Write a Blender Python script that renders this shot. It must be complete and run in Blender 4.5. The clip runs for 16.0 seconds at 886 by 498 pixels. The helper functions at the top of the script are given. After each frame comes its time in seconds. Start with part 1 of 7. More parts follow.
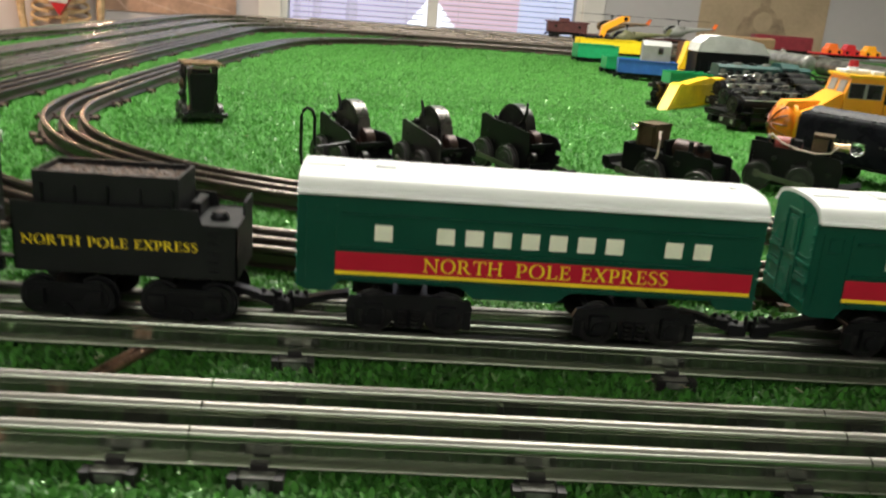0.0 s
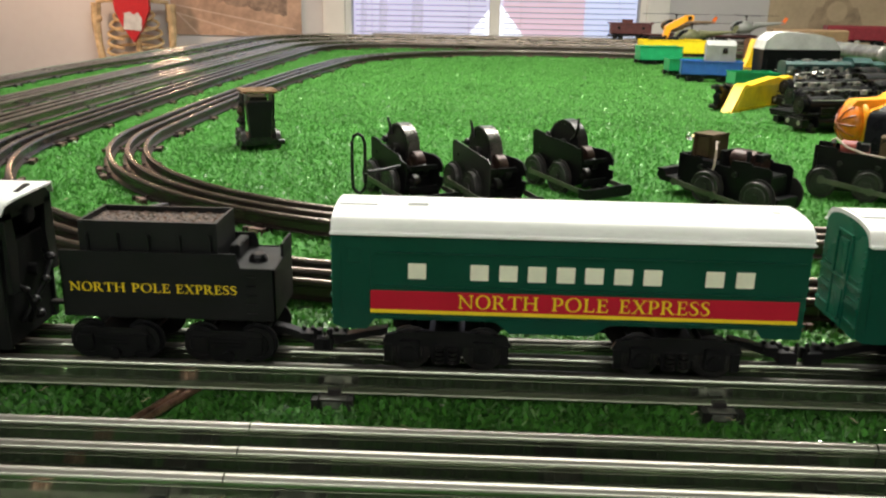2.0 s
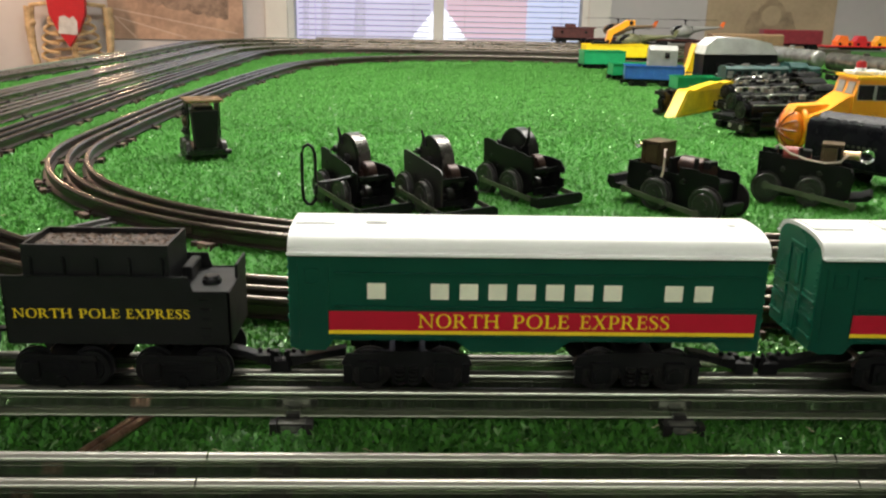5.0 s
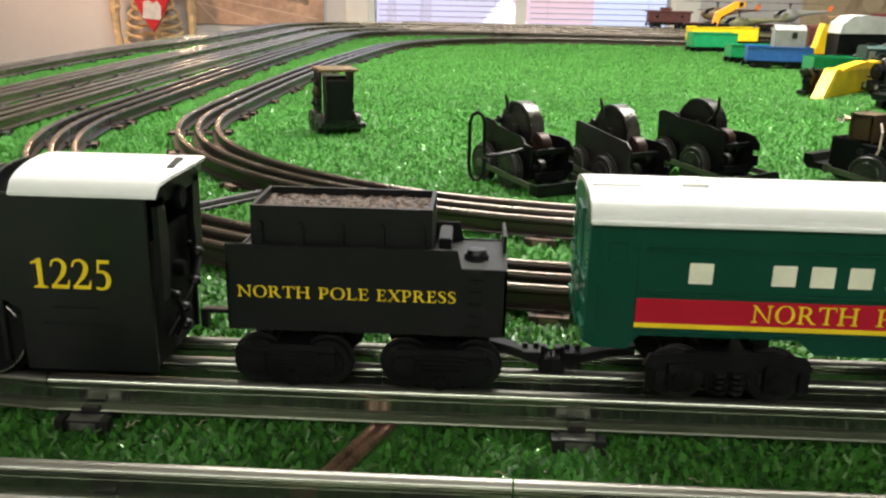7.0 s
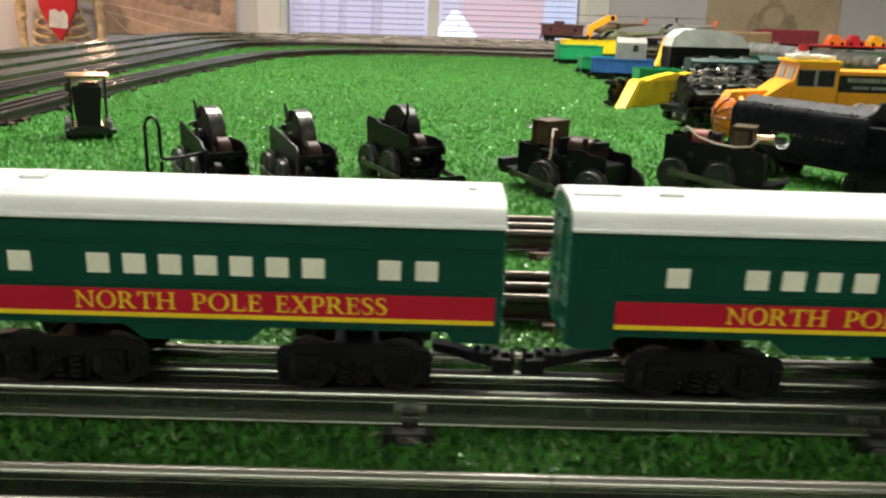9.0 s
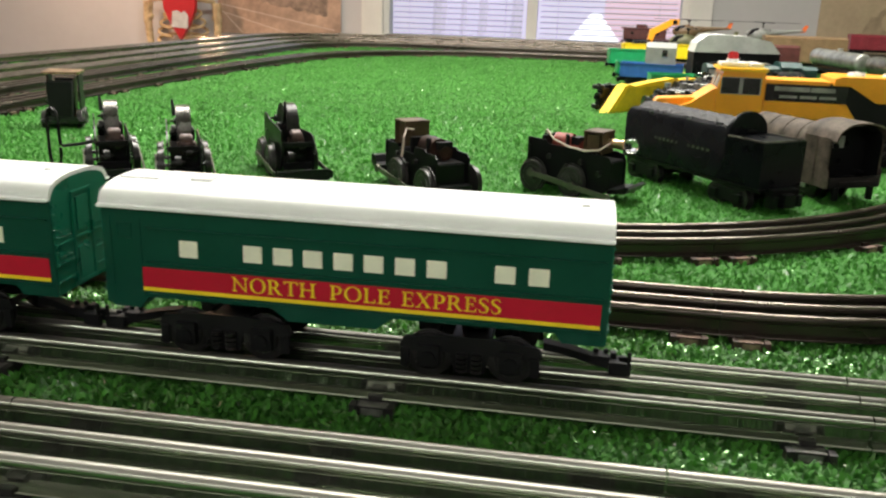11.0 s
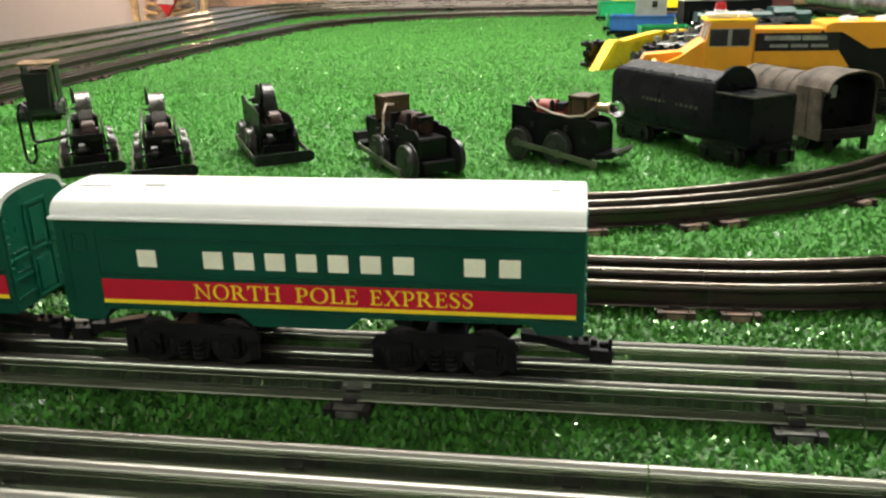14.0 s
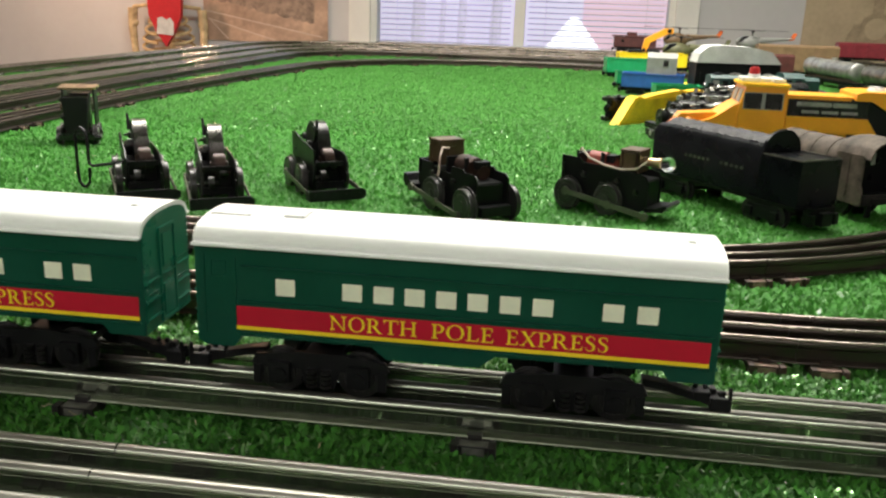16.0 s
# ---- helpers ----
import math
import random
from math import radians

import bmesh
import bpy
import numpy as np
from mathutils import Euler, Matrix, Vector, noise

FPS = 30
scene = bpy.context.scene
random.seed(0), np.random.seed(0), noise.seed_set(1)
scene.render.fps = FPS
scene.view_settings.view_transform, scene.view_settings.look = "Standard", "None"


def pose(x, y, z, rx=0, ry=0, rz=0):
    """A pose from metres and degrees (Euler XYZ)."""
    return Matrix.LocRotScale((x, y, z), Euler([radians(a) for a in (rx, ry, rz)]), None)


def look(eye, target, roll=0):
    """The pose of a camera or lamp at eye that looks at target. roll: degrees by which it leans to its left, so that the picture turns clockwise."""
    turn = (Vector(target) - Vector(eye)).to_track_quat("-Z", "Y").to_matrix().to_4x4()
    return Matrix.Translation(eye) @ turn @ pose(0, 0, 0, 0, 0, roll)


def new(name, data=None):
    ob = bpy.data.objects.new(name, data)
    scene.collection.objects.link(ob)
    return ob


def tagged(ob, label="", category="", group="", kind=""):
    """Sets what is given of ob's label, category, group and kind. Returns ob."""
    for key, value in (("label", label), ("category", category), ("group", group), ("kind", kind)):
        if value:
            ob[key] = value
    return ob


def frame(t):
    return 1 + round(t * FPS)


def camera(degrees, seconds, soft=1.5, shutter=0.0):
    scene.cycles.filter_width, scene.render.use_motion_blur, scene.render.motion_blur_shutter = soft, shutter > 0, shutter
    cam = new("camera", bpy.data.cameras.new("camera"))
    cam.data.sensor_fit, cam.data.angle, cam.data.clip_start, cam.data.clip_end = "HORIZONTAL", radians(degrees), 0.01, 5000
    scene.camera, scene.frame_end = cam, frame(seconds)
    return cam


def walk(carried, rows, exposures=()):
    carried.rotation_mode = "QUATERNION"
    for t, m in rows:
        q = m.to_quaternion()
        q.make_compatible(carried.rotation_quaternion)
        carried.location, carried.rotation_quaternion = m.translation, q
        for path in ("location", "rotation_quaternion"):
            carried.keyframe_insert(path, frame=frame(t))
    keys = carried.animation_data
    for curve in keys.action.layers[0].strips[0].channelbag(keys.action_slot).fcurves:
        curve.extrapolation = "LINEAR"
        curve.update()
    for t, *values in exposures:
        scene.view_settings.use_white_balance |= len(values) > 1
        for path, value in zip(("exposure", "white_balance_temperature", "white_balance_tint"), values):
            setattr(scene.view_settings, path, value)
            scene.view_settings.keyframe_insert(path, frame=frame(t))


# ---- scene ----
EXPOSURES = ((0.0, 0.0), (0.7, 0.0), (1.5, 0.06), (3.6, 0.06), (6.0, -0.08), (6.5, 0.12), (7.0, 0.26), (7.5, 0.34), (8.0, 0.32), (8.6, 0.14), (9.0, -0.04), (10.0, 0.0), (12.5, 0.15), (13.2, 0.15), (14.0, 0.25), (15.0, 0.22), (15.5, 0.17), (16.0, 0.06))
cam = camera(55.1, 16.0, soft=2.3, shutter=0.5)
PATH = [
    (0, (0.2877, 0.1215, 0.1671), (0.3998, 2.0292, -0.4230), 4.38),
    (0.5, (0.2810, 0.0917, 0.1928), (0.3810, 2.0029, -0.3879), 0.96),
    (1, (0.2768, 0.1114, 0.1786), (0.3163, 2.0188, -0.4216), 1.48),
    (1.5, (0.2979, 0.1291, 0.1854), (0.2288, 2.0373, -0.4097), 0.94),
    (2, (0.3041, 0.1265, 0.1802), (0.2449, 2.0382, -0.4047), 1.10),
    (2.5, (0.2945, 0.1224, 0.1843), (0.2716, 2.0372, -0.3928), 1.14),
    (3, (0.3095, 0.1283, 0.1849), (0.3360, 2.0444, -0.3877), 0.86),
    (3.5, (0.3003, 0.1261, 0.1803), (0.3567, 2.0397, -0.3985), 1.60),
    (3.7, (0.2947, 0.1271, 0.1792), (0.3524, 2.0394, -0.4037), 1.89),
    (5.8, (0.3004, 0.1466, 0.1882), (0.3514, 2.0617, -0.3860), 0.35),
    (6, (0.2739, 0.1677, 0.1806), (0.2913, 2.0831, -0.3948), 0.24),
    (6.5, (0.2076, 0.2010, 0.1504), (0.1435, 2.1127, -0.4341), 1.16),
    (7, (0.2074, 0.2070, 0.1527), (0.1361, 2.1145, -0.4443), 1.22),
    (7.5, (0.2277, 0.2034, 0.1515), (0.1974, 2.1075, -0.4597), 0.90),
    (8, (0.2987, 0.2068, 0.1517), (0.3574, 2.1095, -0.4618), 0.90),
    (8.5, (0.3630, 0.2030, 0.1574), (0.4737, 2.1114, -0.4308), 1.35),
    (9, (0.4240, 0.1934, 0.1548), (0.4530, 2.1110, -0.4125), 1.85),
    (9.5, (0.4553, 0.1621, 0.1625), (0.5058, 2.0812, -0.3983), 2.93),
    (10, (0.5227, 0.1397, 0.1677), (0.5954, 2.0572, -0.3962), 4.09),
    (10.2, (0.5633, 0.1422, 0.1684), (0.5473, 2.0608, -0.3961), 3.64),
    (12.3, (0.6962, 0.1862, 0.1598), (0.3263, 2.0581, -0.4395), 1.33),
    (12.5, (0.6948, 0.1891, 0.1568), (0.3254, 2.0589, -0.4493), 1.31),
    (13, (0.6808, 0.1895, 0.1575), (0.3130, 2.0480, -0.4836), -0.02),
    (13.5, (0.6802, 0.1822, 0.1680), (0.3373, 2.0333, -0.5070), -1.66),
    (14, (0.6769, 0.1776, 0.1758), (0.3817, 2.0422, -0.4847), -1.48),
    (14.5, (0.6694, 0.1844, 0.1685), (0.3262, 2.0519, -0.4598), -0.09),
    (15, (0.6731, 0.2025, 0.1609), (0.2594, 2.0573, -0.4623), 0.01),
    (15.5, (0.6392, 0.1780, 0.1693), (0.3266, 2.0634, -0.4203), 1.04),
    (16, (0.6140, 0.1589, 0.1779), (0.3751, 2.0629, -0.3857), 1.98),
]
walk(cam, [(t, look(eye, target, roll)) for t, eye, target, roll in PATH], EXPOSURES)

# ---- world and lights ----
world = bpy.data.worlds.new("world")
scene.world = world
world.use_nodes = True
wn = world.node_tree.nodes
sky = wn.new("ShaderNodeTexSky")
sky.sky_type = "NISHITA"
sky.sun_disc = False
sky.sun_elevation, sky.sun_rotation = radians(35), radians(160)
world.node_tree.links.new(sky.outputs[0], wn["Background"].inputs[0])
wn["Background"].inputs[1].default_value = 0.1


def lamp(name, place, target, size, power, colour=(1, 1, 1), size_y=None):
    data = bpy.data.lights.new(name, "AREA")
    data.energy, data.color, data.size = power, colour, size
    if size_y:
        data.shape, data.size_y = "RECTANGLE", size_y
    ob = new(name, data)
    ob.matrix_world = look(place, target)
    return ob


CEIL = 1.62
# overhead area light without a visible fixture
lamp("unseen_overhead_light", (0.50, 1.75, CEIL - 0.05), (0.50, 1.75, 0), 2.0, 112, (1.0, 0.955, 0.88), 0.6)
# added fill behind the camera; no fixture is known there
lamp("unseen_overhead_light", (0.1, -1.8, CEIL - 0.05), (0.1, -1.8, 0), 3.4, 50, (1.0, 0.97, 0.92), 0.6)
lamp("window_daylight", (0.4, 4.42, 0.75), (0.4, 0.5, 0.2), 1.5, 4, (0.86, 0.9, 1.0), 1.2)
lamp("warm_wall_lamp", (-1.95, 3.7, 0.75), (-1.2, 4.2, 0.0), 0.25, 13, (1.0, 0.62, 0.42))
lamp("small_warm_lamp", (-1.18, 4.40, 0.27), (-0.3, 1.5, 0.0), 0.13, 6, (1.0, 0.58, 0.32))

# ---- materials ----


def material(name, colour, rough=0.5, metal=0.0, vary=0.12, scale=60.0, bump=0.0, bump_scale=400.0, colour_2=None, coat=0.0, spec=0.5, fine=None):
    """A surface with two scales of colour change, uneven gloss and fine relief."""
    m = bpy.data.materials.new(name)
    m.use_nodes = True
    nt = m.node_tree
    p = nt.nodes["Principled BSDF"]
    link = nt.links.new
    co = nt.nodes.new("ShaderNodeTexCoord")
    big = nt.nodes.new("ShaderNodeTexNoise")
    big.inputs["Scale"].default_value = scale
    big.inputs["Detail"].default_value = 5
    link(co.outputs["Object"], big.inputs["Vector"])
    small = nt.nodes.new("ShaderNodeTexNoise")
    small.inputs["Scale"].default_value = fine or scale * 9
    small.inputs["Detail"].default_value = 3
    link(co.outputs["Object"], small.inputs["Vector"])
    add = nt.nodes.new("ShaderNodeMath")
    add.operation = "MULTIPLY_ADD"
    link(small.outputs[0], add.inputs[0])
    add.inputs[1].default_value = 0.4
    link(big.outputs[0], add.inputs[2])
    ramp = nt.nodes.new("ShaderNodeValToRGB")
    c2 = colour_2 or tuple(c * (1 - 2 * vary) for c in colour)
    ramp.color_ramp.elements[0].color = (*c2, 1)
    ramp.color_ramp.elements[1].color = (*[min(1, c * (1 + vary)) for c in colour], 1)
    ramp.color_ramp.elements[0].position, ramp.color_ramp.elements[1].position = 0.45, 0.95
    link(add.outputs[0], ramp.inputs[0])
    link(ramp.outputs[0], p.inputs["Base Color"])
    mr = nt.nodes.new("ShaderNodeMapRange")
    mr.inputs[3].default_value, mr.inputs[4].default_value = max(0.02, rough - 0.12), min(1, rough + 0.12)
    link(big.outputs[0], mr.inputs[0])
    link(mr.outputs[0], p.inputs["Roughness"])
    p.inputs["Metallic"].default_value = metal
    p.inputs["Coat Weight"].default_value = coat
    p.inputs["Specular IOR Level"].default_value = spec
    if bump:
        rel = nt.nodes.new("ShaderNodeTexNoise")
        rel.inputs["Scale"].default_value = bump_scale
        rel.inputs["Detail"].default_value = 4
        link(co.outputs["Object"], rel.inputs["Vector"])
        b = nt.nodes.new("ShaderNodeBump")
        b.inputs["Strength"].default_value = bump
        b.inputs["Distance"].default_value = 0.001
        link(rel.outputs[0], b.inputs["Height"])
        link(b.outputs[0], p.inputs["Normal"])
    return m


# emits its own colour, as daylight on the backdrops outside
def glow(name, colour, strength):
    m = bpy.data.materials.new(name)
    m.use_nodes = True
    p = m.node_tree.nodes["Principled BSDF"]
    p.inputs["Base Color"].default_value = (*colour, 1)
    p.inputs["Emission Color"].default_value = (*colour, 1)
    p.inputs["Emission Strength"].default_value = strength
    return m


def rail_material(name, colour, rough, metal, stretch, colour_2, grime=0.5):
    """Rolled tinplate: streaks and dull patches drawn out along the rail."""
    m = material(name, colour, rough, metal, vary=0.1, scale=22, bump=0.06, bump_scale=160, colour_2=colour_2)
    nt = m.node_tree
    mapping = nt.nodes.new("ShaderNodeMapping")
    mapping.inputs["Scale"].default_value = stretch
    co = next(n for n in nt.nodes if n.type == "TEX_COORD")
    nt.links.new(co.outputs["Object"], mapping.inputs["Vector"])
    for n in [n for n in nt.nodes if n.type == "TEX_NOISE"]:
        nt.links.new(mapping.outputs[0], n.inputs["Vector"])
    mr = next(n for n in nt.nodes if n.type == "MAP_RANGE")
    mr.inputs[1].default_value, mr.inputs[2].default_value = 0.35, 0.75
    mr.inputs[3].default_value, mr.inputs[4].default_value = rough, min(1, rough + grime * 0.4)
    return m


def blade_material(name, dark, light, rough=0.5, even=0.5, spec=0.2, metal=0.0):
    m = bpy.data.materials.new(name)
    m.use_nodes = True
    nt = m.node_tree
    p = nt.nodes["Principled BSDF"]
    geo = nt.nodes.new("ShaderNodeNewGeometry")
    ramp = nt.nodes.new("ShaderNodeValToRGB")
    ramp.color_ramp.elements[0].color, ramp.color_ramp.elements[1].color = (*dark, 1), (*light, 1)
    nt.links.new(geo.outputs["Random Per Island"], ramp.inputs[0])
    co = nt.nodes.new("ShaderNodeTexCoord")
    big = nt.nodes.new("ShaderNodeTexNoise")
    big.inputs["Scale"].default_value = 14
    nt.links.new(co.outputs["Object"], big.inputs["Vector"])
    mix = nt.nodes.new("ShaderNodeMix")
    mix.data_type, mix.blend_type = "RGBA", "MULTIPLY"
    mix.inputs[0].default_value = 0.25
    nt.links.new(ramp.outputs[0], mix.inputs[6])
    nt.links.new(big.outputs[0], mix.inputs[7])
    nt.links.new(mix.outputs[2], p.inputs["Base Color"])
    gl = nt.nodes.new("ShaderNodeMapRange")
    gl.inputs[1].default_value, gl.inputs[2].default_value, gl.inputs[3].default_value, gl.inputs[4].default_value = 0.0, 0.10, 0.25, rough
    wn2 = nt.nodes.new("ShaderNodeTexWhiteNoise")
    wn2.noise_dimensions = "1D"
    nt.links.new(geo.outputs["Random Per Island"], wn2.inputs["W"])
    nt.links.new(wn2.outputs["Value"], gl.inputs[0])
    nt.links.new(gl.outputs[0], p.inputs["Roughness"])
    p.inputs["Metallic"].default_value = metal
    sp = nt.nodes.new("ShaderNodeMapRange")
    sp.inputs[1].default_value, sp.inputs[2].default_value, sp.inputs[3].default_value, sp.inputs[4].default_value = 0.03, 0.06, 0.6, spec
    nt.links.new(wn2.outputs["Value"], sp.inputs[0])
    nt.links.new(sp.outputs[0], p.inputs["Specular IOR Level"])
    # frayed blades scatter light much as a level mat does
    lean = nt.nodes.new("ShaderNodeMix")
    lean.data_type = "VECTOR"
    lean.inputs[0].default_value = even
    nt.links.new(geo.outputs["Normal"], lean.inputs[4])
    lean.inputs[5].default_value = (0, 0, 1)
    unit = nt.nodes.new("ShaderNodeVectorMath")
    unit.operation = "NORMALIZE"
    nt.links.new(lean.outputs[1], unit.inputs[0])
    nt.links.new(unit.outputs[0], p.inputs["Normal"])
    thin = nt.nodes.new("ShaderNodeBsdfTranslucent")
    nt.links.new(mix.outputs[2], thin.inputs["Color"])
    both = nt.nodes.new("ShaderNodeMixShader")
    both.inputs[0].default_value = 0.2
    nt.links.new(p.outputs[0], both.inputs[1])
    nt.links.new(thin.outputs[0], both.inputs[2])
    nt.links.new(both.outputs[0], nt.nodes["Material Output"].inputs["Surface"])
    return m


# one turf in three tones: front darkened for shade, brightness set by distance
M_BLADE_SHADE = blade_material("artificial_turf_shaded", (0.020, 0.092, 0.012), (0.084, 0.300, 0.042), 0.45, 0.35, 0.25)
# lighter, part-metallic green that paints glints onto the turf
M_GLINT = blade_material("turf_glint", (0.16, 0.40, 0.11), (0.30, 0.52, 0.22), 0.12, 0.1, 1.0, 0.45)
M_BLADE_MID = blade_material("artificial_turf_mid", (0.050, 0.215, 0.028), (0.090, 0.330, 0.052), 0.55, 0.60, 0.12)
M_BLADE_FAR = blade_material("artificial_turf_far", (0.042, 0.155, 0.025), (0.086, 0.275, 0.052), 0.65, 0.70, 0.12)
M_TURF = material("turf_backing", (0.050, 0.190, 0.030), 0.85, vary=0.10, scale=90, bump=0.4, bump_scale=300)
# green tint in both steels stands in for turf mirrored in the webs
M_STEEL = rail_material("turf_tinted_steel", (0.34, 0.37, 0.295), 0.12, 0.92, (0.12, 1, 1), (0.15, 0.165, 0.125), 0.35)
M_STEEL_T = rail_material("turf_tinted_train_steel", (0.33, 0.36, 0.285), 0.10, 0.92, (0.12, 1, 1), (0.16, 0.18, 0.135), 0.35)
# head colour darkened for the train's shade and its dark reflection
M_TRAINHEAD = rail_material("train_shaded_head", (0.115, 0.115, 0.10), 0.40, 0.92, (0.1, 1, 1), (0.085, 0.082, 0.07), 0.5)
M_BROWN = rail_material("oxidised_rail", (0.075, 0.060, 0.050), 0.26, 0.7, (0.2, 0.2, 1), (0.032, 0.025, 0.021), 0.5)
M_HEAD = material("polished_rail_head", (0.18, 0.158, 0.135), 0.24, 0.9, vary=0.25, scale=40, bump=0.1, colour_2=(0.11, 0.085, 0.068))
M_DULLHEAD = material("dull_rail_head", (0.34, 0.295, 0.25), 0.15, 0.85, vary=0.25, scale=40, bump=0.06)
M_BRIGHT = rail_material("polished_tinplate_head", (0.345, 0.335, 0.305), 0.37, 0.92, (0.1, 1, 1), (0.20, 0.19, 0.165), 0.5)
# warm reflected sheen is put into this rail colour
M_GREY_RAIL = rail_material("worn_warm_sheen_rail", (0.27, 0.225, 0.19), 0.22, 0.85, (1, 0.12, 1), (0.13, 0.10, 0.08), 0.4)
M_TIE = material("black_tie", (0.022, 0.02, 0.02), 0.45, 0.3, vary=0.25, scale=80, bump=0.2)
M_RUST = material("rusty_rail", (0.52, 0.30, 0.22), 0.34, 0.7, vary=0.3, scale=120, bump=0.15, colour_2=(0.12, 0.065, 0.05))
M_OLDTIE = material("worn_black_tie", (0.055, 0.03, 0.022), 0.5, 0.4, vary=0.35, scale=90, bump=0.3, colour_2=(0.014, 0.012, 0.012))
M_TIEWORN = material("worn_bare_tie", (0.20, 0.20, 0.185), 0.34, 0.7, vary=0.4, scale=160, bump=0.2, colour_2=(0.06, 0.055, 0.05))
M_TIERUST = material("bare_rusted_tie", (0.22, 0.15, 0.12), 0.42, 0.5, vary=0.4, scale=160, bump=0.2, colour_2=(0.10, 0.06, 0.045))
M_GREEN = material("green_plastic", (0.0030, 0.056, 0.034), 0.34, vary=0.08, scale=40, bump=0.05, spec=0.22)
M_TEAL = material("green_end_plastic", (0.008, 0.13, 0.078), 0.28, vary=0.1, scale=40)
M_CREAM = material("cream_plastic_roof", (0.81, 0.82, 0.80), 0.42, vary=0.03, scale=50, bump=0.04)
M_PANE = material("cream_window", (0.84, 0.83, 0.66), 0.35, vary=0.05, scale=60)
M_RED = material("red_stripe", (0.47, 0.010, 0.030), 0.40, vary=0.06, scale=50, spec=0.2)
M_YELLOW = material("yellow_paint", (0.86, 0.64, 0.02), 0.45, vary=0.05, scale=80, spec=0.3)
M_BLACK = material("black_plastic", (0.0060, 0.0063, 0.0068), 0.36, vary=0.2, scale=60, bump=0.05, spec=0.22)
M_SATIN = material("satin_black_plastic", (0.0078, 0.0084, 0.0088), 0.44, vary=0.15, scale=60, bump=0.06, spec=0.22)
M_GLOSSBLACK = material("gloss_black", (0.01, 0.01, 0.011), 0.25, vary=0.2, scale=60)
M_COAL = material("coal_load", (0.105, 0.062, 0.040), 0.55, spec=0.25, vary=0.3, scale=420, bump=1.0, bump_scale=600, colour_2=(0.008, 0.007, 0.007))
# near-black for cab insides, darkened as the deep cab's shade
M_CABDARK = material("cab_dark", (0.0050, 0.0052, 0.0056), 0.6, vary=0.2, scale=60, bump=0.1, spec=0.12)
M_CAB = rail_material("worn_gloss_black", (0.0050, 0.0056, 0.0062), 0.28, 0.0, (1, 1, 0.10), (0.0030, 0.0033, 0.0036), 0.5)
M_IRON = material("dark_iron", (0.050, 0.049, 0.048), 0.34, 0.8, vary=0.3, scale=80, bump=0.2)
M_NICKEL = material("nickel", (0.62, 0.6, 0.56), 0.25, 0.95, vary=0.15, scale=60)
M_COPPER = material("copper_coil", (0.045, 0.022, 0.016), 0.4, 0.4, vary=0.35, scale=150)
M_BRASS = material("brass_bracket", (0.13, 0.090, 0.050), 0.42, 0.6, vary=0.25, scale=70)
M_COILRED = material("dull_red_coil", (0.24, 0.030, 0.016), 0.5, vary=0.3, scale=150)
M_TYRE = material("worn_steel_tyre", (0.075, 0.073, 0.070), 0.36, 0.6, vary=0.3, scale=90)
M_BRONZE = material("tarnished_bronze", (0.64, 0.46, 0.27), 0.26, 0.95, vary=0.3, scale=60)
M_BAND = material("polished_band", (0.17, 0.16, 0.15), 0.30, 0.8, vary=0.3, scale=90)
M_WHEEL = material("dark_steel_wheel", (0.040, 0.038, 0.037), 0.33, 0.3, vary=0.25, scale=90)
M_PLATE = material("worn_grey_plate", (0.045, 0.044, 0.042), 0.42, 0.5, vary=0.25, scale=70, bump=0.1)
M_ROD = material("drab_rod", (0.14, 0.14, 0.11), 0.36, 0.6, vary=0.2, scale=60)
M_WIRE = material("pale_wire", (0.62, 0.5, 0.42), 0.45, vary=0.1)
M_REDP = material("red_plastic", (0.48, 0.018, 0.024), 0.35, vary=0.08)
M_ORANGE = material("orange_plastic", (0.75, 0.14, 0.02), 0.4, vary=0.08)
M_AMBER = material("amber_yellow_plastic", (0.85, 0.34, 0.015), 0.36, vary=0.06, scale=40)
M_LEMON = material("lemon_plastic", (0.80, 0.51, 0.01), 0.42, vary=0.12, scale=40)
M_OCHRE = material("faded_ochre_plastic", (0.60, 0.40, 0.012), 0.45, vary=0.2, scale=40)
M_WHITE = material("white_plastic", (0.75, 0.75, 0.72), 0.45, vary=0.05)
M_OFFWHITE = material("dusty_white_plastic", (0.58, 0.58, 0.56), 0.5, vary=0.15, scale=30)
M_BLUE = material("blue_plastic", (0.03, 0.13, 0.45), 0.42, vary=0.1)
M_LGREEN = material("bright_green_plastic", (0.012, 0.30, 0.11), 0.42, vary=0.1)
M_DTEAL = material("dull_teal_paint", (0.018, 0.058, 0.052), 0.4, vary=0.25)
M_GREY = material("grey_plastic", (0.27, 0.27, 0.25), 0.5, vary=0.12)
M_ALU = material("dull_silver", (0.36, 0.36, 0.33), 0.38, 0.7, vary=0.3, scale=50)
M_TARN = material("tarnished_silver", (0.17, 0.165, 0.14), 0.34, 0.7, vary=0.4, scale=60)
M_OLIVE = material("olive_plastic", (0.13, 0.13, 0.06), 0.5, vary=0.2)
M_MAROON = material("maroon_plastic", (0.19, 0.02, 0.03), 0.45, vary=0.15)
M_DKBROWN = material("dark_red_brown", (0.09, 0.025, 0.022), 0.5, vary=0.2)
# pale metal colour for the sparkles added to the turf
M_SPARKLE = material("turf_sparkle", (0.62, 0.64, 0.56), 0.12, 0.6, vary=0.1)
M_TANPALE = material("pale_lint", (0.45, 0.38, 0.26), 0.8, vary=0.2)
M_TAN = material("tan_plastic", (0.20, 0.125, 0.065), 0.5, vary=0.15)
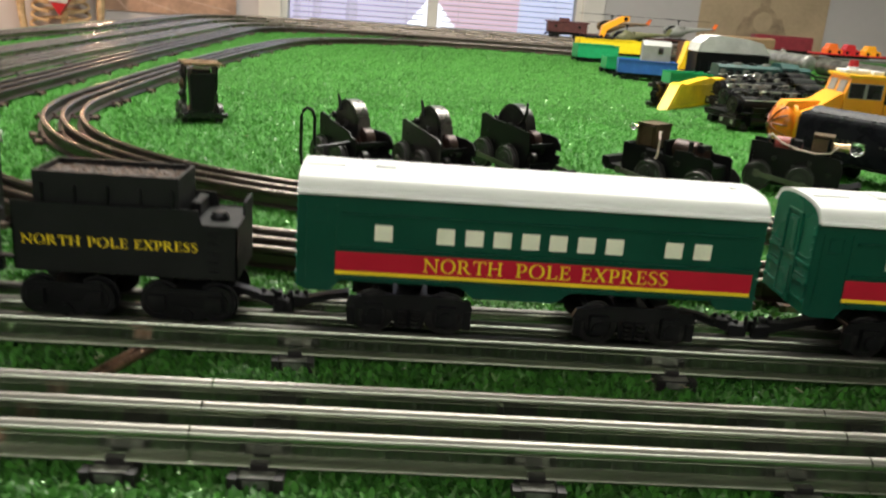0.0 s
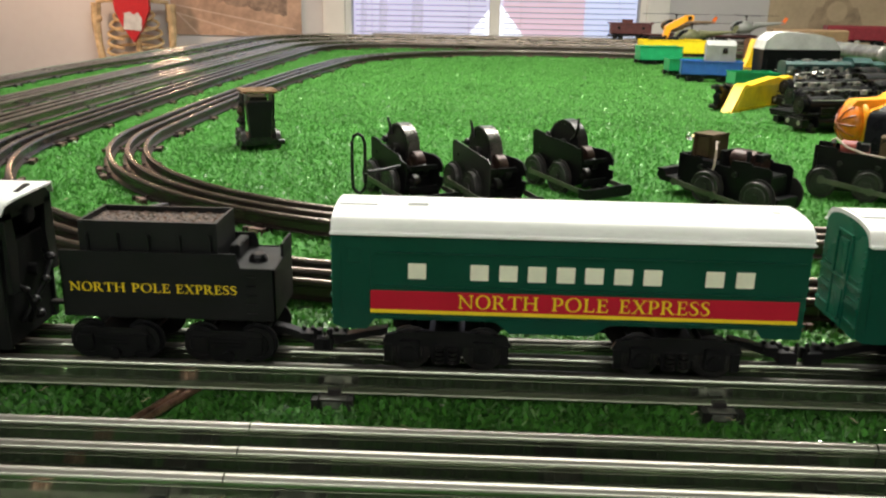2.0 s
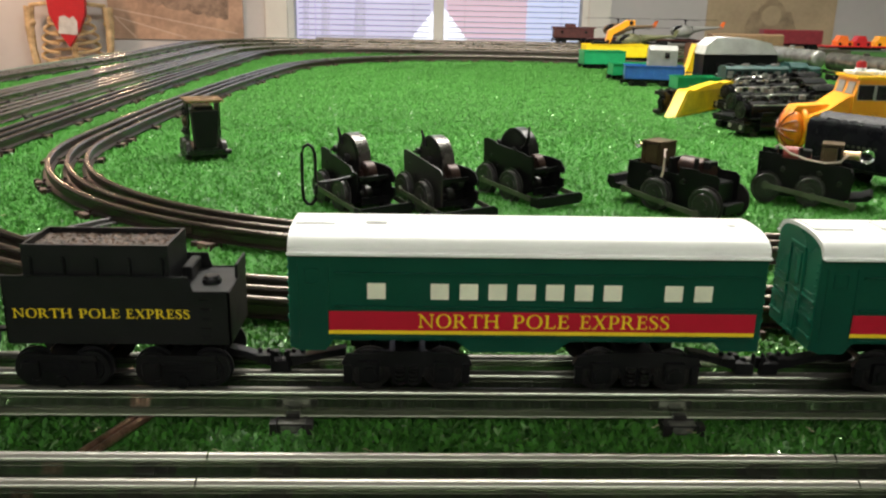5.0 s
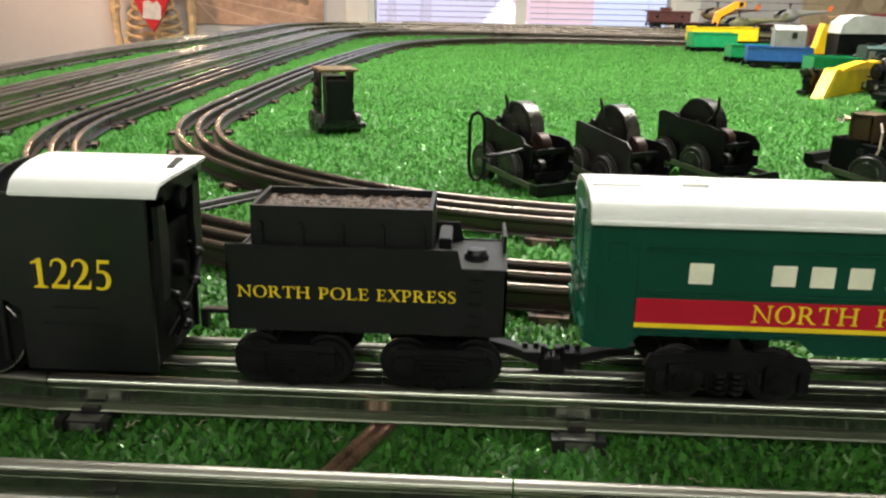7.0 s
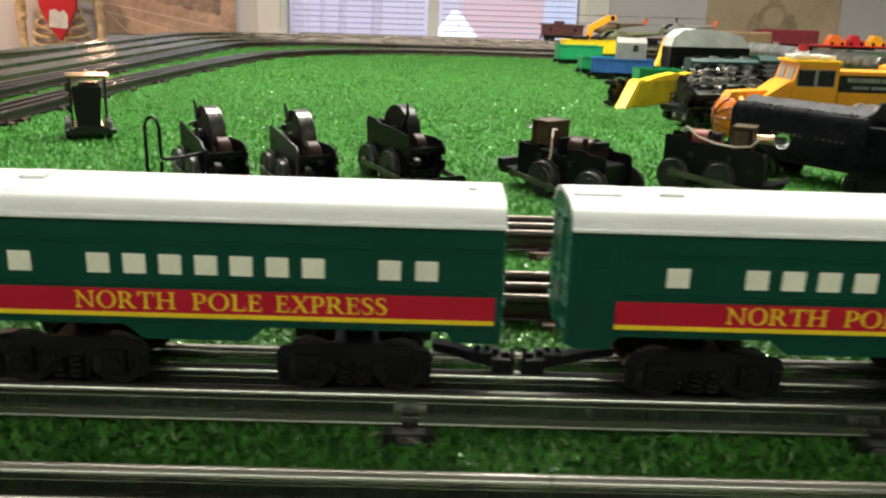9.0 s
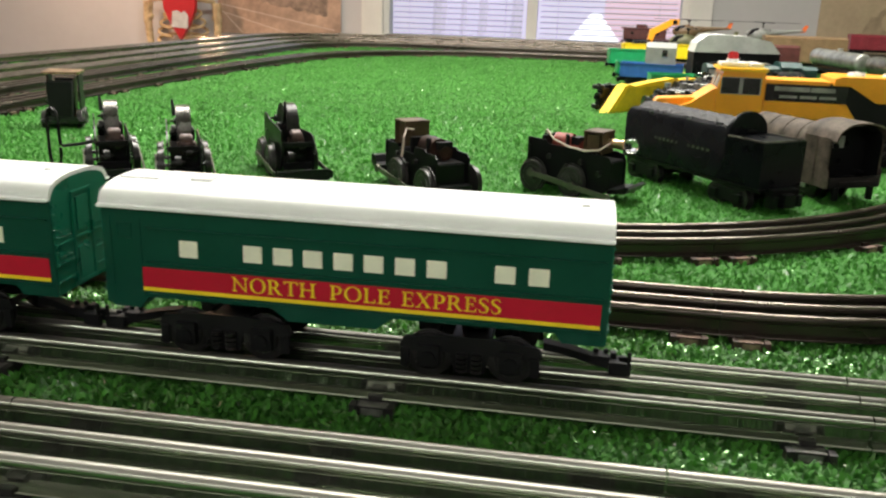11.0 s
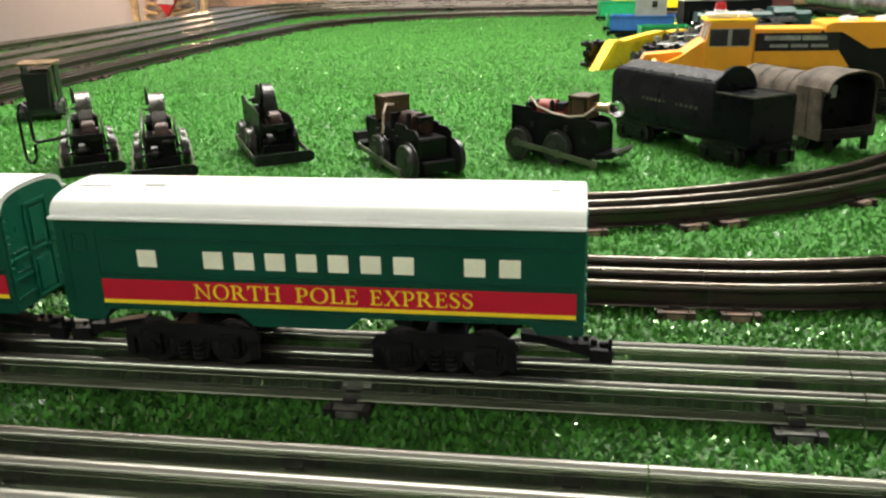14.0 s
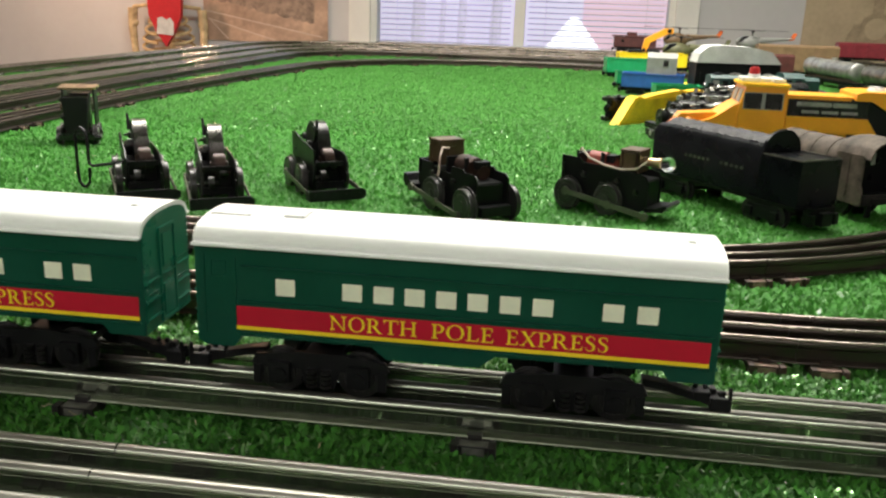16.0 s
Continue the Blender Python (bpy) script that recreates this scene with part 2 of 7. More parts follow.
M_BROWNGREY = material("grimy_grey_cab", (0.115, 0.092, 0.072), 0.7, 0.0, vary=0.35, scale=70, colour_2=(0.024, 0.020, 0.016), spec=0.2)
M_WALL = material("painted_wall", (0.56, 0.545, 0.535), 0.7, vary=0.03, scale=3, bump=0.1, bump_scale=250)
M_CEIL = material("ceiling_paint", (0.8, 0.8, 0.78), 0.8, vary=0.03, scale=3)
M_FLOOR = material("floor_carpet", (0.22, 0.19, 0.16), 0.9, vary=0.2, scale=20, bump=0.5)
M_TRIM = material("white_trim", (0.78, 0.76, 0.70), 0.45, vary=0.03, scale=8)
M_BLIND = material("blind_slat", (0.66, 0.66, 0.71), 0.5, vary=0.04, scale=12)
M_BONE = material("bone_plastic", (0.62, 0.47, 0.26), 0.5, vary=0.25, scale=30, colour_2=(0.3, 0.2, 0.1))
M_TABLE = material("painted_plywood", (0.14, 0.16, 0.13), 0.6, vary=0.15, scale=10)

# ---- building helpers ----


def box(bm, c, s, m=None):
    """A box at centre c with sides s."""
    r = bmesh.ops.create_cube(bm, size=1.0)
    t = Matrix.Translation(c) @ Matrix.Diagonal((*s, 1))
    bmesh.ops.transform(bm, matrix=(m @ t) if m else t, verts=r["verts"])
    return r["verts"]


def turn_to(axis):
    return {"x": Matrix.Rotation(radians(90), 4, "Y"), "y": Matrix.Rotation(radians(90), 4, "X"), "z": Matrix.Identity(4)}[axis]


def cyl(bm, c, r, depth, axis="z", seg=20, r2=None, m=None):
    k = bmesh.ops.create_cone(bm, cap_ends=True, segments=seg, radius1=r, radius2=r if r2 is None else r2, depth=depth)
    t = Matrix.Translation(c) @ turn_to(axis)
    bmesh.ops.transform(bm, matrix=(m @ t) if m else t, verts=k["verts"])
    return k["verts"]


def ball(bm, c, r, s=(1, 1, 1), seg=14):
    k = bmesh.ops.create_uvsphere(bm, u_segments=seg, v_segments=max(6, seg // 2 + 1), radius=r)
    bmesh.ops.transform(bm, matrix=Matrix.Translation(c) @ Matrix.Diagonal((*s, 1)), verts=k["verts"])


def prism(bm, pts, a, b, axis="y"):
    """A closed outline drawn across an axis, stretched from a to b along it. Outline pairs: (x, z) for y, (y, z) for x, (x, y) for z."""
    def at(p, v):
        return {"y": (p[0], v, p[1]), "x": (v, p[0], p[1]), "z": (p[0], p[1], v)}[axis]
    lo = [bm.verts.new(at(p, a)) for p in pts]
    hi = [bm.verts.new(at(p, b)) for p in pts]
    n = len(pts)
    made = [bm.faces.new((lo[i], lo[(i + 1) % n], hi[(i + 1) % n], hi[i])) for i in range(n)]
    made += [bm.faces.new(lo[::-1]), bm.faces.new(hi)]
    return lo + hi


def tube(bm, pts, r, seg=8):
    """A round bar along a line of points."""
    pts = [Vector(p) for p in pts]
    rings = []
    up = Vector((0.13, 0.31, 0.94))
    for i, p in enumerate(pts):
        d = (pts[min(i + 1, len(pts) - 1)] - pts[max(i - 1, 0)]).normalized()
        u = d.cross(up).normalized()
        v = d.cross(u)
        rr = r[i] if isinstance(r, (list, tuple)) else r
        rings.append([bm.verts.new(p + rr * (math.cos(a) * u + math.sin(a) * v)) for a in [2 * math.pi * k / seg for k in range(seg)]])
    for a, b in zip(rings, rings[1:]):
        for k in range(seg):
            bm.faces.new((a[k], a[(k + 1) % seg], b[(k + 1) % seg], b[k]))
    bm.faces.new(rings[0][::-1])
    bm.faces.new(rings[-1])


def finish(name, bm, mat, bevel=0.0, smooth=True, segs=2):
    if bevel:
        sharp = [e for e in bm.edges if len(e.link_faces) == 2 and e.calc_face_angle(0) > 0.6]
        bmesh.ops.bevel(bm, geom=sharp, offset=bevel, segments=segs, affect="EDGES", clamp_overlap=True)
    bmesh.ops.recalc_face_normals(bm, faces=bm.faces[:])
    me = bpy.data.meshes.new(name)
    bm.to_mesh(me)
    bm.free()
    me.materials.append(mat)
    if smooth:
        me.shade_smooth()
        me.set_sharp_from_angle(angle=radians(35))
    return me


def part(name, bm, mat, parent, label="", bevel=0.0, smooth=True, m=None):
    """One mesh under a thing or a part."""
    ob = new(name, finish(name, bm, mat, bevel, smooth))
    ob.parent = parent
    if m:
        ob.matrix_local = m
    return tagged(ob, label)


def thing(name, m, label, category, group="", kind=""):
    ob = new(name)
    ob.empty_display_size = 0.02
    ob.matrix_world = m
    return tagged(ob, label, category, group, kind)


def solid(name, bm, mat, label="", category="", kind="structure", bevel=0.0, smooth=True, group=""):
    return tagged(new(name, finish(name, bm, mat, bevel, smooth)), label, category, group, kind)


def plate(bm, pts, top):
    """A flat piece of a letter, its outline given in the plane, from the back up to a height."""
    lo = [bm.verts.new((x, y, 0.0)) for x, y in pts]
    hi = [bm.verts.new((x, y, top)) for x, y in pts]
    n = len(pts)
    bm.faces.new(hi)
    for k in range(n):
        bm.faces.new((lo[k], lo[(k + 1) % n], hi[(k + 1) % n], hi[k]))


def bowl(bm, c, out, inn, a0, a1, top, n=22):
    """Part of a ring between two ellipses: thick at the sides, thin above and below."""
    for k in range(n):
        u, v = (radians(a0 + (a1 - a0) * (k + q) / n) for q in (0, 1))
        plate(bm, [(c[0] + r[0] * math.cos(w), c[1] + r[1] * math.sin(w)) for r, w in ((inn, u), (out, u), (out, v), (inn, v))], top)


def pen_line(bm, pts, widths, top):
    """A stroke along a smooth line with a changing width."""
    p = [Vector(a) for a in pts]
    fine, wide = [], []
    for k in range(len(p) - 1):
        a, b, c, d = p[max(0, k - 1)], p[k], p[k + 1], p[min(len(p) - 1, k + 2)]
        for q in range(6):
            t = q / 6
            fine.append(0.5 * (2 * b + (c - a) * t + (2 * a - 5 * b + 4 * c - d) * t ** 2 + (3 * b - a - 3 * c + d) * t ** 3))
            wide.append(widths[k] + (widths[k + 1] - widths[k]) * t)
    fine.append(p[-1])
    wide.append(widths[-1])
    edge = []
    for k, q in enumerate(fine):
        d = (fine[min(k + 1, len(fine) - 1)] - fine[max(0, k - 1)]).normalized()
        o = Vector((-d.y, d.x)) * wide[k] / 2
        edge.append(((q + o)[:], (q - o)[:]))
    for (a, b), (c, d) in zip(edge, edge[1:]):
        plate(bm, [a, b, d, c], top)


THICK, THIN = 0.135, 0.062


def foot(bm, x, up, top, half=0.155):
    """A bracketed serif centred on x, at the foot or the head of a stem."""
    z, d = (1.0, -1) if up else (0.0, 1)
    plate(bm, [(x - half, z), (x + half, z), (x + half, z + d * 0.045), (x + THICK / 2, z + d * 0.10), (x - THICK / 2, z + d * 0.10), (x - half, z + d * 0.045)], top)


def stem(bm, x, top, w=THICK):
    plate(bm, [(x - w / 2, 0.02), (x + w / 2, 0.02), (x + w / 2, 0.98), (x - w / 2, 0.98)], top)


def bar(bm, x0, x1, y, top, w=THIN):
    plate(bm, [(x0, y - w / 2), (x1, y - w / 2), (x1, y + w / 2), (x0, y + w / 2)], top)


def tick(bm, x, y, d, top):
    """The wedge at the free end of an arm, up or down."""
    plate(bm, [(x - 0.075, y), (x, y), (x + 0.025, y + d * 0.24), (x - 0.012, y + d * 0.24)], top)


def glyph(bm, ch):
    """One old-style roman capital or figure, one unit high; gives its width."""
    a, b, c = 0.050, 0.056, 0.062
    if ch == "N":
        stem(bm, 0.15, a, THIN + 0.012)
        stem(bm, 0.80, a, THIN + 0.012)
        plate(bm, [(0.02, 1.0), (0.19, 1.0), (0.837, 0.0), (0.79, -0.03), (0.70, 0.10)], b)
        foot(bm, 0.15, False, c, 0.14)
        foot(bm, 0.80, True, c, 0.14)
        bar(bm, 0.0, 0.15, 0.978, c, 0.045)
        return 0.95
    if ch == "O":
        bowl(bm, (0.45, 0.5), (0.45, 0.53), (0.305, 0.475), 0, 360, a, 36)
        return 0.90
    if ch in "RP":
        stem(bm, 0.16, a)
        foot(bm, 0.16, False, b)
        foot(bm, 0.12, True, b, 0.12)
        low = 0.46 if ch == "R" else 0.40
        mid, ry = (0.985 + low) / 2, (0.985 - low) / 2
        bowl(bm, (0.32, mid), (0.31, ry + 0.012), (0.165, ry - 0.045), -90, 90, c)
        bar(bm, 0.16, 0.325, 0.969, c)
        bar(bm, 0.16, 0.325, low + 0.02, c)
        if ch == "P":
            return 0.64
        plate(bm, [(0.30, 0.50), (0.47, 0.50), (0.74, 0.08), (0.86, 0.035), (0.86, 0.0), (0.65, 0.0)], b)
        return 0.84
    if ch == "T":
        stem(bm, 0.39, a)
        foot(bm, 0.39, False, b)
        bar(bm, 0.02, 0.76, 0.965, b, 0.066)
        tick(bm, 0.78, 0.99, -1, c)
        plate(bm, [(0.0, 0.99), (0.012, 0.75), (-0.025 + 0.07, 0.75), (0.10, 0.99)], c)
        return 0.78
    if ch == "H":
        for x in (0.16, 0.76):
            stem(bm, x, a)
            foot(bm, x, False, b)
            foot(bm, x, True, b)
        bar(bm, 0.16, 0.76, 0.515, c)
        return 0.92
    if ch in "LE":
        stem(bm, 0.16, a)
        foot(bm, 0.13, True, b, 0.13)
        bar(bm, 0.0, 0.58, 0.031, b)
        tick(bm, 0.60, 0.02, 1, c)
        if ch == "E":
            bar(bm, 0.13, 0.54, 0.969, b)
            tick(bm, 0.555, 0.98, -1, c)
            bar(bm, 0.16, 0.46, 0.515, b)
            plate(bm, [(0.43, 0.40), (0.465, 0.40), (0.465, 0.63), (0.43, 0.63)], c)
        return 0.63
    if ch == "X":
        plate(bm, [(0.08, 0.98), (0.25, 0.98), (0.78, 0.02), (0.61, 0.02)], a)
        plate(bm, [(0.70, 0.98), (0.77, 0.98), (0.16, 0.02), (0.09, 0.02)], b)
        for x, up in ((0.165, True), (0.73, True), (0.125, False), (0.69, False)):
            bar(bm, x - 0.14, x + 0.14, 0.978 if up else 0.022, c, 0.045)
        return 0.84
    if ch == "S":
        pen_line(bm, [(0.49, 0.76), (0.43, 0.93), (0.28, 0.985), (0.12, 0.90), (0.09, 0.74), (0.20, 0.60), (0.38, 0.46), (0.48, 0.30), (0.43, 0.10), (0.26, 0.015), (0.10, 0.08), (0.04, 0.26)],
                 [0.03, 0.05, 0.055, 0.10, 0.125, 0.14, 0.145, 0.13, 0.10, 0.055, 0.05, 0.03], a)
        return 0.55
    if ch == "1":
        stem(bm, 0.28, a, 0.155)
        foot(bm, 0.28, False, b, 0.22)
        plate(bm, [(0.03, 0.86), (0.03, 0.81), (0.22, 0.84), (0.34, 0.90), (0.34, 1.0), (0.29, 1.0)], c)
        return 0.52
    if ch == "2":
        pen_line(bm, [(0.05, 0.74), (0.12, 0.91), (0.28, 0.97), (0.43, 0.88), (0.47, 0.70), (0.38, 0.46), (0.22, 0.25), (0.08, 0.08)], [0.05, 0.07, 0.075, 0.12, 0.155, 0.135, 0.09, 0.06], a)
        bar(bm, 0.03, 0.56, 0.06, b, 0.12)
        tick(bm, 0.58, 0.05, 1, c)
        return 0.60
    pen_line(bm, [(0.17, 0.58), (0.32, 0.60), (0.45, 0.48), (0.48, 0.30), (0.40, 0.10), (0.24, 0.02), (0.08, 0.06)], [0.05, 0.09, 0.13, 0.155, 0.12, 0.08, 0.09], a)
    plate(bm, [(0.13, 0.56), (0.19, 0.58), (0.24, 0.96), (0.17, 0.96)], b)
    bar(bm, 0.17, 0.54, 0.94, c, 0.115)
    return 0.58


def letters(text, height, mat, parent, name, m, width, gap=0.10):
    """A word of thin raised roman capitals of a given height and width, its left end on the baseline at the pose m."""
    bm = bmesh.new()
    pen = 0.0
    for ch in text:
        first = len(bm.verts)
        w = glyph(bm, ch)
        bm.verts.ensure_lookup_table()
        bmesh.ops.translate(bm, vec=(pen, 0, 0), verts=bm.verts[first:])
        pen += w + gap
    bmesh.ops.transform(bm, matrix=Matrix.Diagonal((width / (pen - gap), height, 0.006, 1)), verts=bm.verts)
    return part(name, bm, mat, parent, smooth=False, m=m)


# ---- room ----
FLOOR = -0.85
X0, X1, Y0, Y1 = -2.6, 4.2, -2.4, 4.56
WX0, WX1, WZ0, WZ1 = -0.36, 1.17, -0.08, 1.15

bm = bmesh.new()
box(bm, ((X0 + X1) / 2, (Y0 + Y1) / 2, FLOOR - 0.05), (X1 - X0, Y1 - Y0, 0.1))
solid("floor", bm, M_FLOOR, "brown carpeted floor of the train room", "floor")
bm = bmesh.new()
box(bm, ((X0 + X1) / 2, (Y0 + Y1) / 2, CEIL + 0.05), (X1 - X0, Y1 - Y0, 0.1))
solid("ceiling", bm, M_CEIL, "plain white painted ceiling", "ceiling")
for name, c, s in (("wall_west", (X0 - 0.05, (Y0 + Y1) / 2, 0.385), (0.1, Y1 - Y0, 2.47)), ("wall_east", (X1 + 0.05, (Y0 + Y1) / 2, 0.385), (0.1, Y1 - Y0, 2.47)),
                   ("wall_south", ((X0 + X1) / 2, Y0 - 0.05, 0.385), (X1 - X0, 0.1, 2.47))):
    bm = bmesh.new()
    box(bm, c, s)
    solid(name, bm, M_WALL, "plain painted wall of the train room", "wall")
bm = bmesh.new()
for x0, x1, z0, z1 in ((X0, WX0, FLOOR, CEIL), (WX1, X1, FLOOR, CEIL), (WX0, WX1, FLOOR, WZ0), (WX0, WX1, WZ1, CEIL)):
    box(bm, ((x0 + x1) / 2, Y1 + 0.06, (z0 + z1) / 2), (x1 - x0, 0.12, z1 - z0))
solid("wall_north", bm, M_WALL, "pale painted wall with a wide window", "wall")

window = thing("window_1", pose((WX0 + WX1) / 2, Y1, WZ0), "wide white window with lowered slatted blinds", "window", kind="structure")
w = WX1 - WX0
for name, c, s in (("window_frame", (-w / 2 - 0.045, -0.012, 0.6), (0.11, 0.03, 1.4)), ("window_frame", (w / 2 + 0.045, -0.012, 0.6), (0.11, 0.03, 1.4)),
                   ("window_sill", (0, -0.03, -0.02), (w + 0.2, 0.09, 0.035)), ("window_frame", (0, -0.012, WZ1 - WZ0 + 0.04), (w - 0.02, 0.03, 0.09)),
                   ("mullion", (0.0, 0.05, 0.6), (0.055, 0.05, 1.25)), ("window_jamb", (-w / 2 + 0.02, 0.05, 0.6), (0.04, 0.1, 1.25)), ("window_jamb", (w / 2 - 0.02, 0.05, 0.6), (0.04, 0.1, 1.25))):
    bm = bmesh.new()
    box(bm, c, s)
    part(name, bm, M_TRIM, window, bevel=0.004)
bm = bmesh.new()
box(bm, (0, 0, 0), (0.66, 0.026, 0.0012), Matrix.Rotation(radians(9), 4, "X"))
slat = finish("slat", bm, M_BLIND)
for side in (-0.375, 0.375):
    for k in range(44):
        ob = new("slat", slat)
        ob.parent = window
        ob.matrix_local = pose(side, 0.02, 0.02 + k * 0.027)
for k, x in enumerate((-0.62, -0.13, 0.13, 0.62)):
    bm = bmesh.new()
    tube(bm, [(x, 0.004, 0.0), (x, 0.004, 1.2)], 0.0015, 5)
    part("blind_cord", bm, M_BLIND, window)

# bright yard seen between the slats; its daylight is emission from the backdrops
M_YARD = glow("glowing_garden", (0.66, 0.62, 0.78), 0.62)
M_SIDING = glow("glowing_pink_siding", (0.72, 0.52, 0.56), 0.58)
M_GABLE = glow("glowing_white_gable", (0.86, 0.88, 1.0), 1.6)
M_LAV = glow("glowing_sky_side", (0.62, 0.68, 0.92), 0.7)
M_TRUNK = glow("glowing_trunk", (0.52, 0.48, 0.60), 0.75)
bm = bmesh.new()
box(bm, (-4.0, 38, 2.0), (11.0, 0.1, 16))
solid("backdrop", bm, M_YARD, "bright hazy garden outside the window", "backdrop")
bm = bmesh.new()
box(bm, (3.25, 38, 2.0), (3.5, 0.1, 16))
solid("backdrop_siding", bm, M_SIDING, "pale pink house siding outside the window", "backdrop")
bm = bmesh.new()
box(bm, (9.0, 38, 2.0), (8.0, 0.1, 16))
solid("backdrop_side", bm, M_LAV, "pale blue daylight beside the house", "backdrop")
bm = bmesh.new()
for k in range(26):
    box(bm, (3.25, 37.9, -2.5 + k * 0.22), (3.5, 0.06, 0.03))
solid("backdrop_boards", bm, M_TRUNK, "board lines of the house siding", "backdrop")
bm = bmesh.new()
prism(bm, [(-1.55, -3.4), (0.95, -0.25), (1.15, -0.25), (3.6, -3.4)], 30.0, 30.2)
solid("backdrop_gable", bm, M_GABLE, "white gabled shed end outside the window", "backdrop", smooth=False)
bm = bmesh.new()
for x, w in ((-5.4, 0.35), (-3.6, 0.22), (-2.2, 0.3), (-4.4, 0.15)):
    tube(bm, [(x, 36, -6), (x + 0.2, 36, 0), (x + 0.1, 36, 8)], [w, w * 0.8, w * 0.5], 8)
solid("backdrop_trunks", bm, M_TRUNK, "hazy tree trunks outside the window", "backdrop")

# ---- table and turf ----
TX0, TX1, TY0, TY1 = -0.595, 2.4, -0.25, 3.50
bm = bmesh.new()
OUTLINE = [(TX0, TY0), (TX1, TY0), (TX1, TY1), (-0.28, TY1), (-0.42, 3.32), (-0.56, 2.5), (TX0, 1.9)]
prism(bm, OUTLINE, -0.042, -0.004, "z")
table = thing("layout_table", pose(0, 0, 0), "wide plywood layout table covered with green artificial turf", "table")
part("tabletop", bm, M_TABLE, table, bevel=0.003)
for x in (TX0 + 0.1, TX1 - 0.1):
    for y in (TY0 + 0.1, 1.7):
        bm = bmesh.new()
        box(bm, (x, y, (FLOOR - 0.04) / 2), (0.09, 0.09, -FLOOR - 0.04))
        part("leg", bm, M_TABLE, table, bevel=0.003)
bm = bmesh.new()
rim = [(TX0, TY0), (TX0, 1.9), (-0.56, 2.5), (-0.42, 3.32), (-0.28, TY1), (TX1, TY1)]
for a, b in zip(rim, rim[1:]):
    d = math.hypot(b[0] - a[0], b[1] - a[1])
    box(bm, (0, 0, 0), (d + 0.006, 0.009, 0.050), Matrix.Translation(((a[0] + b[0]) / 2, (a[1] + b[1]) / 2, -0.017)) @ Matrix.Rotation(math.atan2(b[1] - a[1], b[0] - a[0]), 4, "Z"))
part("edge_strip", bm, M_TABLE, table, "dark painted edge strip")
bm = bmesh.new()
prism(bm, OUTLINE, -0.004, 0.0, "z")
solid("ground", bm, M_TURF, "green artificial turf laid over the table", "turf")


# ---- railway tracks ----
TOP = 0.0165
SECTION = 0.2415
GAUGE = 0.01825


def rail_profile():
    pts = [(-0.0048, 0.0042), (0.0048, 0.0042), (0.0050, 0.0047), (0.0048, 0.0052), (0.0022, 0.0056), (0.0012, 0.0062), (0.0012, 0.0067), (0.0012, 0.0108)]
    for k in range(17):
        a = radians(-60 + k * 18.75)
        pts.append((0.0027 * math.cos(a), 0.0138 + 0.0027 * math.sin(a)))
    pts += [(-0.0012, 0.0108), (-0.0012, 0.0067), (-0.0012, 0.0062), (-0.0022, 0.0056), (-0.0048, 0.0052), (-0.0050, 0.0047)]
    return pts


PROFILE = rail_profile()


def rail_mesh(line):
    """The tube rail along a line of (x, y, ax, ay): a place and its sideways direction."""
    bm = bmesh.new()
    rings = [[bm.verts.new((x + ax * u, y + ay * u, z)) for u, z in PROFILE] for x, y, ax, ay in line]
    n = len(PROFILE)
    for a, b in zip(rings, rings[1:]):
        for k in range(n):
            bm.faces.new((a[k], a[(k + 1) % n], b[(k + 1) % n], b[k]))
    bm.faces.new(rings[0][::-1])
    bm.faces.new(rings[-1])
    bm.faces.ensure_lookup_table()
    for i, f in enumerate(bm.faces):
        if 13 <= i % n <= 18 and i < n * (len(rings) - 1):
            f.material_index = 1
    return bm


def tie_mesh(mat, worn):
    """A pressed sheet-steel tie with flared sides and rail clips, lying across y."""
    bm = bmesh.new()
    out = [(-0.0092, -0.001), (-0.0066, 0.0041), (0.0066, 0.0041), (0.0092, -0.001), (0.0084, -0.001), (0.0058, 0.0033), (-0.0058, 0.0033), (-0.0084, -0.001)]
    prism(bm, out, -0.0300, 0.0300)
    for s in (-1, 1):
        box(bm, (0, s * 0.0298, 0.0018), (0.0120, 0.0008, 0.0050))
    for y in (-GAUGE, 0, GAUGE):
        for s in (-1, 1):
            box(bm, (0, y + s * 0.0044, 0.0050), (0.0060, 0.0030, 0.0030))
    old = set(bm.faces)
    for s in (-1, 1):
        box(bm, (0, s * 0.0276, 0.0043), (0.0118, 0.0046, 0.0006))
        box(bm, (0, s * 0.0302, 0.0022), (0.0090, 0.0008, 0.0030))
    for f in bm.faces:
        f.material_index = 0 if f in old else 1
    for s in (-1, 1):
        for x in (-0.0078, 0.0078):
            box(bm, (x, s * 0.0290, 0.0022), (0.0030, 0.0052, 0.0058))
    me = finish("tie", bm, mat, smooth=False)
    me.materials.append(worn)
    return me


TIE_PLACES = []
TIES = {"black": tie_mesh(M_TIE, M_TIEWORN), "rust": tie_mesh(M_OLDTIE, M_TIERUST)}


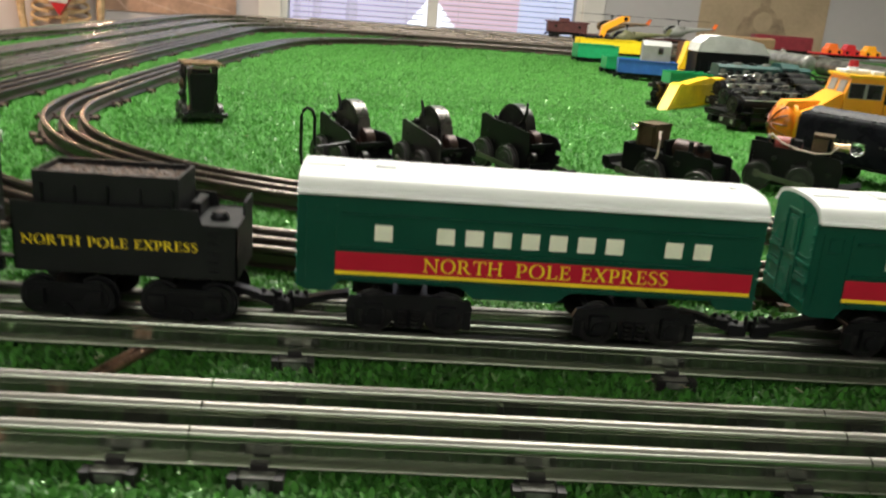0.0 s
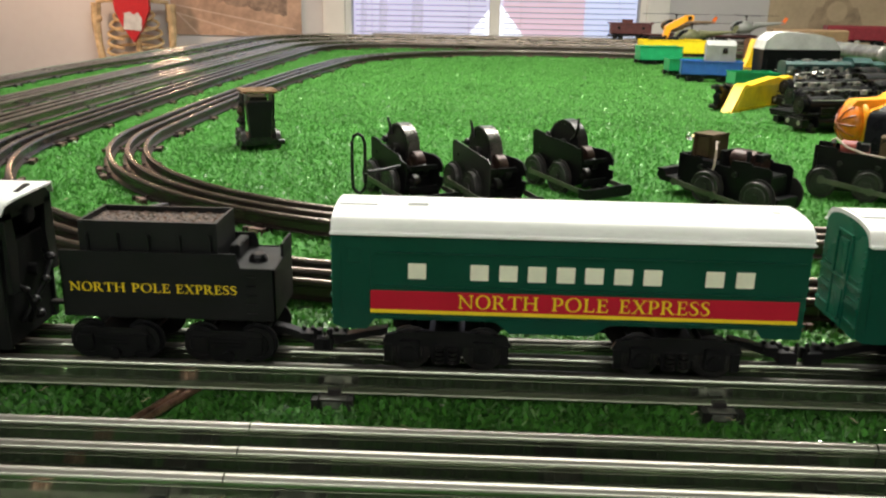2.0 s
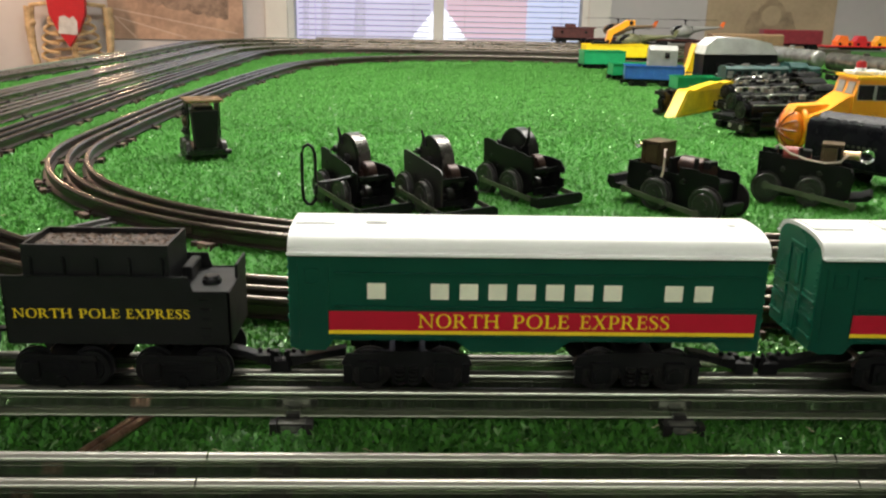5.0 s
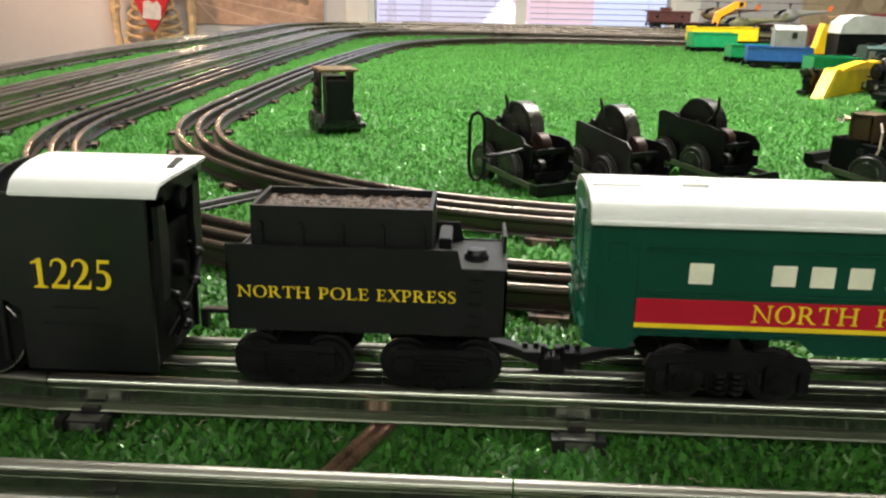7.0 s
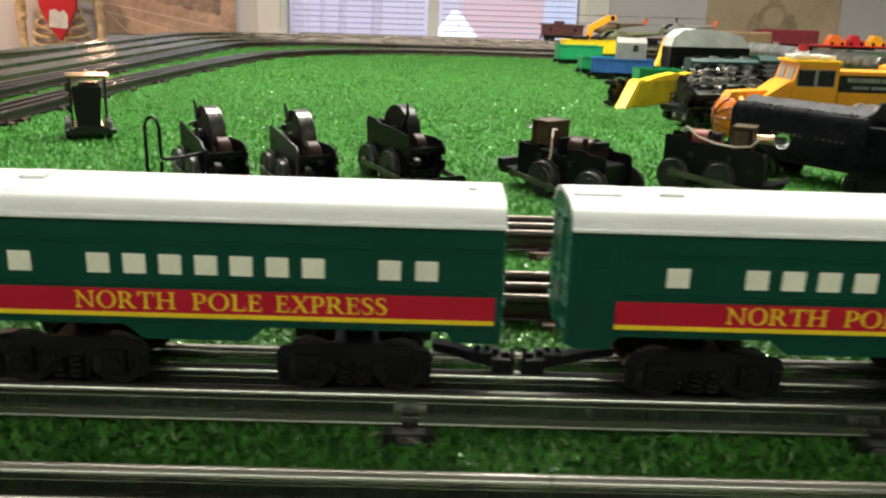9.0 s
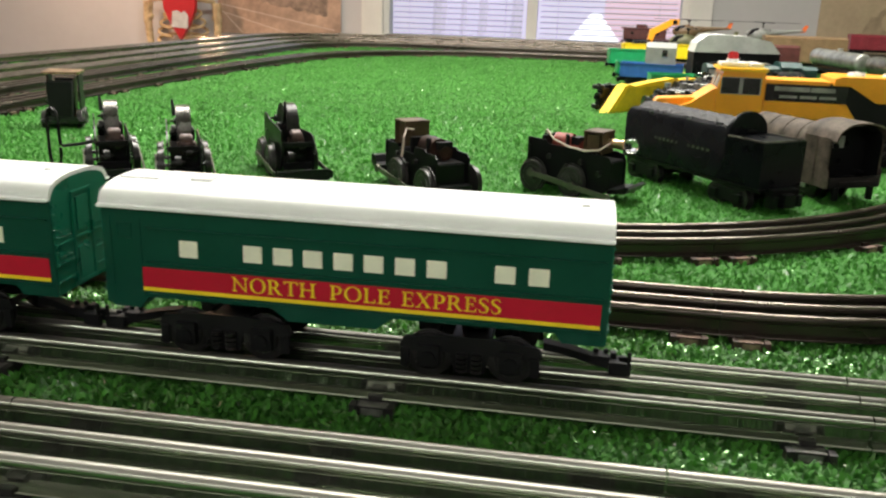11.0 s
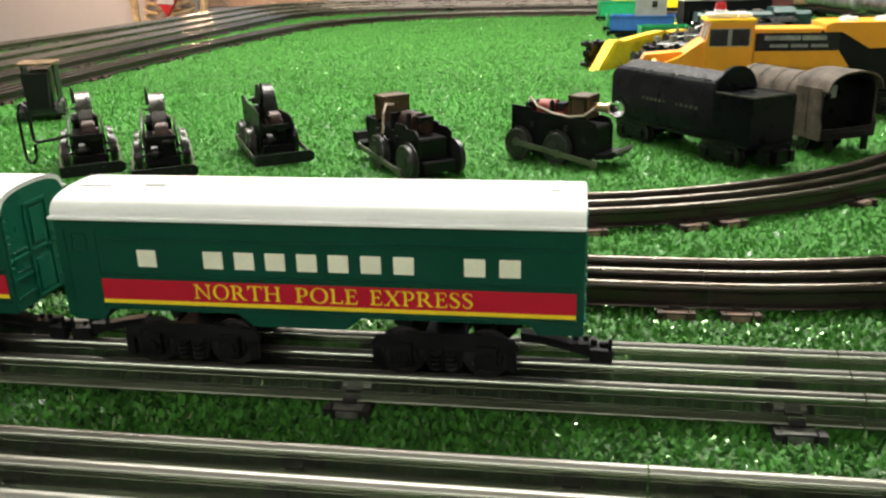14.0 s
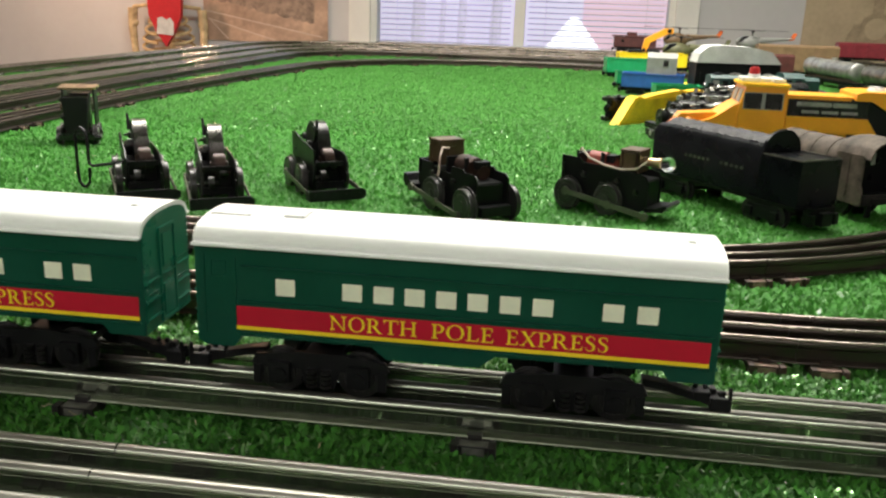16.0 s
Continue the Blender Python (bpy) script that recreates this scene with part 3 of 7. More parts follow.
class Line:
    """A track's centre line, made of straights and arcs."""

    def __init__(self, x, y, heading):
        self.parts, self.length = [], 0.0
        self.x, self.y, self.h = x, y, heading

    def straight(self, d):
        self.parts.append((self.length, d, self.x, self.y, self.h, 0.0))
        self.x += d * math.cos(self.h)
        self.y += d * math.sin(self.h)
        self.length += d
        return self

    def arc(self, r, degrees):
        d = abs(r * radians(degrees))
        k = radians(degrees) / d
        self.parts.append((self.length, d, self.x, self.y, self.h, k))
        self.x += (math.sin(self.h + k * d) - math.sin(self.h)) / k
        self.y -= (math.cos(self.h + k * d) - math.cos(self.h)) / k
        self.h += k * d
        self.length += d
        return self

    def at(self, s):
        for s0, d, x, y, h, k in reversed(self.parts):
            if s >= s0 - 1e-9:
                u = s - s0
                if k:
                    return x + (math.sin(h + k * u) - math.sin(h)) / k, y - (math.cos(h + k * u) - math.cos(h)) / k, h + k * u
                return x + u * math.cos(h), y + u * math.sin(h), h


def track(name, label, line, mats, tie, start, ties=None, section=SECTION):
    """Sections of three tube rails on sheet-steel ties."""
    tr = thing(name, pose(0, 0, 0), label, "track", "three-rail toy tracks")
    s = start - section * math.ceil(start / section)
    while s < line.length - 1e-6:
        a, b = max(0, s + 0.0003), min(line.length, s + section - 0.0003)
        s += section
        if b - a < 0.01:
            continue
        # same track, recoloured beyond y 1.15 to lose the bright window reflection
        here = mats if mats[0] not in (M_STEEL, M_STEEL_T) or line.at((a + b) / 2)[1] < 1.15 else (M_GREY_RAIL,) * 3
        curved = any(p[5] and p[0] < b and p[0] + p[1] > a for p in line.parts)
        n = 9 if curved else 2
        for i, side in enumerate((-GAUGE, 0, GAUGE)):
            pts = []
            for k in range(n):
                x, y, h = line.at(a + (b - a) * k / (n - 1))
                ax, ay = -math.sin(h), math.cos(h)
                pts.append((x + ax * side, y + ay * side, ax, ay))
            ob = part("rail", rail_mesh(pts), here[i], tr)
            ob.data.materials.append({M_STEEL: M_BRIGHT, M_STEEL_T: M_TRAINHEAD, M_BROWN: M_HEAD}.get(here[i], M_DULLHEAD))
        if ties is None:
            for f in (0.1, 0.5, 0.9) if tie == "black" else (0.066, 0.5, 0.934):
                x, y, h = line.at(a + (b - a) * f)
                TIE_PLACES.append((x, y, h, 0.0098, 0.0330))
                ob = new("tie", TIES[tie])
                ob.parent = tr
                ob.matrix_local = pose(x, y, 0, 0, 0, math.degrees(h))
    for d in ties or ():
        x, y, h = line.at(d)
        TIE_PLACES.append((x, y, h, 0.0098, 0.0330))
        ob = new("tie", TIES[tie])
        ob.parent = tr
        ob.matrix_local = pose(x, y, 0, 0, 0, math.degrees(h))
    return tr


def left_leg(line, ahead, radius, bend, far, corner=None):
    """From the end of the front curve: a short straight, a slow bend inwards, then the far corner up to y = far."""
    line.straight(ahead).arc(radius, -bend)
    rest = 90 - bend
    if corner:
        line.straight((far - line.y - corner * (1 - math.cos(radians(rest)))) / math.sin(line.h))
        return line.arc(corner, -rest)
    line.arc((far - line.y) / (1 - math.cos(radians(rest))), -rest)
    return line


YN, YT, YM, YI = 0.40325, 0.49625, 0.6055, 0.727
near_line = Line(1.75, YN, math.pi).straight(1.75 + 0.02).arc(0.36, -90)
left_leg(near_line, 0.60, 16.0, 1.8, 3.13, 0.34).straight(1.7)
track("toy_track", "shiny tinplate three-rail track along the table front", near_line, (M_STEEL,) * 3, "black", 1.75 - 0.221)
train_line = Line(1.75, YT, math.pi).straight(1.75 - 0.045).arc(0.33, -90)
left_leg(train_line, 0.55, 16.0, 1.8, 2.99, 0.33).straight(1.7)
track("toy_track", "shiny tinplate three-rail track carrying the train", train_line, (M_STEEL_T,) * 3, "black", 1.75 - 0.787, section=0.73,
      ties=[1.75 - 0.073 + 0.1725 * k for k in range(-9, 3)] + [1.9 + 0.1725 * k for k in range(0, 24)])
MR, ML, IR, IL = 0.417, 0.492, 0.425, 0.413
mid_line = Line(0.746, YM, math.pi).straight(0.746 - 0.30).arc(ML, -90)
left_leg(mid_line, 0.35, 16.0, 1.8, 2.86, 0.32)
mid_line.straight(0.746 - mid_line.x).arc(MR, -90).straight(2.86 - MR - YM - MR).arc(MR, -90)
track("toy_track", "oxidised brown three-rail loop behind the train", mid_line, (M_BROWN,) * 3, "rust", 0.0)
inner_line = Line(0.615, YI, math.pi).straight(0.615 - 0.331).arc(IL, -90)
left_leg(inner_line, 0.05, 7.0, 8, 2.63)
inner_line.straight(0.615 - inner_line.x).arc(IR, -90).straight(2.63 - IR - YI - IR).arc(IR, -90)
track("toy_track", "dark brown three-rail inner loop on the turf", inner_line, (M_BROWN,) * 3, "rust", 0.0)
outer_line = Line(-0.530, 0.2, math.pi / 2).straight(1.5).arc(2.2, -9).arc(2.2, 7)
outer_line.straight(3.30 - 0.33 - outer_line.y).arc(0.33 / (1 - math.cos(radians(88))), -88).straight(2.0)
track("toy_track", "worn grey three-rail track along the table rim", outer_line, (M_GREY_RAIL,) * 3, "black", 0.0)
back_line = Line(-0.08, 3.43, 0.0).straight(1.8)
track("toy_track", "worn grey three-rail siding along the table back", back_line, (M_GREY_RAIL,) * 3, "black", 0.0)


# a bare rusty rail length under the two front tracks; the turf is pressed down beneath it
LOOSE = [(0.1400, 0.335), (0.1525, 0.385), (0.1640, 0.442), (0.1810, 0.484), (0.1940, 0.530)]
for (xa, ya), (xb, yb) in zip(LOOSE, LOOSE[1:]):
    TIE_PLACES.append(((xa + xb) / 2, (ya + yb) / 2, math.atan2(yb - ya, xb - xa), math.hypot(xb - xa, yb - ya) / 2 + 0.002, 0.0062))


def turf(name, x0, x1, y0, y1, step, length, width, seed, mat, flat=0.35, bend=True):
    """Short crumpled plastic blades, one bent strip each."""
    rng = np.random.default_rng(seed)
    nx, ny = int((x1 - x0) / step), int((y1 - y0) / step)
    gx, gy = np.meshgrid(np.arange(nx), np.arange(ny))
    n = nx * ny
    bx = x0 + (gx.ravel() + rng.random(n)) * step
    by = y0 + (gy.ravel() + rng.random(n)) * step
    keep = np.ones(n, bool)
    for tx, ty, th, hu, hw in TIE_PLACES:
        u = (bx - tx) * math.cos(th) + (by - ty) * math.sin(th)
        w = (by - ty) * math.cos(th) - (bx - tx) * math.sin(th)
        keep &= (np.abs(u) > hu) | (np.abs(w) > hw)
    bx, by = bx[keep], by[keep]
    n = len(bx)
    a = rng.random(n) * 2 * np.pi
    lean = flat + 0.95 * (1.4 - flat) / 1.05 * rng.random(n)
    clump = 0.5 + 0.25 * np.sin(bx * 410 + 1.7 * np.sin(by * 290)) + 0.25 * np.sin(by * 370 + 1.9 * np.sin(bx * 330 + 2.0))
    ln = length * (0.45 + 0.5 * rng.random(n) + 0.4 * clump)
    wd = width * (0.6 + 0.7 * rng.random(n))
    dx, dy = np.cos(a), np.sin(a)
    px, py = -dy * wd / 2, dx * wd / 2
    steps = (0.0, 0.5, 1.0) if bend else (0.0, 1.0)
    m = len(steps)
    v = np.empty((n, 2 * m, 3))
    twist = (rng.random(n) - 0.5) * 1.8
    for k, f in enumerate(steps):
        out = ln * np.sin(lean) * f * (0.6 + 0.4 * f)
        up = ln * np.cos(lean * (0.5 + 0.6 * f)) * f
        q = (0.75, 1.0, 0.55)[k] if m == 3 else 1 - 0.3 * f
        for j, sgn in enumerate((-1, 1)):
            v[:, 2 * k + j, 0] = bx + dx * out + sgn * px * q
            v[:, 2 * k + j, 1] = by + dy * out + sgn * py * q
            v[:, 2 * k + j, 2] = up + sgn * twist * f * wd * 0.5
    base = (np.arange(n) * 2 * m)[:, None]
    quads = np.concatenate([base + np.array([[2 * k, 2 * k + 1, 2 * k + 3, 2 * k + 2]]) for k in range(m - 1)], axis=1).reshape(-1, 4)
    me = bpy.data.meshes.new(name)
    me.vertices.add(n * 2 * m)
    me.vertices.foreach_set("co", v.ravel())
    me.loops.add(quads.size)
    me.loops.foreach_set("vertex_index", quads.ravel().astype(np.int32))
    me.polygons.add(len(quads))
    me.polygons.foreach_set("loop_start", np.arange(0, quads.size, 4, dtype=np.int32))
    me.update(calc_edges=True)
    me.materials.append(mat)
    return tagged(new(name, me), "short glossy green plastic turf blades", "turf", kind="stuff")


turf("turf_blades", -0.35, 1.0, 0.26, 0.66, 0.0019, 0.0040, 0.0022, 1, M_BLADE_SHADE, 0.30)
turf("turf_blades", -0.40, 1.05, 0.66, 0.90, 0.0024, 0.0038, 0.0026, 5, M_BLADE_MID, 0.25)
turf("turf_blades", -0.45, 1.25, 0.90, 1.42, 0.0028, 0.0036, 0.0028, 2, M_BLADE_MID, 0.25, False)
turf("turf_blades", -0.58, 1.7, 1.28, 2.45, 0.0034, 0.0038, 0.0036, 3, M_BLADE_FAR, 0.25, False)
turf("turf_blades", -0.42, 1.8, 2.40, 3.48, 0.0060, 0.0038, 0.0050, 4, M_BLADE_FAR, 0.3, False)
# sparse pale tips laid over the blades as painted glints
turf("turf_glint_tips", -0.30, 1.2, 1.25, 2.60, 0.0170, 0.0042, 0.0012, 13, M_GLINT, 0.5)
turf("turf_glint_tips", -0.35, 1.0, 0.26, 0.66, 0.0036, 0.0048, 0.0011, 11, M_GLINT, 0.6)
turf("turf_glint_tips", -0.45, 1.25, 0.66, 1.35, 0.0125, 0.0042, 0.0007, 12, M_GLINT, 0.5)

# ---- the train ----


def wheels(parent, x, z, y, r, mat, hub=0.003):
    """An axle with a flanged wheel at either end."""
    bm = bmesh.new()
    cyl(bm, (x, 0, z), 0.0014, 2 * y, "y", 8)
    part("axle", bm, M_IRON, parent)
    for s in (-1, 1):
        bm = bmesh.new()
        cyl(bm, (x, s * y, z), r, 0.0035, "y", 24)
        cyl(bm, (x, s * (y - 0.0022), z), r * 1.13, 0.0010, "y", 24)
        cyl(bm, (x, s * (y + 0.0020), z), r * 0.72, 0.0008, "y", 20, r * 0.66)
        cyl(bm, (x, s * (y + 0.0026), z), hub, 0.0016, "y", 12)
        wheel = part("wheel", bm, mat, parent)
        if mat is M_WHEEL and parent.parent is None:
            bm = bmesh.new()
            tube(bm, [(x + 0.94 * r * math.cos(a), s * (y + 0.0017), z + 0.94 * r * math.sin(a)) for a in [2 * math.pi * k / 28 for k in range(29)]], r * 0.055, 6)
            part("tyre", bm, M_TYRE, wheel, "worn steel tyre")


def truck(parent, x, tag="truck"):
    """A passenger bogie: side frames with journal boxes and springs, bolster, axles and four wheels."""
    t = new(tag)
    t.empty_display_size = 0.01
    t.parent = parent
    t.matrix_local = pose(x, 0, 0)
    for s in (-1, 1):
        bm = bmesh.new()
        y = s * 0.0195
        prism(bm, [(-0.0290, 0.0125), (-0.0270, 0.0165), (-0.0085, 0.0185), (0.0085, 0.0185), (0.0270, 0.0165), (0.0290, 0.0125), (0.0250, 0.0110), (0.0080, 0.0112), (0.0060, 0.0030), (-0.0060, 0.0030),
                   (-0.0080, 0.0112), (-0.0250, 0.0110)], y - 0.0012, y + 0.0012)
        frame_part = part("side_frame", bm, M_BLACK, t, bevel=0.0003)
        for jx in (-0.0165, 0.0165):
            bm = bmesh.new()
            box(bm, (jx, y + s * 0.0022, 0.0098), (0.0088, 0.0036, 0.0092))
            cyl(bm, (jx, y + s * 0.0044, 0.0092), 0.0031, 0.0014, "y", 14)
            part("journal_box", bm, M_BLACK, frame_part, bevel=0.0003)
        bm = bmesh.new()
        for dx in (-0.0030, 0.0030):
            for k in range(4):
                cyl(bm, (dx, y + s * 0.0026, 0.0048 + k * 0.0021), 0.0022, 0.0013, "z", 10)
        part("spring", bm, M_IRON, frame_part)
        for dx in (-0.0262, 0.0262):
            bm = bmesh.new()
            box(bm, (dx, y + s * 0.0010, 0.0080), (0.0036, 0.0022, 0.0085))
            part("brake_hanger", bm, M_BLACK, frame_part, bevel=0.0003)
    bm = bmesh.new()
    box(bm, (0, 0, 0.0145), (0.016, 0.038, 0.004))
    cyl(bm, (0, 0, 0.0185), 0.006, 0.006, "z", 16)
    part("bolster", bm, M_BLACK, t, bevel=0.0004)
    for wx in (-0.0165, 0.0165):
        wheels(t, wx, 0.0090, 0.0180, 0.0090, M_IRON)
    return t


def coupler(parent, x, d, reach=0.020):
    """A drooping drawbar and an open knuckle with its pin on the end of a bogie, pointing along d."""
    out = [(0, 0.0120), (0.35 * reach, 0.0105), (reach, 0.0060), (reach, 0.0024), (0.30 * reach, 0.0075), (0, 0.0085)]
    pts = [(x + d * u, z) for u, z in out]
    bm = bmesh.new()
    prism(bm, pts if d < 0 else pts[::-1], -0.0030, 0.0030)
    box(bm, (x + d * (reach - 0.0045), 0.0, 0.0075), (0.0070, 0.0075, 0.0020))
    for u in (-0.0065, -0.0025):
        cyl(bm, (x + d * (reach + u), 0.001, 0.0090), 0.0011, 0.0026, "z", 10)
    part("drawbar", bm, M_BLACK, parent, bevel=0.0003)
    bm = bmesh.new()
    prism(bm, [(x + d * u, y) for u, y in ((reach - 0.001, -0.0042), (reach + 0.0075, -0.0050), (reach + 0.0080, -0.0028), (reach + 0.0030, -0.0018), (reach + 0.0026, 0.0022), (reach + 0.0066, 0.0030), (reach + 0.0066, 0.0050),
                                                 (reach - 0.001, 0.0046))][::-d], 0.0008, 0.0064, "z")
    cyl(bm, (x + d * (reach + 0.0068), -0.0040, 0.0085), 0.0009, 0.0060, "z", 8)
    box(bm, (x + d * (reach + 0.0006), 0.0020, 0.0076), (0.0026, 0.0040, 0.0026))
    part("coupler", bm, M_BLACK, parent, "black knuckle coupler", bevel=0.0003)


def arch(half, eave, rise, n=18, power=2.5):
    pts = []
    for k in range(n + 1):
        u = -1 + 2 * k / n
        pts.append((half * u, eave + rise * max(0.0, 1 - abs(u) ** power) ** (1 / 2.0)))
    return pts


WINDOWS = (-0.0658, -0.0386, -0.0260, -0.0136, -0.0011, 0.0112, 0.0238, 0.0364, 0.0631, 0.0761)


def coach(x, label, stretch, reach):
    car = thing("passenger_coach", pose(x, YT, TOP) @ Matrix.Diagonal((stretch, 1, 1, 1)), label, "toy train car", "coaches of the train")
    L, H = 0.103, 0.0222
    bm = bmesh.new()
    side = [(-L, 0.0215), (-L + 0.004, 0.0195), (-L + 0.015, 0.0195), (-L + 0.0185, 0.0245), (-0.031, 0.0245), (-0.0245, 0.0192), (0.0125, 0.0192), (0.019, 0.0245), (L - 0.0195, 0.0245), (L - 0.0165, 0.0205),
            (L, 0.0205), (L, 0.0645), (-L, 0.0645)]
    prism(bm, side, -H, H)
    body = part("body", bm, M_GREEN, car, "dark green plastic coach body", bevel=0.0009)
    # raised ribs along the sides and pilasters near the vestibule
    for s in (-1, 1):
        bm = bmesh.new()
        y = s * (H + 0.0001)
        for z, h in ((0.0548, 0.0009), (0.0398, 0.0009), (0.0262, 0.0006)):
            box(bm, (0.0085, y, z), (2 * L - 0.021, 0.0018, h))
        for xx in (-L + 0.0165, -L + 0.0035):
            box(bm, (xx, y, 0.042), (0.0005, 0.0004, 0.034))
        for z in (0.050, 0.0565):
            box(bm, (-L + 0.0095, y, z), (0.0065, 0.0004, 0.0004))
        for xx in (-L + 0.0065, -L + 0.0125):
            box(bm, (xx, y, 0.0533), (0.0004, 0.0004, 0.0064))
        part("side_rib", bm, M_GREEN, body)
    # ends with door, rails and rivets
    for d in (-1, 1):
        bm = bmesh.new()
        prism(bm, [(-H + 0.0006, 0.021), (H - 0.0006, 0.021)] + [(a, b) for a, b in reversed(arch(H - 0.0006, 0.0642, 0.0066))], d * L - 0.0004, d * L + 0.0004, "x")
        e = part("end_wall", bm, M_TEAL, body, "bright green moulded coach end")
        bm = bmesh.new()
        xx = d * (L + 0.0006)
        for y in (-0.0072, 0.0072):
            box(bm, (xx, y, 0.0425), (0.0012, 0.0013, 0.042))
        for z in (0.0635, 0.0225, 0.043):
            box(bm, (xx, 0, z), (0.0012, 0.0150, 0.0013))
        for s in (-1, 1):
            for z in (0.0265, 0.0345, 0.043):
                box(bm, (xx, s * 0.0148, z), (0.0012, 0.0128, 0.0011))
            for k in range(7):
                ball(bm, (xx, s * 0.0205, 0.040 + k * 0.0034), 0.0006, seg=6)
            for k in range(4):
                ball(bm, (xx, s * (0.0105 + k * 0.0024), 0.0458), 0.0006, seg=6)
                ball(bm, (xx, s * (0.0105 + k * 0.0024), 0.0372), 0.0006, seg=6)
        box(bm, (xx, 0, 0.0315), (0.001, 0.0100, 0.0140))
        box(bm, (xx, 0, 0.0535), (0.001, 0.0090, 0.0150))
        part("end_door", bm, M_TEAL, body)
    bm = bmesh.new()
    prof = arch(H + 0.0008, 0.0663, 0.0062, 22)
    prism(bm, [(-H - 0.0008, 0.0634)] + prof + [(H + 0.0008, 0.0634)], -L - 0.0003, L + 0.0003, "x")
    roof = part("roof", bm, M_CREAM, car, "cream white arched plastic roof", bevel=0.0007)
    for s in (-1, 1):
        bm = bmesh.new()
        box(bm, (0, s * (H + 0.0017), 0.0639), (2 * L + 0.001, 0.0032, 0.0013))
        part("gutter", bm, M_CREAM, roof, bevel=0.0004)
    for xx, yy, z, a, b, h in ((-0.0930, 0.0, 0.0720, 0.0175, 0.016, 0.0020), (-0.0665, 0.0, 0.0722, 0.0092, 0.013, 0.0024), (-0.0960, -0.0185, 0.0692, 0.0120, 0.0030, 0.0012), (-0.0880, -0.0195, 0.0688, 0.0014, 0.0026, 0.0012),
                                (-0.0675, -0.0165, 0.0702, 0.0078, 0.0030, 0.0012), (-0.0725, -0.0195, 0.0688, 0.0012, 0.0026, 0.0012), (-0.0635, -0.0195, 0.0688, 0.0012, 0.0026, 0.0012), (L - 0.0110, -0.003, 0.0724, 0.0035, 0.004, 0.0016)):
        bm = bmesh.new()
        box(bm, (xx, yy, z), (a, b, h))
        part("roof_vent", bm, M_CREAM, roof, bevel=0.0004)
    for s in (-1, 1):
        y = s * (H + 0.00015)
        x0, x1 = (-L + 0.0165, L - 0.0025)
        bm = bmesh.new()
        box(bm, ((x0 + x1) / 2, y, 0.0335), (x1 - x0, 0.0003, 0.0087))
        part("stripe", bm, M_RED, car, "crimson red stripe")
        bm = bmesh.new()
        box(bm, ((x0 + x1) / 2, y, 0.0283), (x1 - x0, 0.0004, 0.0017))
        part("pinstripe", bm, M_YELLOW, car, "thin yellow line")
        for wx in WINDOWS:
            bm = bmesh.new()
            box(bm, (wx, y, 0.0470), (0.0079, 0.0005, 0.0072))
            part("window", bm, M_PANE, car, "cream window pane", bevel=0.0002)
    words = (("NORTH", -0.0477, 0.0353), ("POLE", -0.0065, 0.0246), ("EXPRESS", 0.0230, 0.0393))
    for word, x0, width in words:
        letters(word, 0.0062, M_YELLOW, car, "lettering", pose(x0, -H - 0.0003, 0.0306, 90, 0, 0), width)
    a = truck(car, -0.0525)
    b = truck(car, 0.0505)
    coupler(a, -0.0285, -1, 0.027)
    coupler(b, 0.0285, 1, reach)
    return car


coach(0.3475, "green toy coach, cream roof, red name stripe, behind tender", 0.990, 0.024)
coach(0.5776, "green toy coach, cream roof, red name stripe, last car", 1.018, 0.0285)


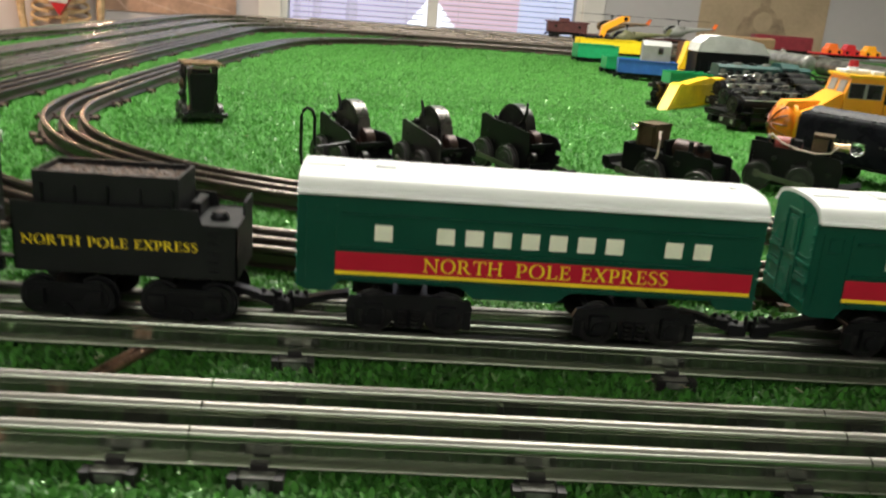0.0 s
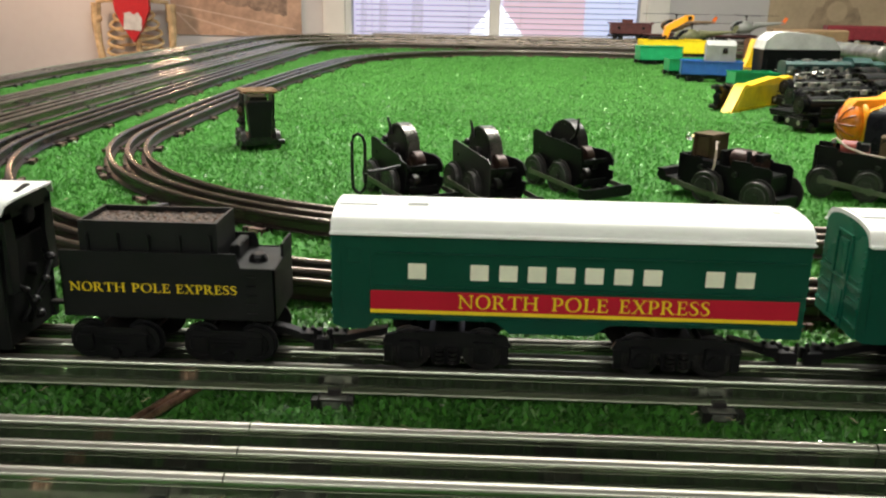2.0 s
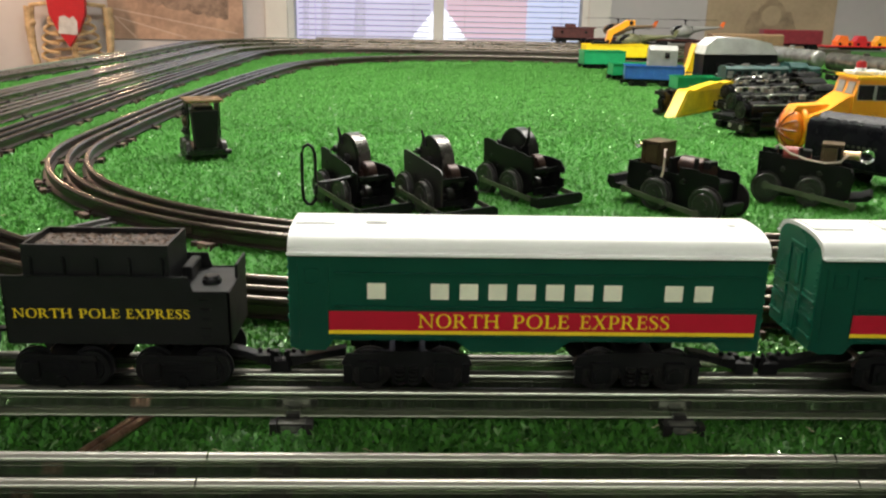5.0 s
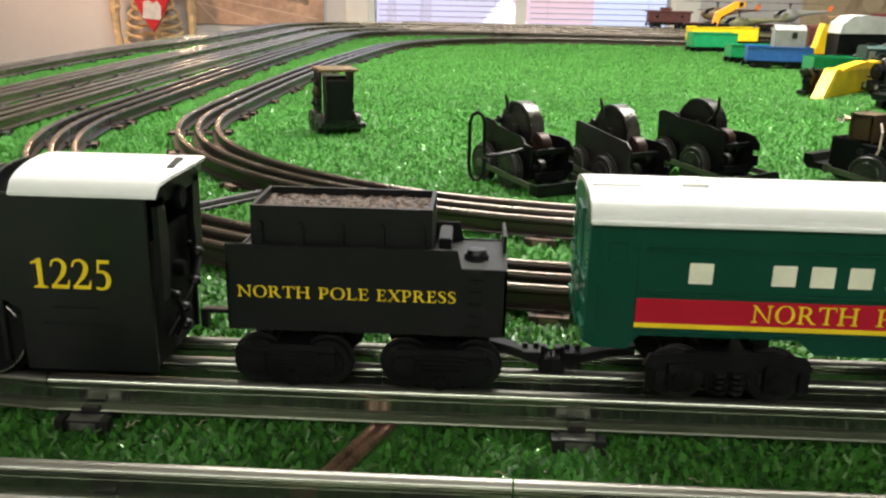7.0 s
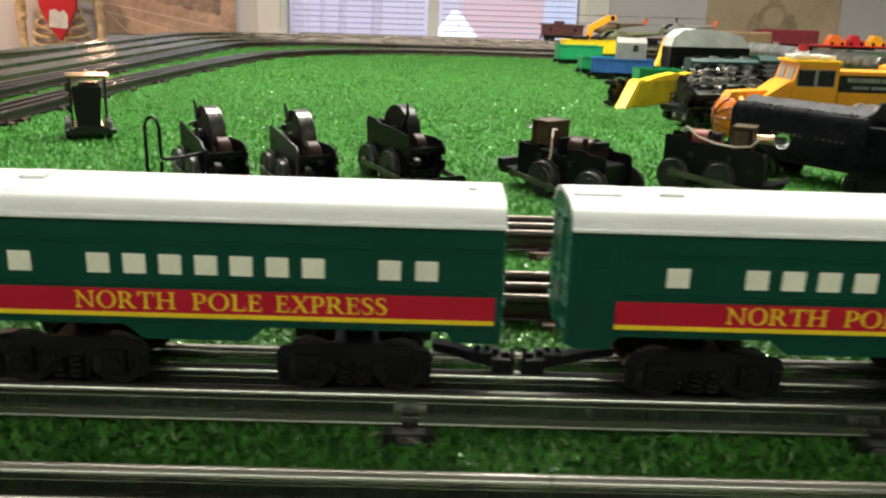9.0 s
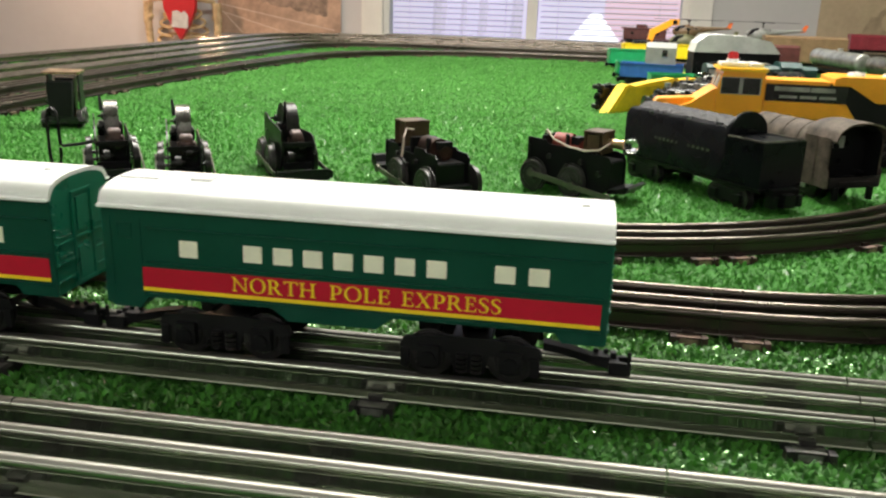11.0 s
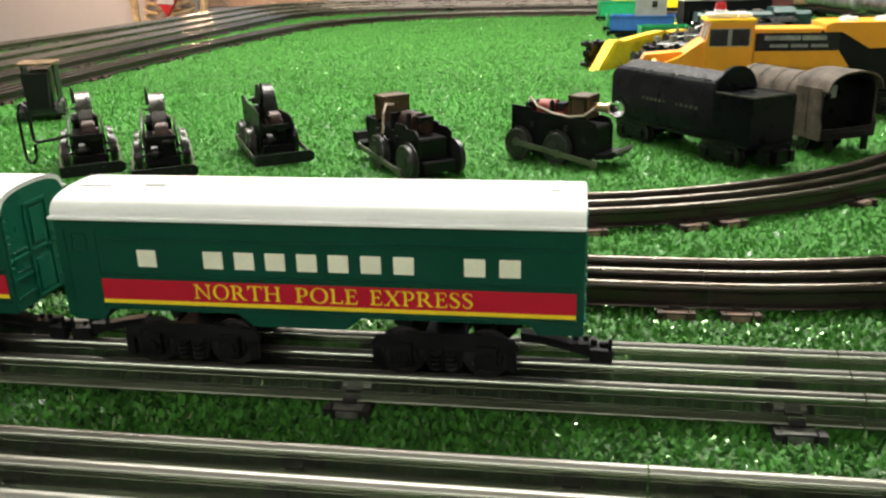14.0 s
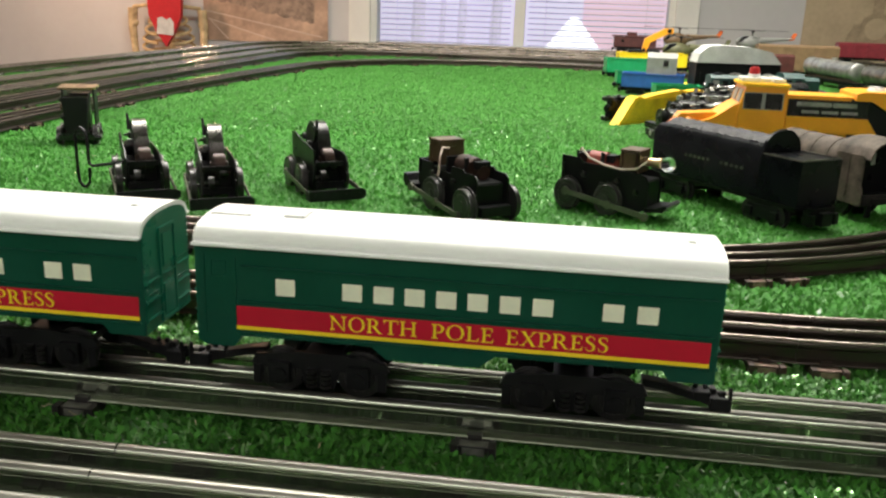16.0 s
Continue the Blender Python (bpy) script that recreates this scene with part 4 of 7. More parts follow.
def tender():
    t = thing("coal_tender", pose(0.1712, YT, TOP), "matt black toy coal tender with yellow lettering", "toy train car")
    H = 0.0185
    bm = bmesh.new()
    prism(bm, [(-0.048, 0.020), (0.048, 0.020), (0.048, 0.0445), (0.0325, 0.0445), (0.031, 0.051), (-0.048, 0.051)], -H, -H + 0.0012)
    prism(bm, [(-0.048, 0.020), (0.048, 0.020), (0.048, 0.0445), (0.0325, 0.0445), (0.031, 0.051), (-0.048, 0.051)], H - 0.0012, H)
    box(bm, (0.0474, 0, 0.0322), (0.0012, 2 * H, 0.0245))
    box(bm, (-0.0474, 0, 0.0325), (0.0012, 2 * H, 0.025))
    box(bm, (0, 0, 0.0432), (0.095, 2 * H - 0.002, 0.0016))
    box(bm, (0.0474, 0.0096, 0.0478), (0.0012, 0.019, 0.0066))
    part("body", bm, M_SATIN, t, "matt black tender body", bevel=0.0003)
    bm = bmesh.new()
    box(bm, (0, 0, 0.0195), (0.092, 0.030, 0.0022))
    part("underframe", bm, M_BLACK, t, bevel=0.0004)
    # coal bunker, hollow, with ribs
    bm = bmesh.new()
    x0, x1, yb, zt = -0.0390, 0.0215, 0.0138, 0.0636
    w = 0.0014
    rings = [[bm.verts.new(p) for p in ((a0, b0, z), (a1, b0, z), (a1, b1, z), (a0, b1, z))] for a0, a1, b0, b1, z in
             ((x0 - w / 2, x1 + w / 2, -yb - w / 2, yb + w / 2, 0.0438), (x0 - w / 2, x1 + w / 2, -yb - w / 2, yb + w / 2, zt), (x0 + w / 2, x1 - w / 2, -yb + w / 2, yb - w / 2, zt),
              (x0 + w / 2, x1 - w / 2, -yb + w / 2, yb - w / 2, 0.0438))]
    for k in range(4):
        a, b = rings[k], rings[(k + 1) % 4]
        for n in range(4):
            bm.faces.new((a[n], a[(n + 1) % 4], b[(n + 1) % 4], b[n]))
    bunker = part("coal_bunker", bm, M_SATIN, t, bevel=0.0002)
    for k in range(5):
        for s in (-1, 1):
            bm = bmesh.new()
            box(bm, (x0 + 0.0030 + k * 0.0138, s * (yb + 0.0014), 0.0515), (0.0014, 0.0022, 0.0135))
            part("rib", bm, M_SATIN, bunker, bevel=0.0004)
    bm = bmesh.new()
    bmesh.ops.create_grid(bm, x_segments=90, y_segments=42, size=0.5)
    for v in bm.verts:
        p = Vector((v.co.x * (x1 - x0 - 0.001), v.co.y * (2 * yb - 0.001), 0))
        lump = noise.noise(p * 620) * 0.0011 + noise.noise(p * 210 + Vector((3, 1, 0))) * 0.0008
        v.co = ((x0 + x1) / 2 + p.x, p.y, 0.0610 + lump)
    part("coal", bm, M_COAL, t, "lumpy brown-black moulded coal load")
    bm = bmesh.new()
    cyl(bm, (0.0375, -0.004, 0.0445), 0.0043, 0.0030, "z", 24)
    cyl(bm, (0.0375, -0.004, 0.0465), 0.0038, 0.0018, "z", 24, 0.0032)
    part("water_hatch", bm, M_GLOSSBLACK, t, bevel=0.0003)
    bm = bmesh.new()
    box(bm, (0.0262, 0.007, 0.0472), (0.0045, 0.018, 0.0060))
    part("tool_box", bm, M_SATIN, t, bevel=0.0005)
    for s in (-1, 1):
        for k in range(5):
            bm = bmesh.new()
            box(bm, (0.0375, s * (H + 0.0004), 0.0235 + k * 0.0043), (0.0046, 0.0008, 0.0003))
            part("ladder_rung", bm, M_SATIN, t)
    for word, xx, width in (("NORTH", -0.0442, 0.0250), ("POLE", -0.0162, 0.0172), ("EXPRESS", 0.0038, 0.0270)):
        letters(word, 0.0041, M_YELLOW, t, "lettering", pose(xx, -H, 0.0322, 90, 0, 0), width)
    for xx in (-0.026, 0.026):
        q = new("truck")
        q.parent = t
        q.empty_display_size = 0.01
        q.matrix_local = pose(xx, 0, 0)
        for s in (-1, 1):
            bm = bmesh.new()
            y = s * 0.0186
            prism(bm, [(-0.017, 0.008), (-0.015, 0.0150), (0.015, 0.0150), (0.017, 0.008), (0.0105, 0.005), (0.007, 0.0005), (-0.007, 0.0005), (-0.0105, 0.005)], y - 0.001, y + 0.001)
            cyl(bm, (0, y + s * 0.0015, 0.003), 0.0028, 0.002, "y", 14)
            for k in range(4):
                box(bm, (0, y + s * 0.0014, 0.0075 + 0.0017 * k), (0.014 + 0.002 * k, 0.001, 0.0006))
            tender_frame = part("side_frame", bm, M_BLACK, q, bevel=0.0003)
            for jx in (-0.0123, 0.0123):
                bm = bmesh.new()
                box(bm, (jx, y + s * 0.0014, 0.0088), (0.0066, 0.0026, 0.0070))
                part("journal_box", bm, M_BLACK, tender_frame, bevel=0.0003)
        for wx in (-0.0123, 0.0123):
            wheels(q, wx, 0.0082, 0.0166, 0.0082, M_BLACK)
        bm = bmesh.new()
        cyl(bm, (0, 0, 0.0165), 0.007, 0.005, "z", 14)
        box(bm, (0, 0, 0.013), (0.012, 0.034, 0.003))
        part("bolster", bm, M_BLACK, q)
        if xx > 0:
            coupler(q, 0.017, 1)
    bm = bmesh.new()
    box(bm, (-0.055, 0, 0.0195), (0.016, 0.004, 0.0016))
    box(bm, (-0.062, 0, 0.0165), (0.0025, 0.004, 0.007))
    part("drawbar", bm, M_BLACK, t, bevel=0.0003)
    return t


tender()


def locomotive():
    """Steam engine: white-roofed cab at the rear, boiler, drivers and valve gear ahead."""
    e = thing("steam_locomotive", pose(0.0, YT, TOP), "black toy steam locomotive with white cab roof and yellow number", "toy locomotive")
    H = 0.0222
    bm = bmesh.new()
    for s in (-1, 1):
        prism(bm, [(0.0525, 0.004), (0.0990, 0.004), (0.0990, 0.0675), (0.0440, 0.0675), (0.0440, 0.031), (0.0525, 0.026)], s * H - 0.0008, s * H + 0.0008)
    prism(bm, [(-H, 0.006), (H, 0.006), (H, 0.0675)] + [(a, b) for a, b in reversed(arch(H, 0.0675, 0.0060, 12, 2.0))][1:-1] + [(-H, 0.0675)], 0.0440, 0.0460, "x")
    for z, x0, x1 in ((0.0215, 0.0600, 0.0900), (0.0275, 0.0640, 0.0800)):
        box(bm, ((x0 + x1) / 2, -H - 0.0010, z), (x1 - x0, 0.0008, 0.0006))
    part("cab", bm, M_CAB, e, "gloss-worn black cab", bevel=0.0004)
    bm = bmesh.new()
    up = arch(H + 0.0016, 0.0678, 0.0078, 18, 2.0)
    lo = [(a, b - 0.0010) for a, b in up]
    prism(bm, up + lo[::-1], 0.0535, 0.1030, "x")
    for v in bm.verts:
        if v.co.x > 0.09:
            v.co.x += 0.0080 * max(0.0, 1 - (v.co.y / H) ** 2)
    roof = part("cab_roof", bm, M_CREAM, e, "off-white curved cab roof", bevel=0.0002)
    bm = bmesh.new()
    for xx in (0.0685, 0.080):
        box(bm, (xx, -0.0155, 0.0731), (0.0080, 0.0006, 0.0012), None)
    box(bm, (0, 0, 0), (0.0024, 0.0100, 0.0012), Matrix.Translation((0.1040, -0.0060, 0.0752)) @ Matrix.Rotation(radians(8), 4, "X"))
    part("roof_slots", bm, M_BLACK, roof)
    bm = bmesh.new()
    cyl(bm, (-0.035, 0, 0.047), 0.0205, 0.168, "x", 32)
    cyl(bm, (-0.122, 0, 0.047), 0.019, 0.008, "x", 32, 0.016)
    for xx in (-0.10, -0.06, -0.02, 0.02):
        cyl(bm, (xx, 0, 0.047), 0.0208, 0.0016, "x", 32)
    part("boiler", bm, M_BLACK, e, "black ribbed boiler", bevel=0.0004)
    bm = bmesh.new()
    cyl(bm, (-0.104, 0, 0.069), 0.0055, 0.014, "z", 18, 0.007)
    part("chimney", bm, M_BLACK, e)
    for xx in (-0.07, -0.025):
        bm = bmesh.new()
        cyl(bm, (xx, 0, 0.067), 0.0075, 0.007, "z", 18)
        ball(bm, (xx, 0, 0.0705), 0.0074, (1, 1, 0.6))
        part("dome", bm, M_BLACK, e)
    for xx, yy, w in ((0.02, -0.004, 0.006), (0.033, 0.005, 0.008)):
        bm = bmesh.new()
        box(bm, (xx, yy, 0.0685), (w, w, 0.004))
        part("valve_box", bm, M_BLACK, e, bevel=0.0005)
    bm = bmesh.new()
    box(bm, (-0.02, 0, 0.024), (0.21, 0.040, 0.004))
    box(bm, (0.073, 0, 0.0125), (0.046, 0.036, 0.012))
    box(bm, (-0.118, 0, 0.0125), (0.006, 0.042, 0.012))
    for s in (-1, 1):
        cyl(bm, (-0.082, s * 0.0205, 0.016), 0.0075, 0.026, "x", 18)
        box(bm, (0.064, s * 0.0215, 0.0170), (0.030, 0.002, 0.012))
    part("frame", bm, M_BLACK, e, bevel=0.0004)
    bm = bmesh.new()
    box(bm, (0.0072, 0, 0), (0.0095, 0.0010, 0.0012))
    spoke = finish("spoke", bm, M_BLACK)
    for xx in (-0.0415, -0.0025, 0.0365):
        for s in (-1, 1):
            bm = bmesh.new()
            cyl(bm, (xx, s * 0.0185, 0.0150), 0.0152, 0.0036, "y", 30)
            cyl(bm, (xx, s * 0.0160, 0.0150), 0.0168, 0.0010, "y", 30)
            cyl(bm, (xx, s * 0.0206, 0.015), 0.0030, 0.0016, "y", 12)
            wheel = part("driving_wheel", bm, M_BLACK, e)
            for k in range(10):
                ob = new("spoke", spoke)
                ob.parent = wheel
                ob.matrix_local = Matrix.Translation((xx, s * 0.0206, 0.015)) @ Matrix.Rotation(radians(36 * k), 4, "Y")
            bm = bmesh.new()
            tube(bm, [(xx + 0.0146 * math.cos(a), s * 0.0206, 0.015 + 0.0146 * math.sin(a)) for a in [2 * math.pi * k / 40 for k in range(41)]], 0.00035, 5)
            part("tyre", bm, M_NICKEL, wheel, "bright nickel tyre")
    for s in (-1, 1):
        bm = bmesh.new()
        box(bm, (-0.006, s * 0.0228, 0.0115), (0.084, 0.0014, 0.0035))
        box(bm, (-0.055, s * 0.0242, 0.0150), (0.050, 0.0012, 0.0025))
        part("side_rod", bm, M_IRON, e, bevel=0.0003)
    # backhead with gauges, door and trailing drawbar plate
    bm = bmesh.new()
    box(bm, (0.090, 0, 0.033), (0.012, 0.034, 0.028))
    cyl(bm, (0.1035, -0.002, 0.0625), 0.0042, 0.002, "x", 20)
    cyl(bm, (0.0985, 0.004, 0.034), 0.0030, 0.006, "x", 12)
    prism(bm, [(-H + 0.001, 0.004), (H - 0.001, 0.004), (H - 0.001, 0.050), (-H + 0.001, 0.050)], 0.0955, 0.0975, "x")
    part("backhead", bm, M_CABDARK, e, bevel=0.0005)
    bm = bmesh.new()
    tube(bm, [(0.099, 0.016, 0.0400), (0.1035, 0.013, 0.0370), (0.1045, 0.004, 0.0290), (0.1030, -0.004, 0.0225), (0.0985, -0.008, 0.0120)], 0.0014, 8)
    tube(bm, [(0.098, -0.013, 0.0330), (0.1025, -0.011, 0.0290), (0.1030, -0.006, 0.0180), (0.0985, -0.001, 0.0100)], 0.0011, 8)
    for p, r in (((0.1030, 0.013, 0.0375), 0.0027), ((0.1045, 0.004, 0.0290), 0.0024), ((0.1030, -0.005, 0.0220), 0.0028), ((0.1020, -0.010, 0.0285), 0.0022), ((0.1005, 0.002, 0.0125), 0.0030)):
        ball(bm, p, r, (1, 1, 0.8), 10)
    part("pipework", bm, M_BLACK, e, "tangled black backhead pipework")
    bm = bmesh.new()
    prism(bm, [(-0.0215, 0.030), (-0.0155, 0.030), (-0.0130, 0.0500), (-0.0150, 0.0665), (-0.0215, 0.0665)], 0.1005, 0.1025, "x")
    prism(bm, [(0.0215, 0.030), (0.0155, 0.030), (0.0130, 0.0500), (0.0150, 0.0665), (0.0215, 0.0665)], 0.1005, 0.1025, "x")
    prism(bm, [(-0.0215, 0.0635), (0.0215, 0.0635)] + [(a, b) for a, b in reversed(arch(0.0215, 0.0665, 0.0065, 12, 2.0))], 0.1005, 0.1025, "x")
    part("cab_rear_frame", bm, M_BLACK, e, bevel=0.0003)
    letters("1225", 0.0106, M_YELLOW, e, "lettering", pose(0.0578, -H - 0.0008, 0.0345, 90, 0, 0), 0.0278, gap=0.07)
    return e


locomotive()

# ---- loose motors on the turf ----


def side_plate(out, y, mat, parent, name="side_plate", thick=0.0012, label=""):
    bm = bmesh.new()
    prism(bm, out, y - thick / 2, y + thick / 2)
    return part(name, bm, mat, parent, label, bevel=0.0003)


def lathe_disc(parent, name, c, r, wide, mat, rim=None, label=""):
    bm = bmesh.new()
    cyl(bm, c, r, wide, "y", 32)
    cyl(bm, (c[0], c[1] - wide / 2 - 0.0004, c[2]), r * 0.86, 0.001, "y", 28)
    cyl(bm, (c[0], c[1] + wide / 2 + 0.0004, c[2]), r * 0.86, 0.001, "y", 28)
    cyl(bm, c, 0.0035, wide + 0.006, "y", 14)
    return part(name, bm, mat, parent, label, bevel=0.0005)


def disc_motor(x, y, heading, label, lever, loop=False, bright=M_IRON, short=False):
    """A spur-drive motor with a flywheel-like field ring; its pilot plate points ahead."""
    m = thing("locomotive_motor", pose(x, y, 0.0, 0, 0, heading) @ Matrix.Diagonal((1.08, 1.08, 1.1, 1)), label, "train motor", "loose motors on the turf")
    out = [(-0.040, 0.014), (-0.041, 0.0440), (-0.036, 0.0450), (0.023, 0.0385), (0.027, 0.0350), (0.027, 0.010), (0.014, 0.006), (-0.030, 0.006)]
    if not short:
        out = [(-0.040, 0.014), (-0.041, 0.0440), (-0.036, 0.0455), (-0.024, 0.0440), (-0.022, 0.0420), (0.012, 0.0375), (0.016, 0.0340), (0.024, 0.0330), (0.026, 0.0260), (0.024, 0.0170), (0.020, 0.0080), (-0.030, 0.006)]
    if lever == "curved":
        out = [(x * 1.02, z * 1.06) for x, z in out[:-8]] + [(-0.022, 0.0450), (0.014, 0.0425), (0.020, 0.0410), (0.027, 0.0410), (0.029, 0.0280), (0.026, 0.0170), (0.020, 0.0080), (-0.030, 0.006)]
    side_plate(out, -0.0125, M_PLATE if short else M_BLACK, m, label="grey-black pierced steel side plate" if short else "black pierced steel side plate")
    side_plate([(-0.034, 0.010), (-0.038, 0.036), (0.024, 0.0385), (0.034, 0.037), (0.039, 0.032), (0.039, 0.027), (0.0335, 0.027), (0.0335, 0.023), (0.039, 0.023), (0.039, 0.016), (0.036, 0.015), (0.031, 0.008)], 0.0125, M_BLACK, m)
    for z, h in ((0.0300, 0.0040), (0.0125, 0.0060)):
        bm = bmesh.new()
        box(bm, (0.0255 if short else 0.0300, 0, z), (0.0024, 0.025, h))
        part("cross_bar", bm, M_BLACK, m, bevel=0.0004)
    for xx, yy, z, r in ((0.0225, 0.004, 0.0265, 0.0048), (0.0235, -0.005, 0.0180, 0.0060), (-0.0300, -0.004, 0.0440, 0.0030)):
        bm = bmesh.new()
        cyl(bm, (xx, yy, z), r, 0.0050, "y", 18)
        cyl(bm, (xx, yy, z), r * 0.35, 0.0110, "y", 10)
        part("gear", bm, M_IRON, m, bevel=0.0004)
    bm = bmesh.new()
    for xx, z in ((-0.020, 0.026), (-0.008, 0.0245), (-0.003, 0.0255), (0.012, 0.020), (-0.030, 0.034)):
        cyl(bm, (xx, -0.0134, z), 0.0012, 0.0012, "y", 10)
    part("rivet", bm, M_IRON, m)
    bm = bmesh.new()
    box(bm, (-0.004, 0, 0.019), (0.050, 0.022, 0.020))
    box(bm, (-0.026, 0, 0.028), (0.016, 0.020, 0.022))
    part("field_core", bm, M_BLACK, m, bevel=0.001)
    lathe_disc(m, "field_ring", (-0.009, 0.0010, 0.0388), 0.0208, 0.0100, bright, label="dark steel field ring with a polished edge")
    bm = bmesh.new()
    ring = [(-0.009 + 0.0209 * math.cos(a), 0.0388 + 0.0209 * math.sin(a)) for a in [2 * math.pi * k / 40 for k in range(40)]]
    hole = [(-0.009 + 0.0195 * math.cos(a), 0.0388 + 0.0195 * math.sin(a)) for a in [2 * math.pi * k / 40 for k in range(40)]]
    for k in range(40):
        q = (k + 1) % 40
        prism(bm, [hole[k], ring[k], ring[q], hole[q]], -0.0044, 0.0064)
    part("ring_band", bm, M_BAND if bright is M_IRON else M_IRON, m, "polished steel band round the field ring")
    lathe_disc(m, "armature", (0.013, 0.002, 0.0305), 0.0100, 0.0085, M_COPPER, label="coppery armature winding")
    bm = bmesh.new()
    cyl(bm, (-0.007, -0.0070, 0.0400), 0.0040, 0.004, "y", 16)
    cyl(bm, (-0.004, -0.0085, 0.0385), 0.0020, 0.004, "y", 12)
    part("brush_holder", bm, M_IRON, m)
    bm = bmesh.new()
    if lever == "curved":
        tube(bm, [(0.004, -0.006, 0.044), (0.009, -0.006, 0.048), (0.0125, -0.006, 0.055), (0.0125, -0.006, 0.0635)], [0.0016, 0.0016, 0.0015, 0.001], 8)
    else:
        tube(bm, [(-0.017, -0.006, 0.050), (-0.018, -0.0065, 0.057), (-0.0205, -0.007, 0.0630)], [0.0018, 0.0014, 0.0008], 8)
    part("brush_lever", bm, M_BLACK, m)
    for wx in (-0.030, 0.005):
        wheels(m, wx, 0.0133, 0.0185, 0.0133, M_WHEEL, 0.0035)
    for s in (-1, 1):
        bm = bmesh.new()
        a, b = Vector((-0.030, s * 0.0222, 0.0135)), Vector((0.047, s * 0.0235, 0.0085))
        d = b - a
        box(bm, (0, 0, 0), (d.length, 0.0012, 0.0042), Matrix.Translation((a + b) / 2) @ Matrix.Rotation(math.atan2(-d.z, d.x), 4, "Y"))
        cyl(bm, tuple(a), 0.0030, 0.003, "y", 12)
        part("side_rod", bm, M_ROD, m, bevel=0.0003)
    bm = bmesh.new()
    prism(bm, [(-0.0235, 0.0035), (0.0215, 0.0035), (0.0250, 0.0060), (0.0250, 0.0105), (0.0215, 0.0128), (-0.0235, 0.0120)], 0.0485, 0.0502, "x")
    box(bm, (0.044, -0.0228, 0.0075), (0.010, 0.0014, 0.0075))
    box(bm, (0.036, 0.010, 0.0075), (0.026, 0.006, 0.003))
    for yy in (-0.018, 0.008, 0.020):
        cyl(bm, (0.0508, yy, 0.0085), 0.0013, 0.001, "x", 10)
    part("pilot_plate", bm, M_SATIN, m, "black drilled pilot plate", bevel=0.0003)
    if loop:
        bm = bmesh.new()
        pts = [(0.016, -0.014, 0.0300), (0.012, -0.024, 0.0275), (0.0067, -0.0375, 0.0255)]
        ox, oy = -0.6, -0.8
        base = Vector((0.0067, -0.0385, 0))

        def q(u, z):
            return (base.x + ox * u, base.y + oy * u, z)
        pts += [q(0.0015, 0.027), q(0.002, 0.034), q(0.002, 0.048), q(0.004, 0.0535), q(0.0075, 0.0555), q(0.0110, 0.0535), q(0.0125, 0.048), q(0.0125, 0.020), q(0.0115, 0.012), q(0.0085, 0.0085), q(0.0055, 0.0085),
                q(0.0025, 0.012), q(0.0018, 0.017), q(0.0015, 0.024)]
        tube(bm, pts, 0.0013, 8)
        part("wire_loop", bm, M_BLACK, m, "bent black wire loop")
    return m


disc_motor(0.247, 0.873, -58.5, "black spur motor with bent wire loop, on turf", "straight", True)
disc_motor(0.320, 0.866, -63, "black spur motor with grey side plate, on turf", "straight", short=True)
disc_motor(0.400, 0.920, -58, "black spur motor with upright curved lever, on turf", "curved", bright=M_SATIN)


def bulb(parent, x, y, z, d, size):
    """A socket and a small glass bulb that point along d."""
    bm = bmesh.new()
    cyl(bm, (x + d * 0.003, y, z), 0.0036 * size, 0.016, "x", 16)
    cyl(bm, (x + d * 0.0095, y, z), 0.0044 * size, 0.0025, "x", 16)
    k = part("lamp_socket", bm, M_BRONZE, parent, "shiny bronze lamp socket")
    bm = bmesh.new()
    ball(bm, (x + d * (0.0105 + 0.007 * size), y, z), 0.0062 * size, (1.15, 1, 1), 18)
    part("bulb", bm, M_GLASS, k, "clear glass bulb")


M_GLASS = bpy.data.materials.new("clear_glass")
M_GLASS.use_nodes = True
M_GLASS.node_tree.nodes["Principled BSDF"].inputs["Transmission Weight"].default_value = 1.0
M_GLASS.node_tree.nodes["Principled BSDF"].inputs["Roughness"].default_value = 0.05
M_GLASS.node_tree.nodes["Principled BSDF"].inputs["IOR"].default_value = 1.45


